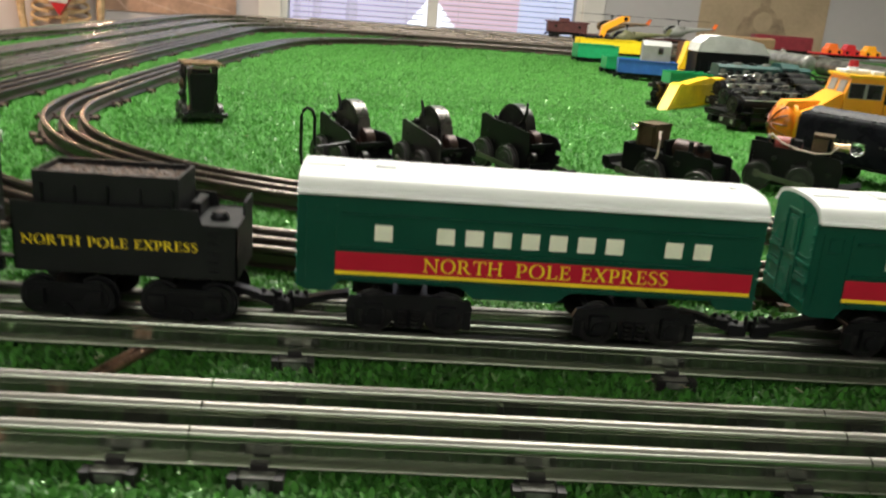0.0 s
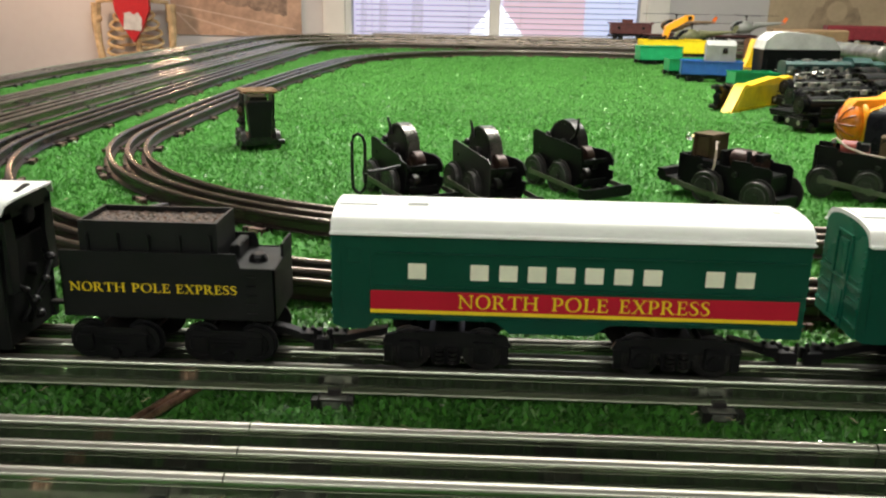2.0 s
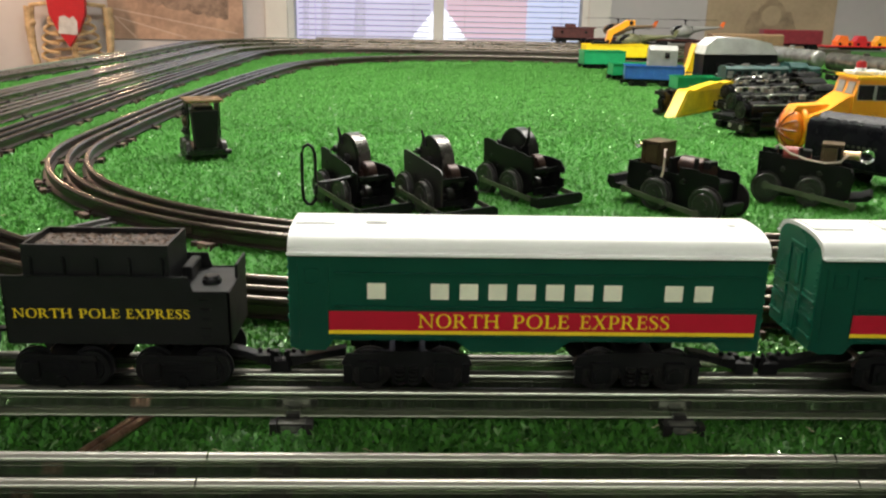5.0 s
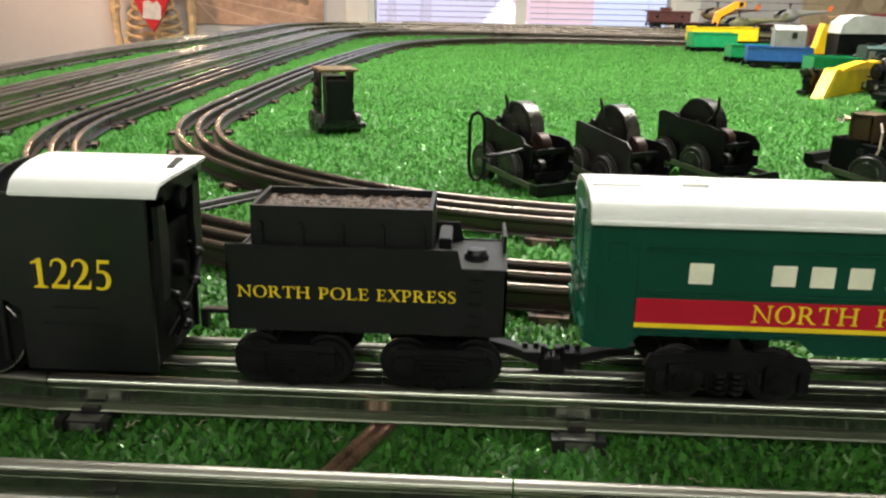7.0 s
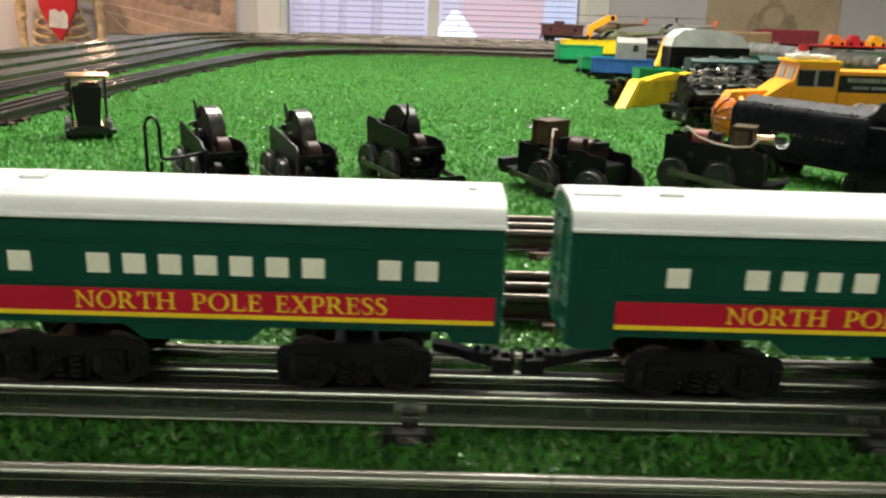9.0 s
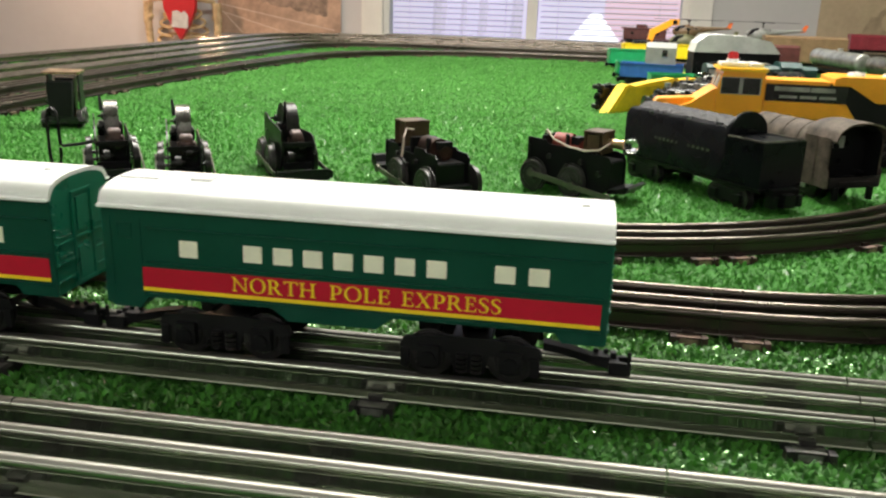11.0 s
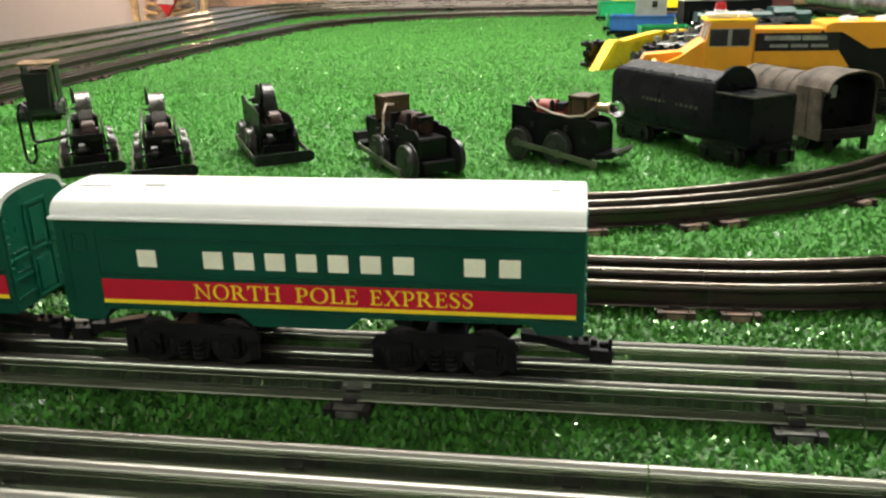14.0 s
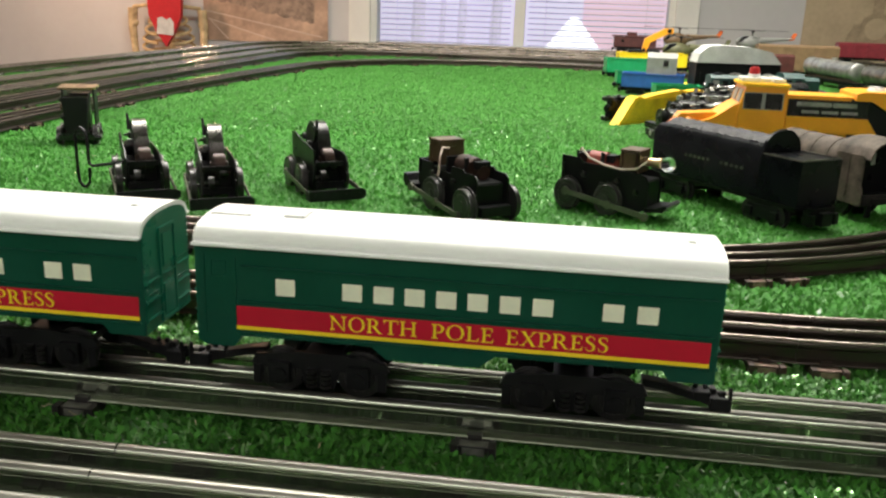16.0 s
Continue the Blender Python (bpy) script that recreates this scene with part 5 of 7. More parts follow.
def chassis_motor(x, y, heading, label, front):
    """A driver chassis with a whistle-box bracket, coil, wires, four spoked drivers and long side rods."""
    m = thing("locomotive_motor", pose(x, y, 0.0, 0, 0, heading) @ Matrix.Diagonal((0.99, 1.05, 1.12, 1) if front else (1.12, 1.12, 1.08, 1)), label, "train motor", "loose motors on the turf")
    out = [(-0.043, 0.012), (-0.043, 0.0375), (-0.022, 0.0375), (-0.020, 0.0350), (0.006, 0.0335), (0.008, 0.0400), (0.024, 0.0405), (0.026, 0.0385), (0.040, 0.0385), (0.043, 0.036), (0.043, 0.010), (0.034, 0.007), (-0.034, 0.007)]
    if front:
        out = [(-0.043, 0.012), (-0.043, 0.0435), (-0.024, 0.0425), (-0.022, 0.0395), (0.010, 0.0385), (0.012, 0.0370), (0.032, 0.0365), (0.038, 0.035), (0.041, 0.030), (0.041, 0.010), (0.034, 0.007), (-0.034, 0.007)]
    for s in (-1, 1):
        side_plate(out, s * 0.0135, M_BLACK, m)
    bm = bmesh.new()
    box(bm, (0, 0, 0.0205), (0.080, 0.025, 0.022))
    box(bm, (-0.041, 0, 0.032), (0.004, 0.030, 0.012))
    part("frame", bm, M_BLACK, m, bevel=0.001)
    bm = bmesh.new()
    for xx, z in ((-0.02, 0.030), (0.012, 0.029), (-0.002, 0.024), (0.03, 0.022)):
        cyl(bm, (xx, -0.0155, z), 0.0022, 0.003, "y", 12)
    part("screw", bm, M_IRON, m)
    cx = 0.010 if not front else -0.014
    bm = bmesh.new()
    cyl(bm, (cx, 0.001, 0.0390), 0.0085, 0.017 if front else 0.021, "x", 20)
    cyl(bm, (cx + 0.013, 0.003, 0.0370), 0.0060, 0.007, "x", 16)
    part("coil", bm, M_COPPER if not front else M_COILRED, m, "red-brown wound coil", bevel=0.0006)
    bm = bmesh.new()
    box(bm, (cx - 0.015, 0, 0.038), (0.003, 0.022, 0.015))
    box(bm, (cx + 0.012, 0.003, 0.0425), (0.008, 0.012, 0.006))
    cyl(bm, (cx + 0.007, -0.007, 0.0435), 0.002, 0.009, "z", 10)
    part("brush_plate", bm, M_SATIN, m, bevel=0.0004)
    bx, d = (-0.0245, -1) if not front else (0.020, 1)
    bm = bmesh.new()
    zt = 0.0565 if not front else 0.0535
    w, h = 0.017, zt - 0.036
    box(bm, (bx, 0, zt - 0.001), (w + 0.002, 0.0225, 0.0016))
    box(bm, (bx - w / 2, 0, zt - h / 2), (0.0014, 0.0215, h))
    box(bm, (bx + w / 2, 0, zt - h / 2), (0.0014, 0.0215, h))
    box(bm, (bx - 0.002, 0, zt - h / 2 - 0.001), (0.013, 0.015, h - 0.004))
    cyl(bm, (bx + w / 2 + 0.0006, 0, zt - 0.009), 0.004, 0.0012, "x", 16)
    part("relay_bracket", bm, M_BRASS, m, "tarnished brass relay bracket", bevel=0.0004)
    bulb(m, bx + d * (w / 2 + (0.0045 if front else 0.0)), 0.002, zt - (0.0095 if front else 0.007), d, 0.95 if front else 0.5)
    bm = bmesh.new()
    if front:
        tube(bm, [(-0.030, -0.006, 0.047), (-0.026, -0.011, 0.050), (-0.016, -0.015, 0.044), (0.0, -0.0165, 0.040), (0.016, -0.0165, 0.0385), (0.028, -0.014, 0.040), (0.034, -0.006, 0.045)], 0.0009, 6)
    else:
        tube(bm, [(-0.014, -0.004, 0.050), (-0.010, -0.012, 0.0515), (-0.006, -0.0165, 0.046), (-0.006, -0.0172, 0.034), (-0.0085, -0.0172, 0.026)], 0.0009, 6)
    part("wire", bm, M_WIRE, m, "pale insulated wire")
    for wx in (-0.033, 0.006) if front else (-0.010, 0.036):
        wheels(m, wx, 0.0140 if front else 0.0150, 0.0200, 0.0122 if front else 0.0134, M_WHEEL, 0.004)
    for s in (-1, 1):
        bm = bmesh.new()
        a, b = Vector((-0.033, s * 0.0232, 0.0165)), Vector((0.044, s * 0.0245, 0.0065))
        if not front:
            a, b = Vector((-0.038, s * 0.0238, 0.0150)), Vector((0.032, s * 0.0232, 0.0070))
        dd = b - a
        mm = Matrix.Translation((a + b) / 2) @ Matrix.Rotation(math.atan2(-dd.z, dd.x), 4, "Y")
        box(bm, (0, 0, 0), (dd.length, 0.0016, 0.0042), mm)
        for p in (a, b, a + dd * 0.55):
            cyl(bm, tuple(p), 0.0034, 0.0026, "y", 14)
        part("side_rod", bm, M_ROD, m, "dull dark side rod", bevel=0.0003)
    bm = bmesh.new()
    if front:
        prism(bm, [(0.040, 0.008), (0.056, 0.010), (0.060, 0.0145), (0.057, 0.0155), (0.050, 0.0125), (0.040, 0.0115)], -0.016, 0.016)
    else:
        prism(bm, [(-0.040, 0.012), (-0.056, 0.012), (-0.060, 0.016), (-0.060, 0.0225), (-0.054, 0.0225), (-0.051, 0.017), (-0.040, 0.0165)], -0.019, 0.015)
        end = bmesh.new()
        box(end, (0.046, 0, 0.012), (0.008, 0.026, 0.008))
        part("end_beam", end, M_BLACK, m, bevel=0.0005)
    part("pilot_bracket", bm, M_BLACK, m, bevel=0.0005)
    return m


chassis_motor(0.538, 0.878, -52, "black driver chassis with brass bracket and coil, on turf", False)
chassis_motor(0.668, 0.914, -28, "black driver chassis with red coil and bulb, on turf", True)


def standing_motor():
    m = thing("upright_motor", pose(0.0565, 1.10, 0.0, 0, 0, -67) @ Matrix.Diagonal((1.10, 1.14, 1.02, 1)), "black motor standing upright with a flat copper-coloured top plate", "train motor", "loose motors on the turf")
    bm = bmesh.new()
    prism(bm, [(-0.0095, 0.010), (0.0095, 0.010), (0.0125, 0.0520), (0.0118, 0.0545), (-0.0118, 0.0545), (-0.0125, 0.0520)], 0.006, 0.021, "x")
    part("housing", bm, M_SATIN, m, "black plastic motor housing", bevel=0.0010)
    bm = bmesh.new()
    box(bm, (-0.0085, 0.002, 0.036), (0.020, 0.018, 0.042))
    part("field_iron", bm, M_IRON, m, bevel=0.0006)
    for yy in (-0.0135, 0.0165):
        bm = bmesh.new()
        prism(bm, [(-0.022, 0.012), (0.004, 0.012), (0.004, 0.030), (0.001, 0.034), (0.004, 0.040), (0.004, 0.062), (-0.022, 0.062), (-0.022, 0.046), (-0.019, 0.042), (-0.022, 0.036)], yy - 0.0008, yy + 0.0008)
        part("side_plate", bm, M_BLACK, m, bevel=0.0003)
    bm = bmesh.new()
    cyl(bm, (-0.010, -0.0150, 0.040), 0.0060, 0.003, "y", 18)
    cyl(bm, (-0.010, -0.0165, 0.040), 0.0030, 0.003, "y", 14)
    part("gear", bm, M_BRASS, m, "tarnished brass gear")
    for xx, z, r in ((-0.016, 0.0285, 0.0050), (-0.004, 0.0500, 0.0036), (-0.015, 0.0520, 0.0030), (-0.003, 0.0300, 0.0042)):
        bm = bmesh.new()
        cyl(bm, (xx, -0.0152, z), r, 0.0026, "y", 16)
        cyl(bm, (xx, -0.0170, z), r * 0.4, 0.0030, "y", 10)
        part("gear", bm, M_IRON, m, bevel=0.0003)
    bm = bmesh.new()
    prism(bm, [(-0.025, -0.0165), (0.013, -0.0165), (0.016, -0.0135), (0.016, 0.0170), (0.013, 0.0200), (-0.025, 0.0200)], 0.0625, 0.0650, "z")
    part("top_plate", bm, M_BRONZE, m, "flat shiny copper-coloured top plate", bevel=0.0003)
    for xx in (-0.013, 0.012):
        wheels(m, xx, 0.0108, 0.0175, 0.0108, M_WHEEL)
    bm = bmesh.new()
    box(bm, (0.0235, 0.0, 0.010), (0.004, 0.036, 0.006))
    box(bm, (0.0, 0, 0.012), (0.044, 0.026, 0.006))
    cyl(bm, (0.0235, 0.020, 0.010), 0.0032, 0.006, "y", 12)
    cyl(bm, (0.0235, -0.018, 0.010), 0.0026, 0.004, "y", 12)
    part("axle_frame", bm, M_GLOSSBLACK, m, bevel=0.0005)
    return m


standing_motor()

# loose rail lengths lying on the turf
bm = bmesh.new()
for s in (-0.0021, 0.0021):
    tube(bm, [(x + s, y - 0.3 * s, 0.0022) for x, y in LOOSE], 0.0018, 8)
tube(bm, [(x, y, 0.0010) for x, y in LOOSE], 0.0016, 8)
solid("loose_rail", bm, M_RUST, "rusty bare rail length lying under the tracks", "rail", kind="", smooth=True)
bm = bmesh.new()
tube(bm, [(-0.055, 0.672, 0.004), (0.0, 0.739, 0.004), (0.070, 0.826, 0.004)], 0.0028, 8)
tube(bm, [(-0.048, 0.668, 0.003), (0.006, 0.734, 0.003), (0.074, 0.820, 0.003)], 0.0016, 8)
solid("loose_rail", bm, M_TIE, "dark bare rail length lying between the loops", "rail", kind="")

# scattered pale flecks stand in for specular sparkle on the blades
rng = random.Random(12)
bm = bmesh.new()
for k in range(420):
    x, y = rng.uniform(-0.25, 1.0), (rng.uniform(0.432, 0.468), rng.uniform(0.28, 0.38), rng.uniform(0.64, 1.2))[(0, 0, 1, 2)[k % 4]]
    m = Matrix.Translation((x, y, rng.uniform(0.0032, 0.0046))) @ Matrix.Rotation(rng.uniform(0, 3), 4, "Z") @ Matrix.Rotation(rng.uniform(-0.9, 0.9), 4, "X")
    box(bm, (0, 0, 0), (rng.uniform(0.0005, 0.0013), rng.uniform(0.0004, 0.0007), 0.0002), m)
tagged(new("turf_sparkles", finish("turf_sparkles", bm, M_SPARKLE, smooth=False)), "pale metallic flecks added as sparkles on the turf", "lint", kind="stuff")
bm = bmesh.new()
for k in range(40):
    x, y = rng.uniform(-0.25, 1.0), rng.uniform(0.43, 0.47) if k % 2 else rng.uniform(0.64, 1.3)
    a = rng.uniform(0, 3)
    tube(bm, [(x + 0.0022 * u * math.cos(a), y + 0.0022 * u * math.sin(a), 0.0044 + 0.0006 * math.sin(3 * u)) for u in (-1, -0.4, 0.3, 1)], 0.00022, 4)
tagged(new("turf_straw", finish("turf_straw", bm, M_TANPALE, smooth=False)), "dry straw-coloured lint caught in the turf", "lint", kind="stuff")

# ---- parked trains ----


def bogie(parent, x, mat=None, r=0.0078, size=1.0):
    q = new("truck")
    q.empty_display_size = 0.01
    q.parent = parent
    q.matrix_local = pose(x, 0, 0) @ Matrix.Scale(size, 4)
    for s in (-1, 1):
        bm = bmesh.new()
        prism(bm, [(-0.016, 0.006), (-0.013, 0.013), (0.013, 0.013), (0.016, 0.006), (0.008, 0.004), (-0.008, 0.004)], s * 0.0185 - 0.001, s * 0.0185 + 0.001)
        for xx in (-0.011, 0.011):
            box(bm, (xx, s * 0.0202, 0.0078), (0.006, 0.0022, 0.006))
        part("side_frame", bm, mat or M_BLACK, q, bevel=0.0003)
    bm = bmesh.new()
    box(bm, (0, 0, 0.0125), (0.012, 0.036, 0.004))
    part("bolster", bm, M_BLACK, q)
    for xx in (-0.011, 0.011):
        wheels(q, xx, r, 0.0165, r, M_IRON)
    bm = bmesh.new()
    box(bm, (0.024 if x > 0 else -0.024, 0, 0.010), (0.018, 0.007, 0.004))
    box(bm, (0.034 if x > 0 else -0.034, 0, 0.010), (0.006, 0.010, 0.009))
    part("coupler", bm, M_BLACK, q, bevel=0.0004)


def wagon(name, x, y, heading, length, mat, label, z=0.0, width=0.044, floor=0.018, height=0.03, style="gondola", tilt=0.0, category="toy train car"):
    """A freight or passenger car: underframe, bogies and a body in one of several shapes."""
    c = thing(name, pose(x, y, z, tilt, 0, heading), label, category, "parked toy trains")
    L, W = length / 2, width / 2
    bm = bmesh.new()
    box(bm, (0, 0, floor - 0.002), (length, width * 0.9, 0.004))
    box(bm, (0, 0, floor - 0.006), (length * 0.5, width * 0.5, 0.006))
    part("underframe", bm, M_BLACK, c, bevel=0.0005)
    bogie(c, -L + 0.030)
    bogie(c, L - 0.030)
    bm = bmesh.new()
    f = floor
    if style == "gondola":
        for s in (-1, 1):
            box(bm, (0, s * (W - 0.0008), f + height / 2), (length, 0.0016, height))
            box(bm, (s * (L - 0.0008), 0, f + height / 2), (0.0016, width, height))
            for k in range(9):
                box(bm, (-L + length * (k + 0.5) / 9, s * (W + 0.0006), f + height / 2), (0.0022, 0.0014, height))
            box(bm, (0, s * W, f + height), (length + 0.002, 0.0030, 0.002))
        box(bm, (0, 0, f + 0.001), (length, width, 0.002))
        part("body", bm, mat, c, bevel=0.0004)
    elif style == "box":
        prism(bm, [(-W, f), (W, f)] + [(a, b) for a, b in reversed(arch(W, f + height, 0.005, 8, 2.0))], -L, L, "x")
        body = part("body", bm, mat, c, bevel=0.0008)
        for s in (-1, 1):
            bm = bmesh.new()
            box(bm, (0, s * (W + 0.0008), f + height / 2), (length * 0.16, 0.0016, height * 0.9))
            part("door", bm, mat, body, bevel=0.0003)
            for k in (-1, 1):
                bm = bmesh.new()
                box(bm, (k * length * 0.25, s * (W + 0.0005), f + height / 2), (0.0015, 0.001, height * 0.95))
                part("rib", bm, mat, body)
    elif style == "tank":
        cyl(bm, (0, 0, f + height / 2 + 0.003), height / 2, length * 0.96, "x", 28)
        for s in (-1, 1):
            ball(bm, (s * length * 0.48, 0, f + height / 2 + 0.003), height / 2, (0.25, 1, 1), 20)
        body = part("tank", bm, mat, c, bevel=0.0005)
        for k in range(7):
            bm = bmesh.new()
            cyl(bm, (-L * 0.9 + 1.8 * L * k / 6, 0, f + height / 2 + 0.003), height / 2 + 0.0008, 0.0015, "x", 28)
            part("tank_band", bm, mat, body)
        bm = bmesh.new()
        cyl(bm, (0, 0, f + height + 0.005), 0.007, 0.008, "z", 16)
        part("dome", bm, mat, body)
    elif style == "hopper":
        prism(bm, [(-L, f + height * 0.66), (-L + 0.004, f + height * 0.86), (-L + 0.022, f + height + 0.002), (-L + 0.05, f + height + 0.004), (L - 0.06, f + height + 0.001), (L - 0.02, f + height * 0.92), (L, f + height * 0.66)], -W, W)
        part("hood", bm, mat, c, "white rounded cover", bevel=0.011)
        bm = bmesh.new()
        prism(bm, [(-L, f), (-L, f + height * 0.65), (L, f + height * 0.65), (L, f), (L * 0.5, f + 0.004), (0, f), (-L * 0.5, f + 0.004)], -W * 0.92, W * 0.92)
        hull = part("body", bm, M_BLACK, c, bevel=0.0005)
        for s in (-1, 1):
            for k in range(8):
                bm = bmesh.new()
                box(bm, (-L + length * (k + 0.5) / 8, s * W * 0.95, f + height * 0.24), (0.003, 0.003, height * 0.4))
                part("rib", bm, M_BLACK, hull)
    elif style == "coach":
        prism(bm, [(-W, f), (W, f)] + [(a, b) for a, b in reversed(arch(W, f + height * 0.6, height * 0.4, 12, 2.2))], -L, L, "x")
        body = part("body", bm, mat, c, bevel=0.001)
        for s in (-1, 1):
            for k in range(11):
                bm = bmesh.new()
                box(bm, (-L + length * (k + 0.8) / 11.6, s * (W + 0.0003), f + height * 0.42), (0.010, 0.0008, 0.008))
                part("window", bm, M_GLOSSBLACK, body)
        for k in range(6):
            bm = bmesh.new()
            box(bm, (-L + length * (k + 0.5) / 6, 0, f + height + 0.0008), (0.012, 0.010, 0.002))
            part("roof_vent", bm, M_IRON, body)
    elif style == "flat":
        box(bm, (0, 0, f + 0.002), (length, width, 0.004))
        for s in (-1, 1):
            for k in range(6):
                box(bm, (-L + length * (k + 0.5) / 6, s * (W + 0.0008), f + 0.002), (0.003, 0.002, 0.004))
        part("deck", bm, mat, c, bevel=0.0004)
    elif style == "cab":
        box(bm, (0, 0, f + height * 0.42), (length, width, height * 0.84))
        body = part("body", bm, mat, c, bevel=0.001)
        bm = bmesh.new()
        prism(bm, [(-W - 0.002, f + height * 0.84), (W + 0.002, f + height * 0.84)] + [(a, b) for a, b in reversed(arch(W + 0.002, f + height * 0.87, 0.004, 8, 2.0))], -L - 0.008, L + 0.008, "x")
        part("roof", bm, mat, c, bevel=0.0004)
        bm = bmesh.new()
        box(bm, (-length * 0.08, 0, f + height * 1.05), (length * 0.24, width * 0.8, height * 0.36))
        part("cupola", bm, mat, c, bevel=0.0008)
        for s in (-1, 1):
            for k in (-0.3, 0.3):
                bm = bmesh.new()
                box(bm, (k * length, s * (W + 0.0003), f + height * 0.5), (0.009, 0.0008, 0.009))
                part("window", bm, M_GLOSSBLACK, body)
    return c


def steam_hulk(x, y, heading, label, mat=None, length=0.20, z=0.0):
    """An old black steam engine or bare frame with boiler, domes and drivers."""
    mat = mat or M_BLACK
    c = thing("steam_locomotive", pose(x, y, z, 0, 0, heading), label, "toy locomotive", "parked toy trains")
    L = length / 2
    bm = bmesh.new()
    box(bm, (0, 0, 0.020), (length, 0.036, 0.005))
    box(bm, (-L + 0.004, 0, 0.014), (0.008, 0.040, 0.012))
    for s in (-1, 1):
        cyl(bm, (-L * 0.62, s * 0.020, 0.016), 0.008, 0.026, "x", 16)
        box(bm, (0.0, s * 0.0205, 0.0265), (length * 0.8, 0.006, 0.002))
    part("frame", bm, M_BLACK, c, bevel=0.0006)
    bm = bmesh.new()
    cyl(bm, (-L * 0.22, 0, 0.046), 0.0205, length * 0.74, "x", 28)
    for k in range(5):
        cyl(bm, (-L * 0.85 + k * L * 0.32, 0, 0.046), 0.0211, 0.002, "x", 28)
    cyl(bm, (-L * 0.98, 0, 0.046), 0.015, 0.005, "x", 24)
    part("boiler", bm, mat, c, "grimy banded boiler", bevel=0.0005)
    W = 0.0290
    bm = bmesh.new()
    for s in (-1, 1):
        prism(bm, [(L * 0.46, 0.016), (L * 0.98, 0.016), (L * 0.98, 0.030), (L * 0.94, 0.034), (L * 0.94, 0.060), (L * 0.46, 0.060)], s * W - 0.0009, s * W + 0.0009)
        box(bm, (L * 0.70, s * (W + 0.0010), 0.040), (0.0012, 0.0010, 0.036))
    prism(bm, [(-W, 0.018), (W, 0.018)] + arch(W, 0.060, 0.012, 14, 2.0)[::-1], L * 0.46, L * 0.49, "x")
    box(bm, (L * 0.72, 0, 0.018), (L * 0.50, 2 * W, 0.004))
    cab = part("cab", bm, mat, c, "grimy brown-grey open cab", bevel=0.0004)
    bm = bmesh.new()
    up = arch(W + 0.0008, 0.058, 0.0155, 20, 2.4)
    prism(bm, up + [(a * 0.97, b - 0.0014) for a, b in up][::-1], L * 0.44, L * 1.04, "x")
    part("cab_roof", bm, mat, cab)
    # added dark shell: the deep cab's shade as a lining
    bm = bmesh.new()
    up = [(-W + 0.0012, 0.021)] + arch(W - 0.0012, 0.0565, 0.0135, 20, 2.4) + [(W - 0.0012, 0.021)]
    prism(bm, up + [(a * 0.965, b - (0.0012 if b > 0.03 else 0.0)) for a, b in up][::-1], L * 0.60, L * 0.935, "x")
    part("cab_shade", bm, M_CABDARK, cab, "dark lining that stands in for shade inside the cab")
    bm = bmesh.new()
    prism(bm, [(-W + 0.001, 0.016), (W - 0.001, 0.016), (W - 0.001, 0.026), (-W + 0.001, 0.026)], L * 0.96, L * 0.99, "x")
    for y in (-0.019, 0.019):
        box(bm, (L * 0.98, y, 0.011), (0.003, 0.006, 0.012))
    part("tail_beam", bm, M_BLACK, cab, bevel=0.0004)
    bm = bmesh.new()
    prism(bm, [(-W + 0.0012, 0.019), (W - 0.0012, 0.019)] + arch(W - 0.0012, 0.058, 0.012, 14, 2.2)[::-1], L * 0.56, L * 0.66, "x")
    for y, z in ((-0.008, 0.050), (0.006, 0.052), (0.0, 0.036)):
        cyl(bm, (L * 0.68, y, z), 0.0028, 0.004, "x", 12)
    backhead = part("backhead", bm, M_CABDARK, cab, bevel=0.0004)
    for y in (-0.0125, -0.0015):
        bm = bmesh.new()
        box(bm, (L * 0.67, y, 0.0535), (0.0012, 0.0065, 0.0105))
        part("front_window", bm, M_GREY, backhead, "pale front cab window", bevel=0.0003)
    for k in range(3):
        wheels(c, -L * 0.3 + k * L * 0.36, 0.0135, 0.0165, 0.0135, M_IRON, 0.004)
    for s in (-1, 1):
        bm = bmesh.new()
        box(bm, (0.0, s * 0.0225, 0.0120), (L * 0.95, 0.0014, 0.0035))
        box(bm, (-L * 0.35, s * 0.0238, 0.0155), (L * 0.6, 0.0012, 0.0025))
        part("side_rod", bm, M_ALU, c, "dull silver side rod", bevel=0.0003)
    return c


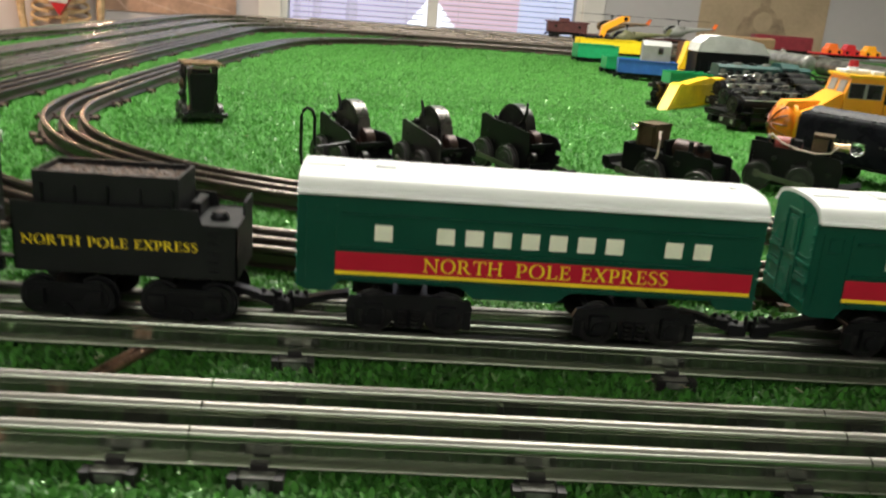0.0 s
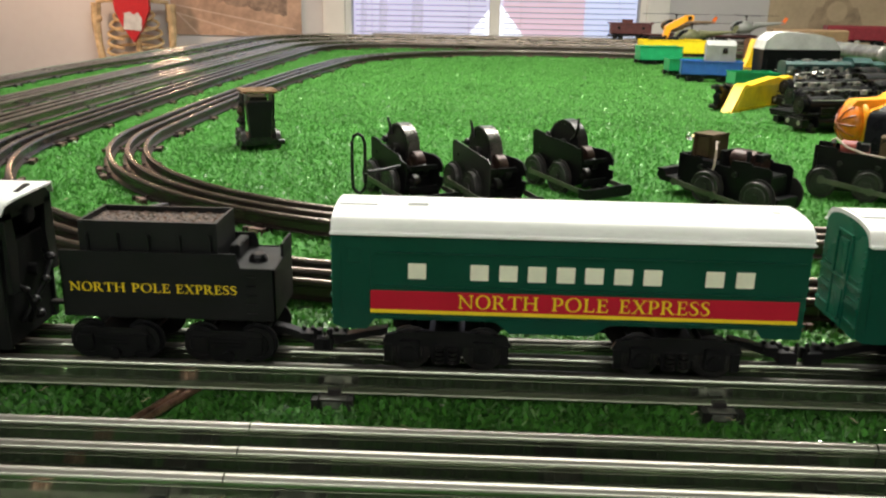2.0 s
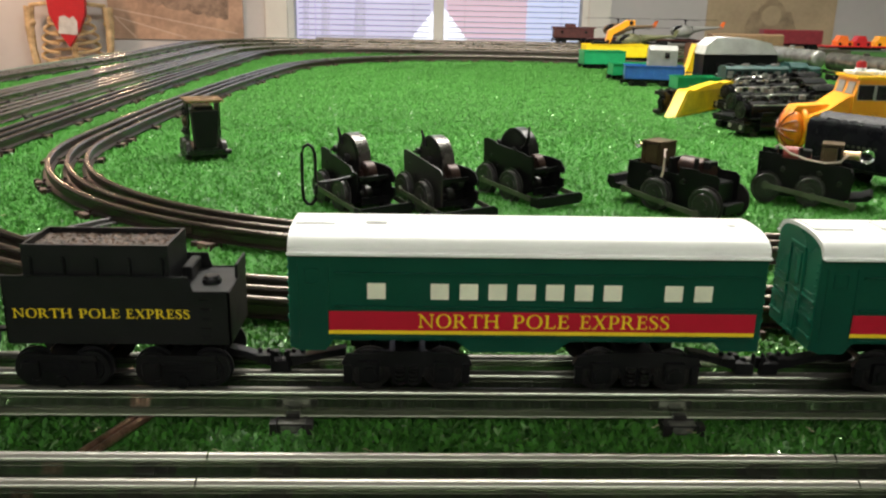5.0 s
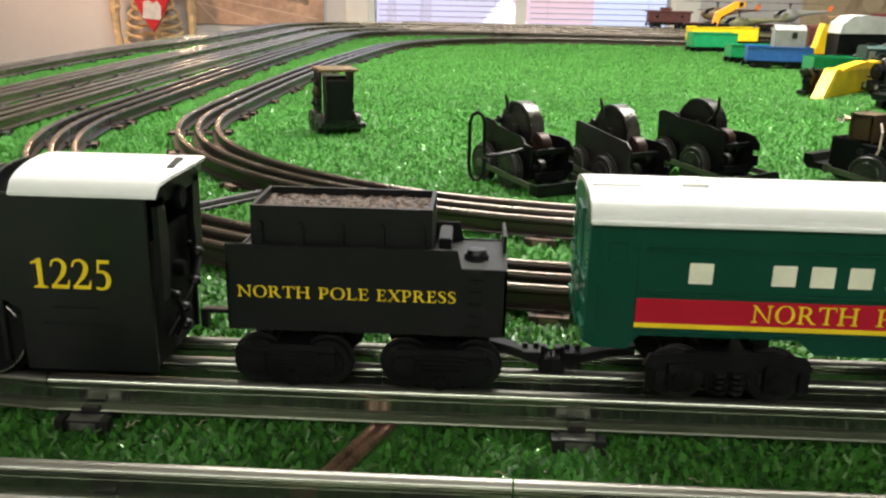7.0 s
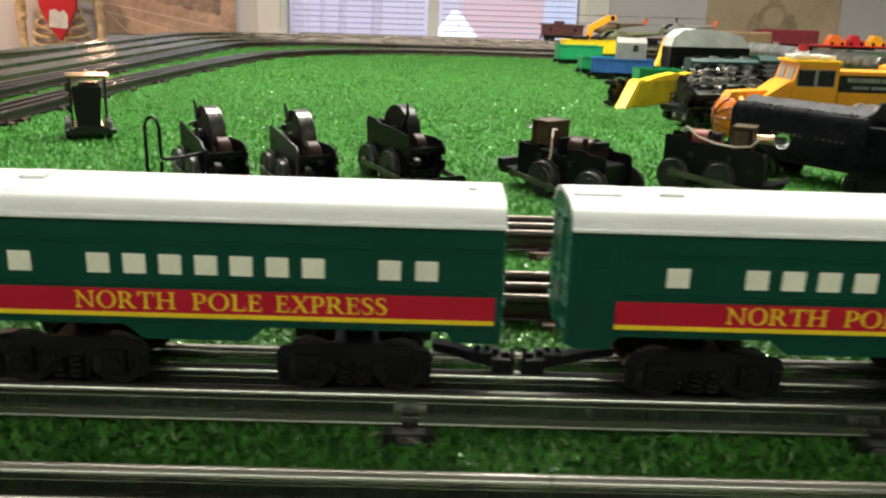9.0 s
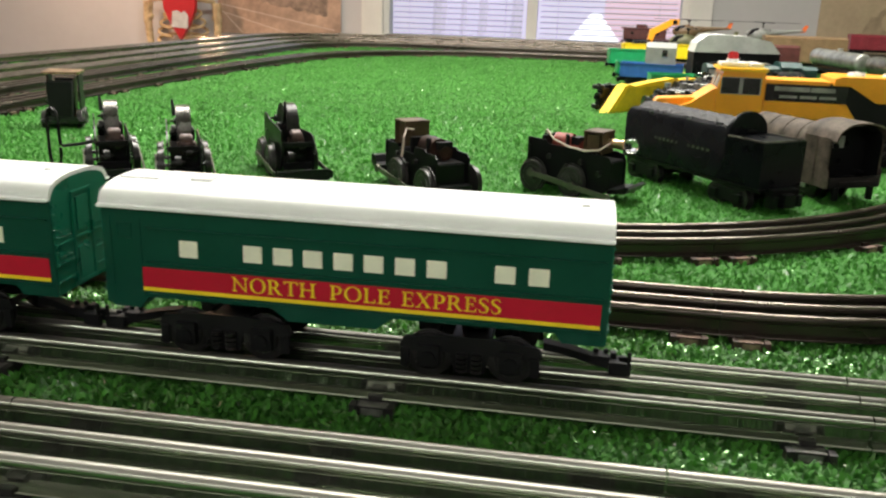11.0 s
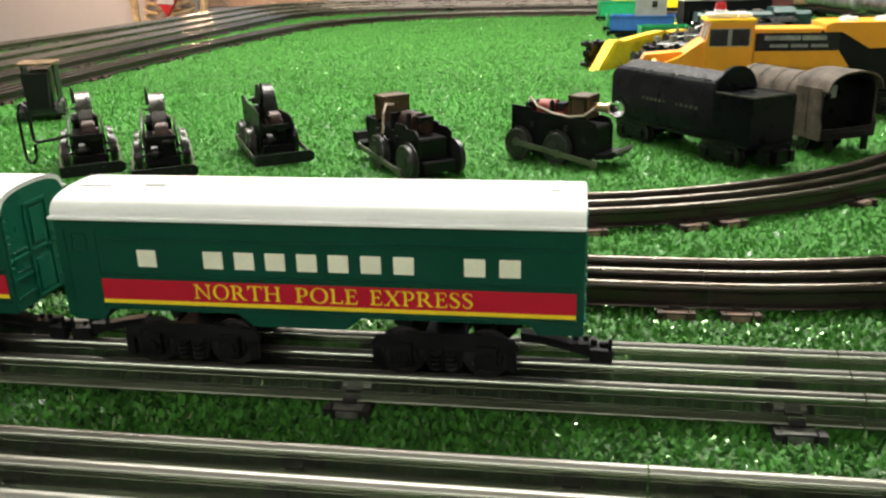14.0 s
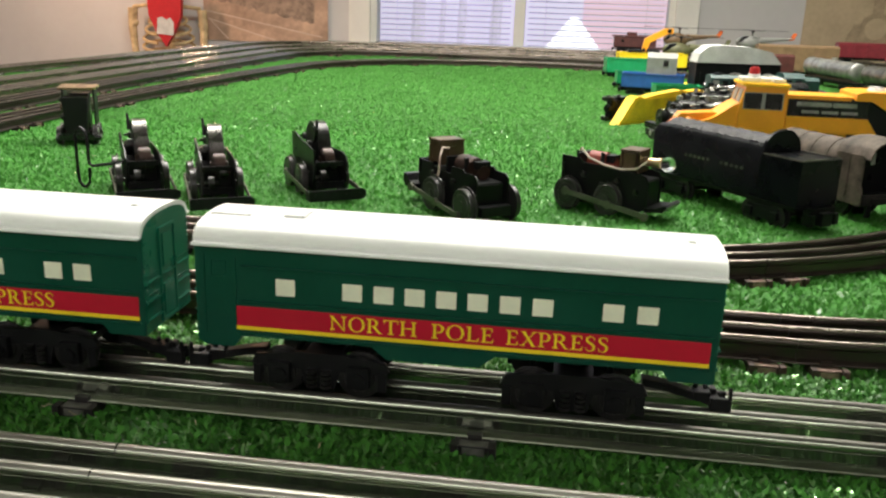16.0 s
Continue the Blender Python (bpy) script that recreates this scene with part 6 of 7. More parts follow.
def bare_engine(x, y, heading, label, mat, length, seed):
    """A stripped steam engine: low boiler shell, running boards, piping, motor block, drivers and rods."""
    rng = random.Random(seed)
    c = thing("steam_locomotive", pose(x, y, 0.0, 0, 0, heading), label, "toy locomotive", "parked toy trains")
    L = length / 2
    bm = bmesh.new()
    box(bm, (0, 0, 0.021), (length * 0.96, 0.030, 0.005))
    box(bm, (-L + 0.005, 0, 0.014), (0.010, 0.042, 0.012))
    for s in (-1, 1):
        box(bm, (0.0, s * 0.0195, 0.0275), (length * 0.9, 0.0085, 0.002))
    frame_part = part("frame", bm, M_BLACK, c, bevel=0.0006)
    for s in (-1, 1):
        bm = bmesh.new()
        cyl(bm, (-L * 0.66, s * 0.0205, 0.0165), 0.0075, 0.024, "x", 16)
        box(bm, (-L * 0.66, s * 0.0205, 0.026), (0.020, 0.010, 0.006))
        part("cylinder", bm, M_BLACK, frame_part, bevel=0.0005)
    bm = bmesh.new()
    cyl(bm, (-L * 0.15, 0, 0.037), 0.0135, length * 0.70, "x", 24)
    cyl(bm, (-L * 0.90, 0, 0.037), 0.0125, 0.010, "x", 24, 0.009)
    boiler = part("boiler", bm, mat, c, bevel=0.0005)
    bm = bmesh.new()
    cyl(bm, (-L * 0.955, 0, 0.037), 0.0060, 0.002, "x", 20)
    cyl(bm, (-L * 0.965, 0, 0.037), 0.0022, 0.003, "x", 12)
    for a in range(6):
        cyl(bm, (-L * 0.945, 0.0080 * math.cos(a * 1.047), 0.037 + 0.0080 * math.sin(a * 1.047)), 0.0008, 0.003, "x", 8)
    part("smokebox_door", bm, M_IRON, boiler)
    for y in (-0.0125, 0.0125):
        bm = bmesh.new()
        cyl(bm, (-L + 0.001, y, 0.0150), 0.0034, 0.004, "x", 14)
        part("buffer", bm, M_ALU, c, "dull silver buffer")
    for k in range(28):
        bm = bmesh.new()
        u = -L * 0.8 + 1.55 * L * (k + rng.random() * 0.8) / 28
        yy = rng.uniform(-0.014, 0.014)
        top = 0.037 + math.sqrt(max(0.0, 0.0135 ** 2 - min(abs(yy), 0.0134) ** 2))
        kind = k % 4
        if kind == 0:
            cyl(bm, (u, yy * 0.3, 0.0525), rng.uniform(0.0026, 0.0058), 0.008, "z", 14)
        elif kind == 1:
            box(bm, (u, yy, top + 0.002), (rng.uniform(0.004, 0.014), rng.uniform(0.004, 0.010), rng.uniform(0.003, 0.007)))
        elif kind == 2:
            tube(bm, [(u - 0.016, yy, top - 0.001), (u - 0.006, yy, top + 0.003), (u + 0.014, yy, top + 0.003), (u + 0.020, yy, top - 0.002)], 0.0013, 6)
        else:
            box(bm, (u, 0.021 * (1 if yy > 0 else -1), 0.032), (rng.uniform(0.010, 0.022), 0.005, rng.uniform(0.006, 0.011)))
        # random silver and nickel pieces are added as glints among dark ones
        part("fitting", bm, rng.choice((mat, M_BLACK, M_BLACK, M_ALU, M_NICKEL)), boiler, bevel=0.0004)
    for s in (-1, 1):
        bm = bmesh.new()
        tube(bm, [(-L * 0.85, s * 0.0150, 0.0455), (L * 0.5, s * 0.0150, 0.0455)], 0.0009, 6)
        part("handrail", bm, M_ALU, boiler, "thin silver handrail")
    bm = bmesh.new()
    for s in (-1, 1):
        prism(bm, [(L * 0.56, 0.024), (L * 0.98, 0.024), (L * 0.98, 0.034), (L * 0.92, 0.040), (L * 0.92, 0.052), (L * 0.56, 0.052)], s * 0.0205 - 0.0008, s * 0.0205 + 0.0008)
    up = arch(0.0225, 0.052, 0.007, 12, 2.0)
    prism(bm, up + [(a, b - 0.0014) for a, b in up][::-1], L * 0.52, L * 1.02, "x")
    box(bm, (L * 0.57, 0, 0.038), (0.002, 0.040, 0.028))
    part("cab", bm, mat, c, bevel=0.0004)
    for k in range(3):
        wheels(c, -L * 0.28 + k * L * 0.36, 0.0130, 0.0165, 0.0130, M_WHEEL, 0.004)
    wheels(c, -L * 0.80, 0.0065, 0.0150, 0.0065, M_WHEEL)
    for s in (-1, 1):
        bm = bmesh.new()
        box(bm, (0.0, s * 0.0225, 0.0120), (L * 0.95, 0.0014, 0.0035))
        part("side_rod", bm, M_ALU, c, "dull silver side rod", bevel=0.0003)
        bm = bmesh.new()
        box(bm, (-L * 0.35, s * 0.0240, 0.0165), (L * 0.6, 0.0012, 0.0025))
        part("main_rod", bm, M_ALU, c, "dull silver main rod", bevel=0.0003)
    return c


def hood_diesel(x, y, heading, label, mat, length):
    """A narrow-hooded diesel: walkway, hood with louvres and fans, short cab, railings."""
    d = thing("diesel_locomotive", pose(x, y, 0.0, 0, 0, heading), label, "toy locomotive", "parked toy trains")
    L = length / 2
    bm = bmesh.new()
    box(bm, (0, 0, 0.0225), (length, 0.046, 0.005))
    box(bm, (0, 0, 0.0150), (length * 0.36, 0.034, 0.012))
    part("underframe", bm, M_BLACK, d, bevel=0.0008)
    bogie(d, -L + 0.036)
    bogie(d, L - 0.036)
    bm = bmesh.new()
    prism(bm, [(-0.0165, 0.025), (0.0165, 0.025), (0.0165, 0.058), (0.0110, 0.063), (-0.0110, 0.063), (-0.0165, 0.058)], -L + 0.006, L - 0.006, "x")
    hood = part("hood", bm, mat, d, bevel=0.0012)
    bm = bmesh.new()
    prism(bm, [(-0.0225, 0.025), (0.0225, 0.025), (0.0225, 0.062), (0.0140, 0.0700), (-0.0140, 0.0700), (-0.0225, 0.062)], L * 0.30, L * 0.66, "x")
    cab = part("cab", bm, mat, d, bevel=0.0012)
    for s in (-1, 1):
        for k in (0.38, 0.56):
            bm = bmesh.new()
            box(bm, (L * k, s * 0.0227, 0.053), (L * 0.11, 0.0010, 0.011))
            part("window", bm, M_GLOSSBLACK, cab, "dark cab window")
        for k in range(7):
            bm = bmesh.new()
            box(bm, (-L * 0.85 + k * L * 0.155, s * 0.0167, 0.045), (L * 0.11, 0.0010, 0.018))
            part("louvre", bm, M_BLACK if k % 3 else M_ALU, hood)
        bm = bmesh.new()
        tube(bm, [(-L * 0.96, s * 0.0220, 0.025), (-L * 0.96, s * 0.0220, 0.044), (L * 0.26, s * 0.0220, 0.044)], 0.0009, 6)
        for k in range(5):
            tube(bm, [(-L * 0.72 + k * L * 0.22, s * 0.0220, 0.025), (-L * 0.72 + k * L * 0.22, s * 0.0220, 0.044)], 0.0007, 6)
        part("railing", bm, M_NICKEL, d, "thin silver railing")
    for k in (-0.78, -0.48, -0.18, 0.10):
        bm = bmesh.new()
        cyl(bm, (L * k, 0, 0.0640), 0.0095, 0.003, "z", 20)
        cyl(bm, (L * k, 0, 0.0658), 0.0060, 0.002, "z", 16)
        part("roof_fan", bm, M_ALU if k in (-0.48, 0.10) else M_BLACK, hood)
    return d


def bars(parent, x0, x1, z, h, y, n, mat):
    """Small raised lettering that cannot be read, as plain bars."""
    step = (x1 - x0) / n
    for k in range(n):
        bm = bmesh.new()
        box(bm, (x0 + (k + 0.4) * step, y, z), (step * 0.55, 0.0004, h))
        part("lettering_bar", bm, mat, parent)


def streamlined_tender():
    t = thing("coal_tender", pose(0.785, 0.964, 0.0, 0, 0, -55), "large black toy tender with coal load, on turf", "toy train car", "parked toy trains")
    L, W = 0.090, 0.0240
    bm = bmesh.new()
    box(bm, (0, 0, 0.0205), (2 * L, 2 * W + 0.002, 0.003))
    box(bm, (L + 0.004, 0, 0.018), (0.008, 0.030, 0.008))
    for s in (-1, 1):
        box(bm, (0, s * (W + 0.0006), 0.0222), (2 * L, 0.0012, 0.0012))
        box(bm, (L + 0.006, s * 0.014, 0.012), (0.010, 0.006, 0.010))
    part("underframe", bm, M_BLACK, t, bevel=0.0006)
    bm = bmesh.new()
    prism(bm, [(-W, 0.022), (W, 0.022), (W, 0.060), (W - 0.004, 0.066), (W - 0.008, 0.0675), (-W + 0.008, 0.0675), (-W + 0.004, 0.066), (-W, 0.060)], -L, L * 0.52, "x")
    prism(bm, [(-W, 0.022), (W, 0.022), (W, 0.0600), (-W, 0.0600)], L * 0.52, L, "x")
    body = part("body", bm, M_INK, t, "satin black tender body", bevel=0.0025)
    bm = bmesh.new()
    up = arch(W * 0.99, 0.0590, 0.0210, 18, 2.0)
    prism(bm, up, L * 0.49, L * 0.535, "x")
    box(bm, (L * 0.545, 0.002, 0.0625), (0.003, 0.010, 0.003))
    part("coal_bulkhead", bm, M_INK, body, "arched black bulkhead", bevel=0.0006)
    bm = bmesh.new()
    bmesh.ops.create_grid(bm, x_segments=60, y_segments=24, size=0.5)
    for v in bm.verts:
        u, w = v.co.x, v.co.y
        p = Vector((u * 0.12, w * 0.034, 0))
        v.co = (-L * 0.24 + u * L * 1.40, w * 0.030, 0.0680 + 0.005 * max(0, 1 - (2 * w) ** 2) + noise.noise(p * 330) * 0.0016)
    part("coal", bm, M_COALBLACK, t, "lumpy glossy black coal load")
    bm = bmesh.new()
    for s in (-1, 1):
        box(bm, (L * 0.76, s * (W - 0.0012), 0.0606), (L * 0.46, 0.0014, 0.0012))
    box(bm, (L * 0.985, 0, 0.0606), (0.0014, 2 * W - 0.003, 0.0012))
    part("deck_rim", bm, M_TARN, t, "worn bare-metal rim round the deck", bevel=0.0003)
    bars(t, -L * 0.50, -L * 0.12, 0.044, 0.0024, -W - 0.0003, 6, M_TARN)
    bars(t, L * 0.0, L * 0.34, 0.044, 0.0024, -W - 0.0003, 5, M_TARN)
    bogie(t, -L + 0.032, size=1.28)
    bogie(t, L - 0.034, size=1.28)


M_INK = material("ink_black_paint", (0.0045, 0.0054, 0.0072), 0.28, vary=0.2, scale=50, bump=0.04, spec=0.14)
M_COALBLACK = material("black_coal", (0.030, 0.030, 0.031), 0.5, vary=0.5, scale=300, bump=0.7, bump_scale=450, colour_2=(0.008, 0.008, 0.009), spec=0.25)
streamlined_tender()
steam_hulk(0.8800, 0.9970, -62, "grimy grey toy steam locomotive with open cab, on turf", M_BROWNGREY, 0.130)


def yellow_diesel():
    """Yellow work engine with a cab, long hood, red beacon and amber nose."""
    d = thing("work_locomotive", pose(0.899, 1.155, 0.0) @ Matrix.Diagonal((1, 1.08, 1.115, 1)), "yellow and black toy work locomotive with red beacon", "toy locomotive", "parked toy trains")
    W = 0.025
    bm = bmesh.new()
    box(bm, (0.0, 0, 0.021), (0.262, 0.046, 0.006))
    part("underframe", bm, M_BLACK, d, bevel=0.0008)
    bogie(d, -0.085)
    bogie(d, 0.090)
    bm = bmesh.new()
    prism(bm, [(-0.135, 0.024), (-0.138, 0.044), (-0.130, 0.050), (-0.112, 0.056), (-0.090, 0.070), (-0.080, 0.074), (-0.080, 0.024)], -W + 0.003, W - 0.003)
    part("nose", bm, M_AMBER, d, "sloping yellow nose", bevel=0.002)
    bm = bmesh.new()
    prism(bm, [(-0.086, 0.024), (-0.037, 0.024), (-0.037, 0.0885), (-0.081, 0.0885), (-0.086, 0.0700)], -W, W)
    cab = part("cab", bm, M_AMBER, d, "yellow cab", bevel=0.0015)
    bm = bmesh.new()
    box(bm, (-0.0600, 0, 0.0900), (0.052, 2 * W + 0.004, 0.0030))
    part("cab_roof", bm, M_LEMON2, cab, bevel=0.0014)
    for s in (-1, 1):
        bm = bmesh.new()
        box(bm, (-0.0615, s * (W + 0.0003), 0.0748), (0.0420, 0.0012, 0.0165))
        surround = part("window_frame", bm, M_GREY, cab, "pale grey window surround", bevel=0.0004)
        for xx, wide in ((-0.0727, 0.0182), (-0.0508, 0.0176)):
            bm = bmesh.new()
            box(bm, (xx, s * (W + 0.0008), 0.0748), (wide, 0.0012, 0.0150))
            part("pane", bm, M_GLOSSBLACK, surround, "dark cab window", bevel=0.0004)
    for yy in (-0.011, 0.011):
        bm = bmesh.new()
        box(bm, (0, 0, 0), (0.0012, 0.015, 0.013), Matrix.Translation((-0.0840, yy, 0.0785)) @ Matrix.Rotation(radians(15), 4, "Y"))
        part("cab_window", bm, M_GREY, cab, "pale front window")
    for xx, yy, a, b in ((-0.0680, 0.0, 0.030, 0.026), (-0.0450, -0.008, 0.013, 0.018), (-0.0450, 0.013, 0.011, 0.012)):
        bm = bmesh.new()
        box(bm, (xx, yy, 0.0940), (a, b, 0.0036))
        part("roof_plate", bm, M_WHITE, cab, "white roof plate", bevel=0.0006)
    bm = bmesh.new()
    cyl(bm, (-0.0690, 0, 0.0972), 0.0066, 0.0034, "z", 18)
    part("beacon_base", bm, M_WHITE, cab)
    bm = bmesh.new()
    cyl(bm, (-0.0690, 0, 0.1022), 0.0058, 0.0072, "z", 18, 0.0052)
    part("beacon", bm, M_REDP, cab, "red warning beacon", bevel=0.001)
    bm = bmesh.new()
    prism(bm, [(-0.036, 0.024), (0.060, 0.024), (0.060, 0.0818), (-0.036, 0.0818)], -W + 0.003, W - 0.003)
    hood = part("hood", bm, M_AMBER, d, "long yellow engine hood", bevel=0.0018)
    bm = bmesh.new()
    prism(bm, [(0.030, 0.026), (0.128, 0.026), (0.128, 0.080), (0.030, 0.080)], -W + 0.0022, W - 0.0022)
    part("engine_room", bm, M_BLACK, d, bevel=0.001)
    bm = bmesh.new()
    prism(bm, [(0.033, 0.0790), (0.050, 0.0790), (0.078, 0.0640), (0.126, 0.0655), (0.134, 0.0845), (0.127, 0.0876), (0.040, 0.0876), (0.033, 0.0855)], -W - 0.0022, W + 0.0022)
    rear = part("radiator_housing", bm, M_AMBER, d, "flared orange-yellow radiator housing", bevel=0.0018)
    for s in (-1, 1):
        y = s * (W - 0.0024)
        bm = bmesh.new()
        box(bm, (0.007, y, 0.0700), (0.084, 0.0014, 0.0165))
        panel = part("side_panel", bm, M_GLOSSBLACK, hood, "black louvred side panel", bevel=0.0004)
        for z, a, b, mat in ((0.0738, -0.026, 0.010, M_ALU), (0.0738, 0.0115, 0.036, M_ALU), (0.0665, -0.020, -0.002, M_GREY), (0.0665, 0.001, 0.018, M_GREY), (0.0665, 0.021, 0.038, M_GREY)):
            bm = bmesh.new()
            box(bm, ((a + b) / 2, y + s * 0.0009, z), (b - a, 0.0010, 0.0042 if mat is M_ALU else 0.0026))
            part("grille", bm, mat, panel, "silver grille strip" if mat is M_ALU else "dull grey vent strip")
        bm = bmesh.new()
        prism(bm, [(-0.036, 0.047), (0.060, 0.047), (0.048, 0.0620), (-0.036, 0.0620)], s * (W + 0.0008) - 0.001, s * (W + 0.0008) + 0.001)
        part("sill_panel", bm, M_AMBER, d, bevel=0.0004)
    for k in (0.062, 0.098):
        bm = bmesh.new()
        cyl(bm, (k, 0, 0.0886), 0.0100, 0.0026, "z", 22, 0.0085)
        cyl(bm, (k, 0, 0.0906), 0.0030, 0.0022, "z", 12)
        for a in range(3):
            box(bm, (0, 0, 0), (0.018, 0.0014, 0.0012), Matrix.Translation((k, 0, 0.0902)) @ Matrix.Rotation(radians(60 * a), 4, "Z"))
        part("roof_fan", bm, M_WHITE, rear, "white roof fan")
    bm = bmesh.new()
    prism(bm, [(-0.021, 0.022), (0.021, 0.022), (0.023, 0.060), (0.016, 0.072), (-0.016, 0.072), (-0.023, 0.060)], 0.136, 0.152, "x")
    part("end_platform", bm, M_SAGE, d, "grey-green rounded end", bevel=0.004)
    # amber blower drum ahead of the nose
    bm = bmesh.new()
    ball(bm, (-0.146, -0.004, 0.033), 0.0205, (0.72, 1, 1.05), 20)
    drum = part("blower_drum", bm, M_ORANGE2, d, "amber moulded blower drum")
    bm = bmesh.new()
    for k in range(5):
        a = radians(-60 + 30 * k)
        tube(bm, [(-0.146 - 0.0155 * math.cos(b), -0.004 + 0.0212 * math.sin(b) * math.cos(a), 0.033 + 0.0220 * math.sin(b) * math.sin(a)) for b in [radians(-80 + 20 * q) for q in range(9)]], 0.0010, 6)
    part("vane", bm, M_REDBROWN, drum, "red-brown drum vanes")
    bm = bmesh.new()
    cyl(bm, (-0.137, -0.004, 0.034), 0.0225, 0.006, "x", 28)
    part("drum_collar", bm, M_AMBER, d, bevel=0.001)
    bm = bmesh.new()
    prism(bm, [(-0.152, 0.050), (-0.146, 0.058), (-0.110, 0.0605), (-0.096, 0.058), (-0.100, 0.052), (-0.138, 0.050)], -0.012, 0.010)
    part("chute", bm, M_AMBER, d, "yellow chute over the drum", bevel=0.002)


M_LEMON2 = material("bright_yellow_plastic", (0.86, 0.52, 0.012), 0.36, vary=0.06, scale=40)
M_SAGE = material("grey_green_plastic", (0.20, 0.25, 0.19), 0.5, vary=0.15)
M_REDBROWN = material("red_brown_plastic", (0.30, 0.07, 0.02), 0.4, vary=0.15)
M_ORANGE2 = material("amber_translucent_plastic", (0.75, 0.20, 0.01), 0.3, vary=0.2, scale=120)
yellow_diesel()

# yellow dump body tipped on its side
t = thing("tipped_dump_car", pose(0.7680, 1.5515, 0.0, 0, 0, 46), "yellow toy dump car tipped on its side, on turf", "toy train car", "parked toy trains")
bm = bmesh.new()
prism(bm, [(-0.0885, 0.001), (0.0780, 0.004), (0.0890, 0.010), (0.1200, 0.044), (0.1180, 0.048), (0.0800, 0.0470), (0.0620, 0.0500), (0.0, 0.0450), (-0.0300, 0.0410), (-0.0440, 0.0440), (-0.0540, 0.0410)], -0.006, 0.012)
body = part("dump_body", bm, M_LEMON, t, "lemon yellow dump body", bevel=0.0015)
bm = bmesh.new()
prism(bm, [(-0.074, 0.007), (0.070, 0.009), (0.098, 0.039), (-0.046, 0.039)], -0.0068, -0.0058)
part("panel", bm, M_OCHRE, body, "faded ochre side panel", bevel=0.0003)
bm = bmesh.new()
box(bm, (-0.01, 0.020, 0.026), (0.10, 0.008, 0.030))
part("underframe", bm, M_BLACK, t, bevel=0.001)
for xx in (-0.062, 0.07):
    bm = bmesh.new()
    prism(bm, [(xx - 0.020, 0.010), (xx - 0.016, 0.036), (xx + 0.016, 0.036), (xx + 0.020, 0.010)], 0.018, 0.030)
    cyl(bm, (xx - 0.018, 0.024, 0.024), 0.006, 0.010, "x", 12)
    part("truck", bm, M_BLACK, t, bevel=0.002)
    for z in (0.008, 0.038):
        for dx in (-0.012, 0.012):
            bm = bmesh.new()
            cyl(bm, (xx + dx, 0.030, z), 0.0095, 0.006, "z", 18)
            cyl(bm, (xx + dx, 0.030, z), 0.0035, 0.010, "z", 12)
            part("wheel", bm, M_IRON, t, bevel=0.0008)

# dark engines and frames packed together
for i, (x, y, h, lab, mt) in enumerate(((0.838, 1.335, 14, "black toy steam locomotive beside yellow engine, on turf", M_BLACK), (0.862, 1.455, 20, "dull black toy steam locomotive among parked trains", M_GLOSSBLACK),
                                        (0.900, 1.580, 16, "black toy steam locomotive with grey handrails, on turf", M_SATIN), (0.945, 1.700, 18, "black toy steam locomotive in parked row", M_GLOSSBLACK))):
    bare_engine(x, y, h, lab, mt, 0.19, 20 + i)
wagon("gondola_wagon", 0.810, 1.99, -8, 0.125, M_BLUE, "blue toy gondola car carrying a grey shed", height=0.028, floor=0.017)
sh = thing("toy_shed", pose(0.826, 1.99, 0.018, 0, 0, -8), "small grey toy shed standing in the blue car", "toy building")
bm = bmesh.new()
prism(bm, [(-0.018, 0), (0.018, 0), (0.018, 0.060), (0, 0.070), (-0.018, 0.060)], -0.030, 0.030, "x")
part("wall", bm, M_GREY, sh, bevel=0.0008)
bm = bmesh.new()
box(bm, (0.008, -0.0183, 0.050), (0.010, 0.001, 0.012))
part("window", bm, M_GLOSSBLACK, sh)
wagon("gondola_wagon", 0.832, 1.775, 6, 0.085, M_LGREEN, "green toy gondola car in the parked row", height=0.022, floor=0.020)
wagon("work_caboose", 0.800, 2.115, 4, 0.115, M_LGREEN, "bright green toy work car, on turf", height=0.026, floor=0.014)
wagon("gondola_wagon", 0.790, 2.43, 8, 0.115, M_LGREEN, "bright green toy gondola with white marks, on turf", height=0.034, floor=0.014)
wagon("gondola_wagon", 0.870, 2.64, 10, 0.19, M_YELLOW, "long yellow toy gondola with black load in the parked row", height=0.036, floor=0.018)
ld = thing("pipe_load", pose(0.845, 2.64, 0.052, 0, 0, 10), "bundle of black toy pipes lying in the yellow car", "toy load")
for k, (yy, zz) in enumerate(((-0.008, 0.0), (0.0, 0.0), (0.008, 0.0), (-0.004, 0.007), (0.004, 0.007))):
    bm = bmesh.new()
    cyl(bm, (0, yy, zz), 0.0042, 0.085, "x", 12)
    part("pipe", bm, M_BLACK, ld)
wagon("covered_hopper", 0.953, 1.900, 10, 0.165, M_OFFWHITE, "white-topped toy covered hopper in the parked row", height=0.086, floor=0.022, style="hopper")
hood_diesel(0.985, 1.800, 8, "dull teal toy hood diesel in the parked row", M_DTEAL, 0.21)
wagon("tank_wagon", 1.285, 2.40, -80, 0.25, M_ALU, "dull silver toy tank car in the parked row", height=0.042, floor=0.022, style="tank")
wagon("tank_wagon", 1.335, 2.11, -80, 0.25, M_TARN, "tarnished grey toy tank car in the parked row", height=0.042, floor=0.022, style="tank")
wagon("tank_wagon", 1.385, 1.82, -80, 0.25, M_ALU, "dull silver toy tank car among parked trains", height=0.042, floor=0.022, style="tank")
wagon("passenger_coach", 1.440, 1.50, -80, 0.30, M_TARN, "tarnished grey toy passenger coach, parked", height=0.046, floor=0.018, style="coach")
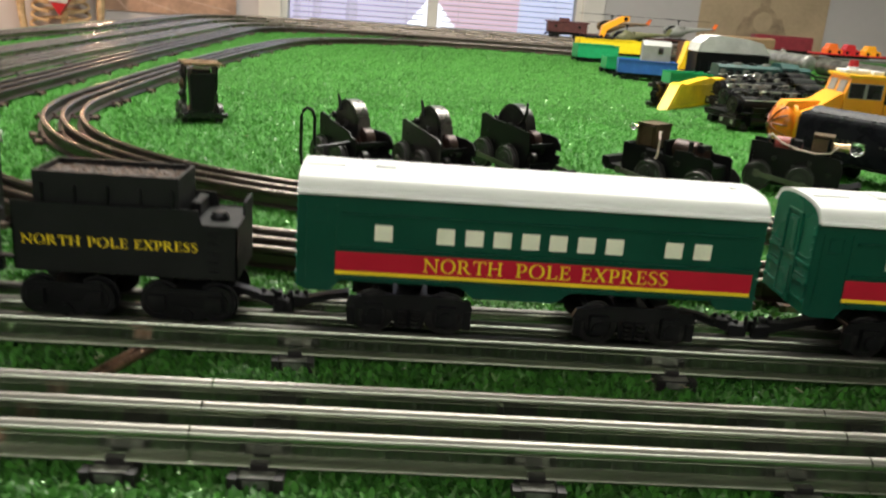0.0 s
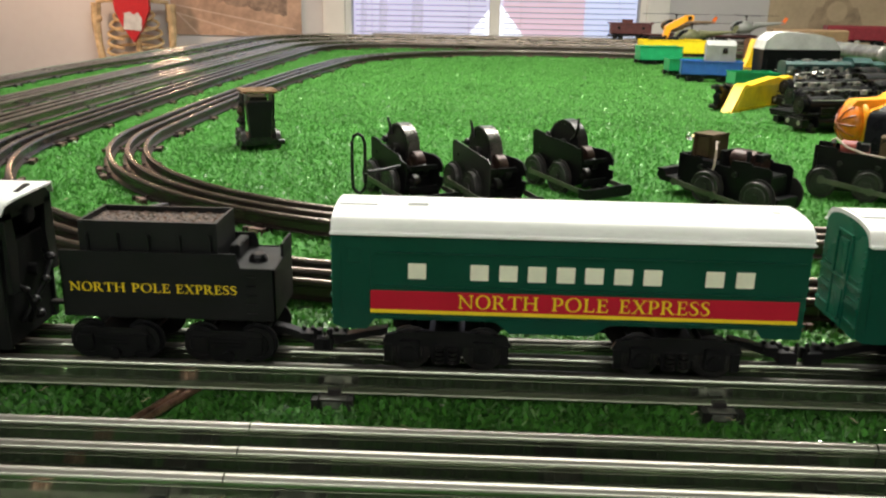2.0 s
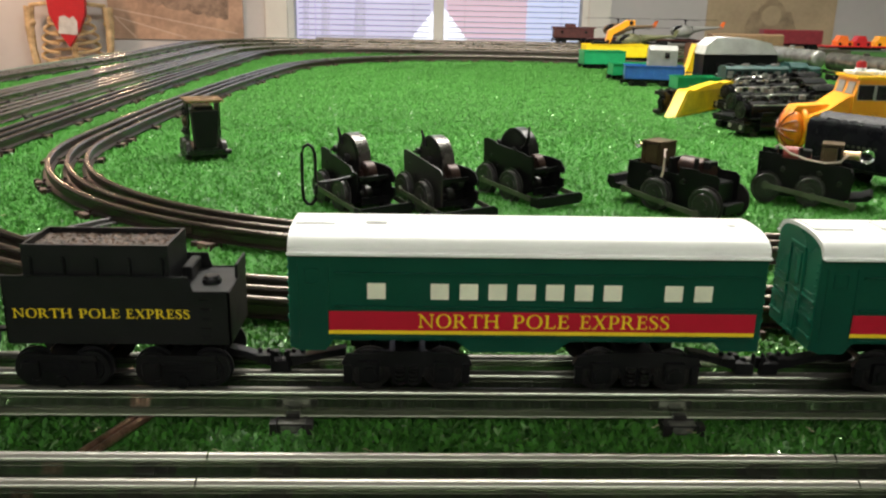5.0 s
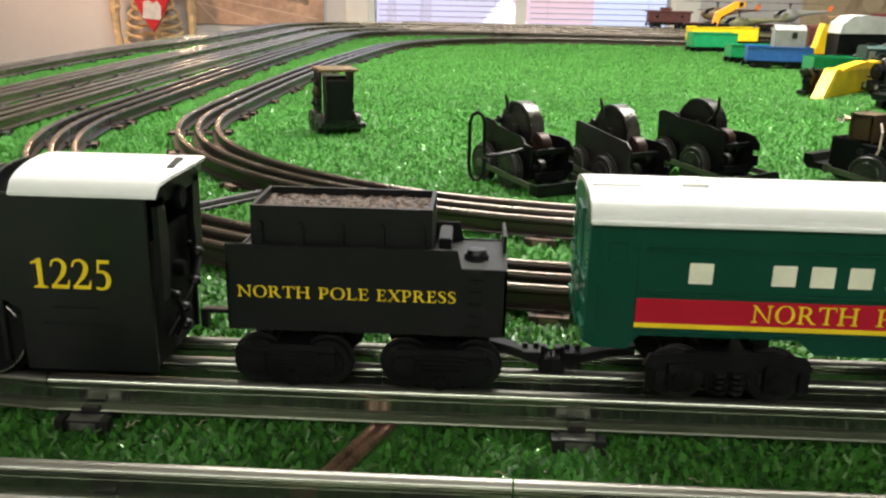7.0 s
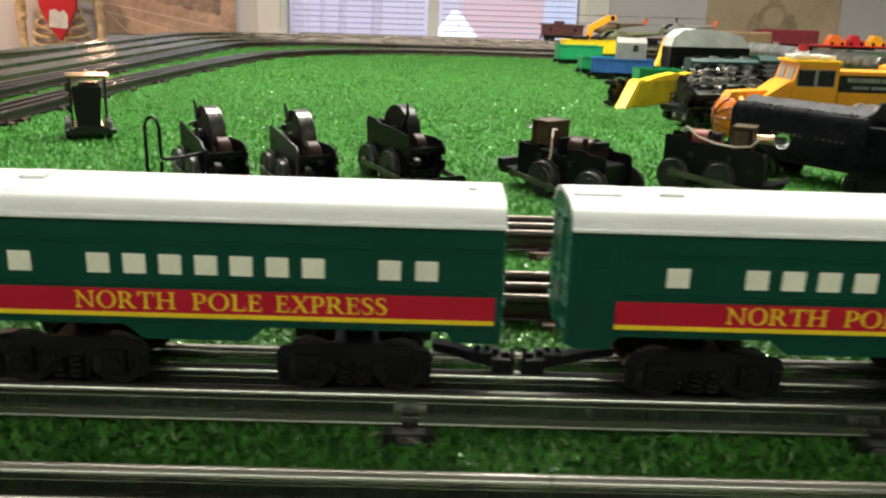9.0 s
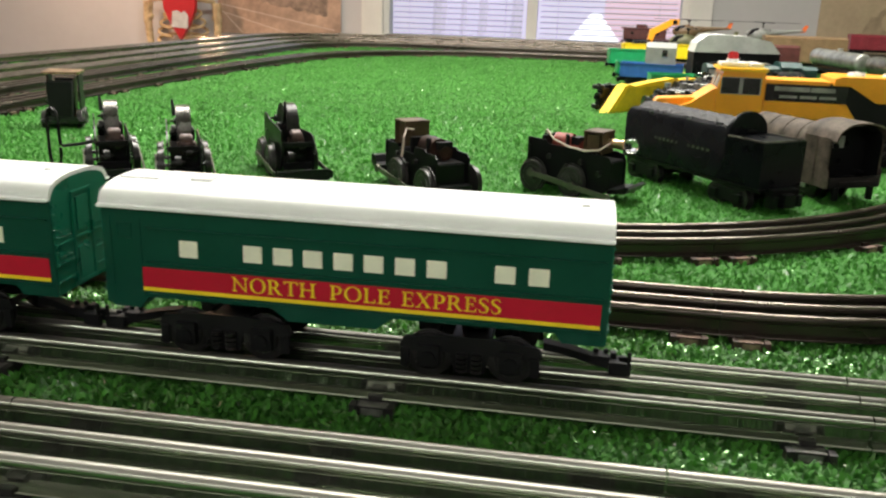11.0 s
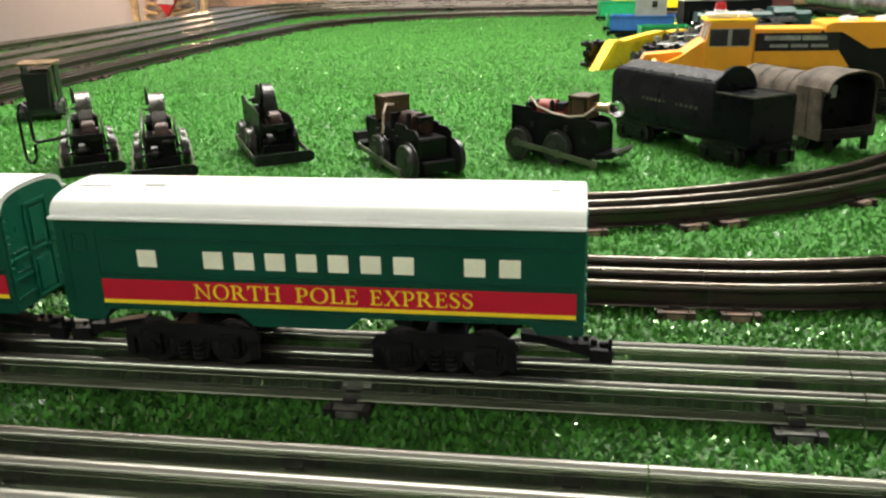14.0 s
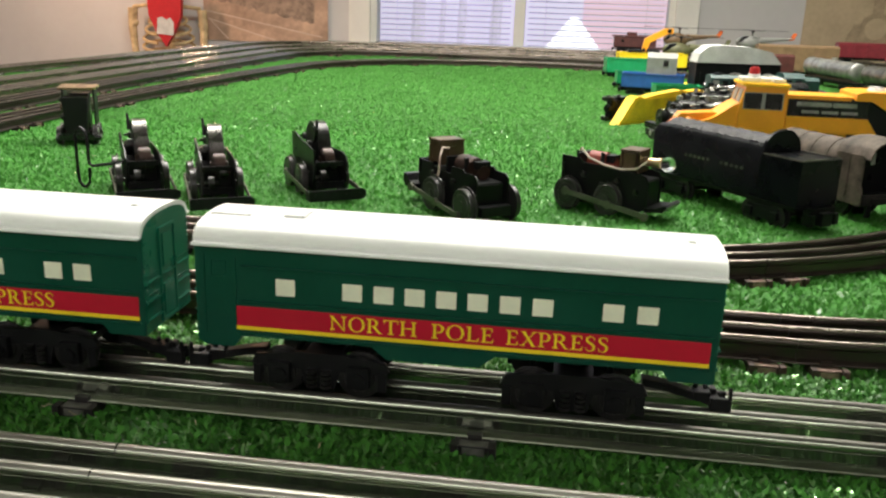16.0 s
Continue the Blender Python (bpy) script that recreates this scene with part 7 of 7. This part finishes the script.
wagon("box_car", 1.665, 3.30, 0, 0.22, M_MAROON, "maroon toy box car on the back track", z=TOP, height=0.044, floor=0.018, style="box")
wagon("flat_car", 1.690, 2.836, 4, 0.26, M_REDP, "red toy flat car with orange loads, parked", height=0.05, floor=0.050, style="flat")
for k, (dx, mt) in enumerate(((-0.06, M_ORANGE), (0.0, M_REDP), (0.07, M_AMBER))):
    lo = thing("toy_vehicle_load", pose(1.690 + dx, 2.836 + dx * 0.07, 0.054, 0, 0, 4), "bright toy vehicle load on the red flat car", "toy load", "loads on the flat car")
    bm = bmesh.new()
    prism(bm, [(-0.027, 0), (0.027, 0), (0.027, 0.012), (0.012, 0.016), (0.006, 0.030), (-0.016, 0.030), (-0.022, 0.016), (-0.027, 0.014)], -0.015, 0.015)
    part("body", bm, mt, lo, bevel=0.0015)
    for xx in (-0.016, 0.016):
        for s in (-1, 1):
            bm = bmesh.new()
            cyl(bm, (xx, s * 0.0155, 0.005), 0.005, 0.004, "y", 14)
            part("wheel", bm, M_BLACK, lo)
wagon("box_car", 1.270, 2.70, 4, 0.22, M_TAN, "brown toy stock car in the parked row", height=0.066, floor=0.018, style="box")
wagon("caboose", 0.885, 3.42, 0, 0.150, M_DKBROWN, "dark red-brown toy caboose on the far track", z=TOP, height=0.042, floor=0.018, style="cab")


def helicopter(x, y, z, heading, label, mat, fin, span):
    h = thing("toy_helicopter", pose(x, y, z, 0, 0, heading), label, "toy helicopter", "helicopters on flat cars")
    bm = bmesh.new()
    ball(bm, (-0.02, 0, 0.030), 0.026, (1.7, 0.8, 0.9), 18)
    tube(bm, [(0.015, 0, 0.036), (0.05, 0, 0.040), (0.125, 0, 0.046)], [0.014, 0.008, 0.003], 10)
    part("fuselage", bm, mat, h)
    bm = bmesh.new()
    prism(bm, [(0.112, 0.040), (0.128, 0.042), (0.138, 0.064), (0.126, 0.066)], -0.0012, 0.0012)
    part("tail_fin", bm, fin, h, "orange tail fin" if fin is M_ORANGE else "", bevel=0.0004)
    bm = bmesh.new()
    prism(bm, [(-0.062, 0.030), (-0.046, 0.048), (-0.026, 0.052), (-0.030, 0.032)], -0.0165, 0.0165)
    part("canopy", bm, M_GLOSSBLACK, h, "dark cockpit glazing", bevel=0.002)
    bm = bmesh.new()
    cyl(bm, (-0.01, 0, 0.058), 0.0024, 0.018, "z", 8)
    cyl(bm, (-0.01, 0, 0.068), 0.006, 0.005, "z", 12)
    for a in (0, 90):
        box(bm, (0, 0, 0), (span, 0.007, 0.0014), Matrix.Translation((-0.01, 0, 0.0705)) @ Matrix.Rotation(radians(a + 4), 4, "Z"))
    part("rotor", bm, M_BLACK, h)
    for s in (-1, 1):
        bm = bmesh.new()
        tube(bm, [(-0.05, s * 0.014, 0.004), (-0.045, s * 0.014, 0.002), (0.03, s * 0.014, 0.002)], 0.0018, 6)
        for xx in (-0.034, 0.006):
            tube(bm, [(xx, s * 0.014, 0.002), (xx, s * 0.008, 0.016)], 0.0014, 6)
        part("skid", bm, M_BLACK, h)


for x, y, z, a, lab, fl, mt, fin, span in (
        (0.985, 2.86, 0.0, 4, "olive toy helicopter with long rotor on flat car", "olive toy flat car carrying a helicopter", M_OLIVE, M_OLIVE, 0.26),
        (1.035, 3.30, TOP, 0, "brown-green toy helicopter with orange tail, on flat car", "dark toy flat car under an orange-tailed helicopter", M_TAN, M_ORANGE, 0.24),
        (1.282, 3.30, TOP, 0, "grey toy helicopter with orange tail, on flat car", "dark toy flat car near the table back", M_GREY, M_ORANGE, 0.24)):
    wagon("flat_car", x, y, a, 0.24, M_OLIVE if mt is M_OLIVE else M_DKBROWN, fl, z=z, height=0.03, floor=0.020, style="flat")
    helicopter(x, y, z + 0.024, a, lab, mt, fin, span)
cr = wagon("crane_car", 0.905, 2.04, 2, 0.14, M_YELLOW, "yellow toy crane car in the parked row", height=0.03, floor=0.020, style="flat")
bm = bmesh.new()
prism(bm, [(-0.014, 0.030), (0.012, 0.030), (0.026, 0.086), (0.004, 0.090), (0.000, 0.080), (-0.006, 0.050)], -0.014, 0.014)
part("crane_cab", bm, M_LEMON, cr, bevel=0.001)
bm = bmesh.new()
prism(bm, [(0.840, 0.056), (0.852, 0.056), (0.862, 0.082), (0.905, 0.106), (0.922, 0.108), (0.922, 0.122), (0.900, 0.122), (0.846, 0.092)], 2.632, 2.650)
arm = thing("toy_crane_arm", pose(0.0, 0.0, 0.0), "orange-yellow toy crane arm standing in the yellow car", "toy crane")
part("arm", bm, M_AMBER, arm, bevel=0.0012)
bm = bmesh.new()
cyl(bm, (0.911, 2.641, 0.115), 0.006, 0.022, "y", 14)
part("pivot", bm, M_BLACK, arm)
bm = bmesh.new()
cyl(bm, (0.846, 2.641, 0.062), 0.005, 0.022, "y", 14)
part("pivot", bm, M_BLACK, arm)

# ---- wall hangings ----
M_SEPIA = material("sepia_print", (0.50, 0.33, 0.23), 0.6, vary=0.25, scale=7, fine=40)
M_SEPIADARK = material("sepia_print_dark", (0.36, 0.25, 0.18), 0.6, vary=0.2, scale=22, fine=70, colour_2=(0.13, 0.088, 0.066))
M_SEPIALIGHT = material("sepia_print_light", (0.62, 0.46, 0.36), 0.6, vary=0.1, scale=10)
M_TANPAPER = material("tan_print", (0.50, 0.39, 0.25), 0.65, vary=0.1, scale=6)
M_TANDARK = material("tan_print_dark", (0.40, 0.305, 0.195), 0.65, vary=0.25, scale=18)
bm = bmesh.new()
S = lambda x, z, y=0.0: (-1.40 + x * 1.1, 4.47 + y, z - 0.115)
tube(bm, [S(0, -0.42), S(0.0, -0.2, 0.03), S(0.0, 0.0, 0.04), S(0, 0.28, 0.03), S(0, 0.38)], 0.016, 8)
for s in (-1, 1):
    for k in range(8):
        z = 0.17 - k * 0.043
        w = 0.127 - 0.004 * (k - 3) ** 2 + (0.01 if k > 3 else 0)
        pts = [S(s * w * math.sin(radians(a)), z - 0.03 * (1 - math.cos(radians(a))) , 0.045 - 0.09 * (1 - math.cos(radians(a))) / 2) for a in range(0, 181, 18)]
        pts = [(p[0], p[1], p[2] - 0.0) for p in pts if True]
        tube(bm, pts[:10], 0.0082, 6)
    tube(bm, [S(s * 0.02, 0.20, -0.04), S(s * 0.09, 0.215, -0.03), S(s * 0.165, 0.205, 0.0)], 0.010, 8)
    ball(bm, S(s * 0.17, 0.125, 0.0), 0.026, (1, 0.8, 0.9), 12)
    tube(bm, [S(s * 0.170, 0.20), S(s * 0.176, 0.10), S(s * 0.170, 0.0), S(s * 0.150, -0.16), S(s * 0.145, -0.20)], [0.025, 0.021, 0.018, 0.020, 0.022], 8)
    tube(bm, [S(s * 0.145, -0.20), S(s * 0.150, -0.45)], 0.012, 8)
    tube(bm, [S(s * 0.03, -0.40), S(s * 0.10, -0.36), S(s * 0.12, -0.42), S(s * 0.05, -0.50)], 0.02, 8)
    tube(bm, [S(s * 0.08, -0.46), S(s * 0.085, -0.80)], 0.016, 8)
ball(bm, S(0, 0.50, 0.0), 0.085, (0.85, 1, 1.1), 16)
box(bm, S(0, 0.41, -0.03), (0.09, 0.07, 0.05))
solid("skeleton_decoration", bm, M_BONE, "yellowed plastic skeleton decoration hung before the wall", "skeleton decoration", kind="")
ht = thing("heart_ornament", pose(-1.375, 4.395, 0.075), "shiny red heart ornament with grey label on the skeleton", "ornament")
bm = bmesh.new()
prism(bm, [(0.0, -0.175), (0.050, -0.10), (0.085, -0.02), (0.092, 0.09), (0.07, 0.15), (0.03, 0.16), (0.0, 0.13), (-0.03, 0.16), (-0.07, 0.15), (-0.092, 0.09), (-0.085, -0.02), (-0.050, -0.10)], -0.014, 0.014)
part("heart", bm, M_REDP, ht, bevel=0.006)
bm = bmesh.new()
prism(bm, [(-0.046, -0.112), (0.044, -0.118), (0.048, -0.055), (0.030, -0.030), (0.012, -0.042), (-0.010, -0.028), (-0.036, -0.034)], -0.0175, -0.0145)
part("label", bm, M_OFFWHITE, ht, "creased grey label")

ps = thing("wall_print", pose(-0.905, 4.552, 0.0), "large sepia railway print hung on the wall", "print")
bm = bmesh.new()
box(bm, (0, 0, 0.36), (0.665, 0.006, 0.85))
part("sheet", bm, M_SEPIA, ps, "sepia paper")
bm = bmesh.new()
rng = random.Random(8)
low = [(-0.32 + 0.02 * k, 0.150 - 0.0040 * k + rng.uniform(-0.010, 0.010)) for k in range(30)]
prism(bm, low + [(0.27, 0.58), (0.1, 0.63), (-0.15, 0.62), (-0.32, 0.56)], -0.0045, -0.003)
part("train_shape", bm, M_SEPIADARK, ps, "dark printed train shape")
bm = bmesh.new()
for a, b in (((-0.33, 0.05), (0.05, -0.055)), ((-0.33, 0.085), (0.30, -0.03)), ((-0.20, -0.06), (-0.30, 0.04))):
    d = math.hypot(b[0] - a[0], b[1] - a[1])
    box(bm, (0, 0, 0), (d, 0.0012, 0.006), Matrix.Translation(((a[0] + b[0]) / 2, -0.0036, (a[1] + b[1]) / 2)) @ Matrix.Rotation(-math.atan2(b[1] - a[1], b[0] - a[0]), 4, "Y"))
part("rail_line", bm, M_SEPIALIGHT, ps)

pt = thing("wall_print", pose(2.09, 4.552, 0.0), "large tan print with faint engine drawing on the wall", "print")
bm = bmesh.new()
box(bm, (0, 0, 0.36), (0.66, 0.006, 0.85))
part("sheet", bm, M_TANPAPER, pt, "tan paper")
bm = bmesh.new()
cyl(bm, (0, -0.0046, 0.11), 0.075, 0.0030, "y", 30)
box(bm, (0, -0.0040, 0.20), (0.05, 0.0020, 0.10))
box(bm, (0, -0.0042, 0.03), (0.26, 0.0016, 0.05))
prism(bm, [(-0.13, 0.056), (-0.10, 0.13), (0.10, 0.13), (0.13, 0.056)], -0.0046, -0.0030)
part("engine_drawing", bm, M_TANDARK, pt, "faint brown engine drawing")
bm = bmesh.new()
cyl(bm, (0, -0.0066, 0.11), 0.050, 0.0016, "y", 30)
part("drawing_light", bm, M_TANPAPER, pt)

for x, y, h, lab, mt, ln in ((1.035, 1.395, 10, "black toy steam locomotive behind yellow engine, parked", M_BLACK, 0.20), (1.075, 1.510, 12, "dull grey toy steam locomotive in the parked row", M_BROWNGREY, 0.20),
                             (1.130, 1.615, 14, "black toy steam locomotive deep in the parked row", M_GLOSSBLACK, 0.20)):
    bare_engine(x, y, h, lab, mt, ln, int(x * 1000))
wagon("flat_car", 0.800, 1.400, 24, 0.11, M_BLACK, "bare black toy flat car frame, on turf", floor=0.018, style="flat")
wagon("box_car", 1.640, 2.20, 6, 0.20, M_MAROON, "deep red toy box car in the parked row", height=0.056, floor=0.018, style="box")
wagon("box_car", 1.110, 2.45, 8, 0.18, M_DKBROWN, "dark brown toy box car in the parked row", height=0.050, floor=0.018, style="box")
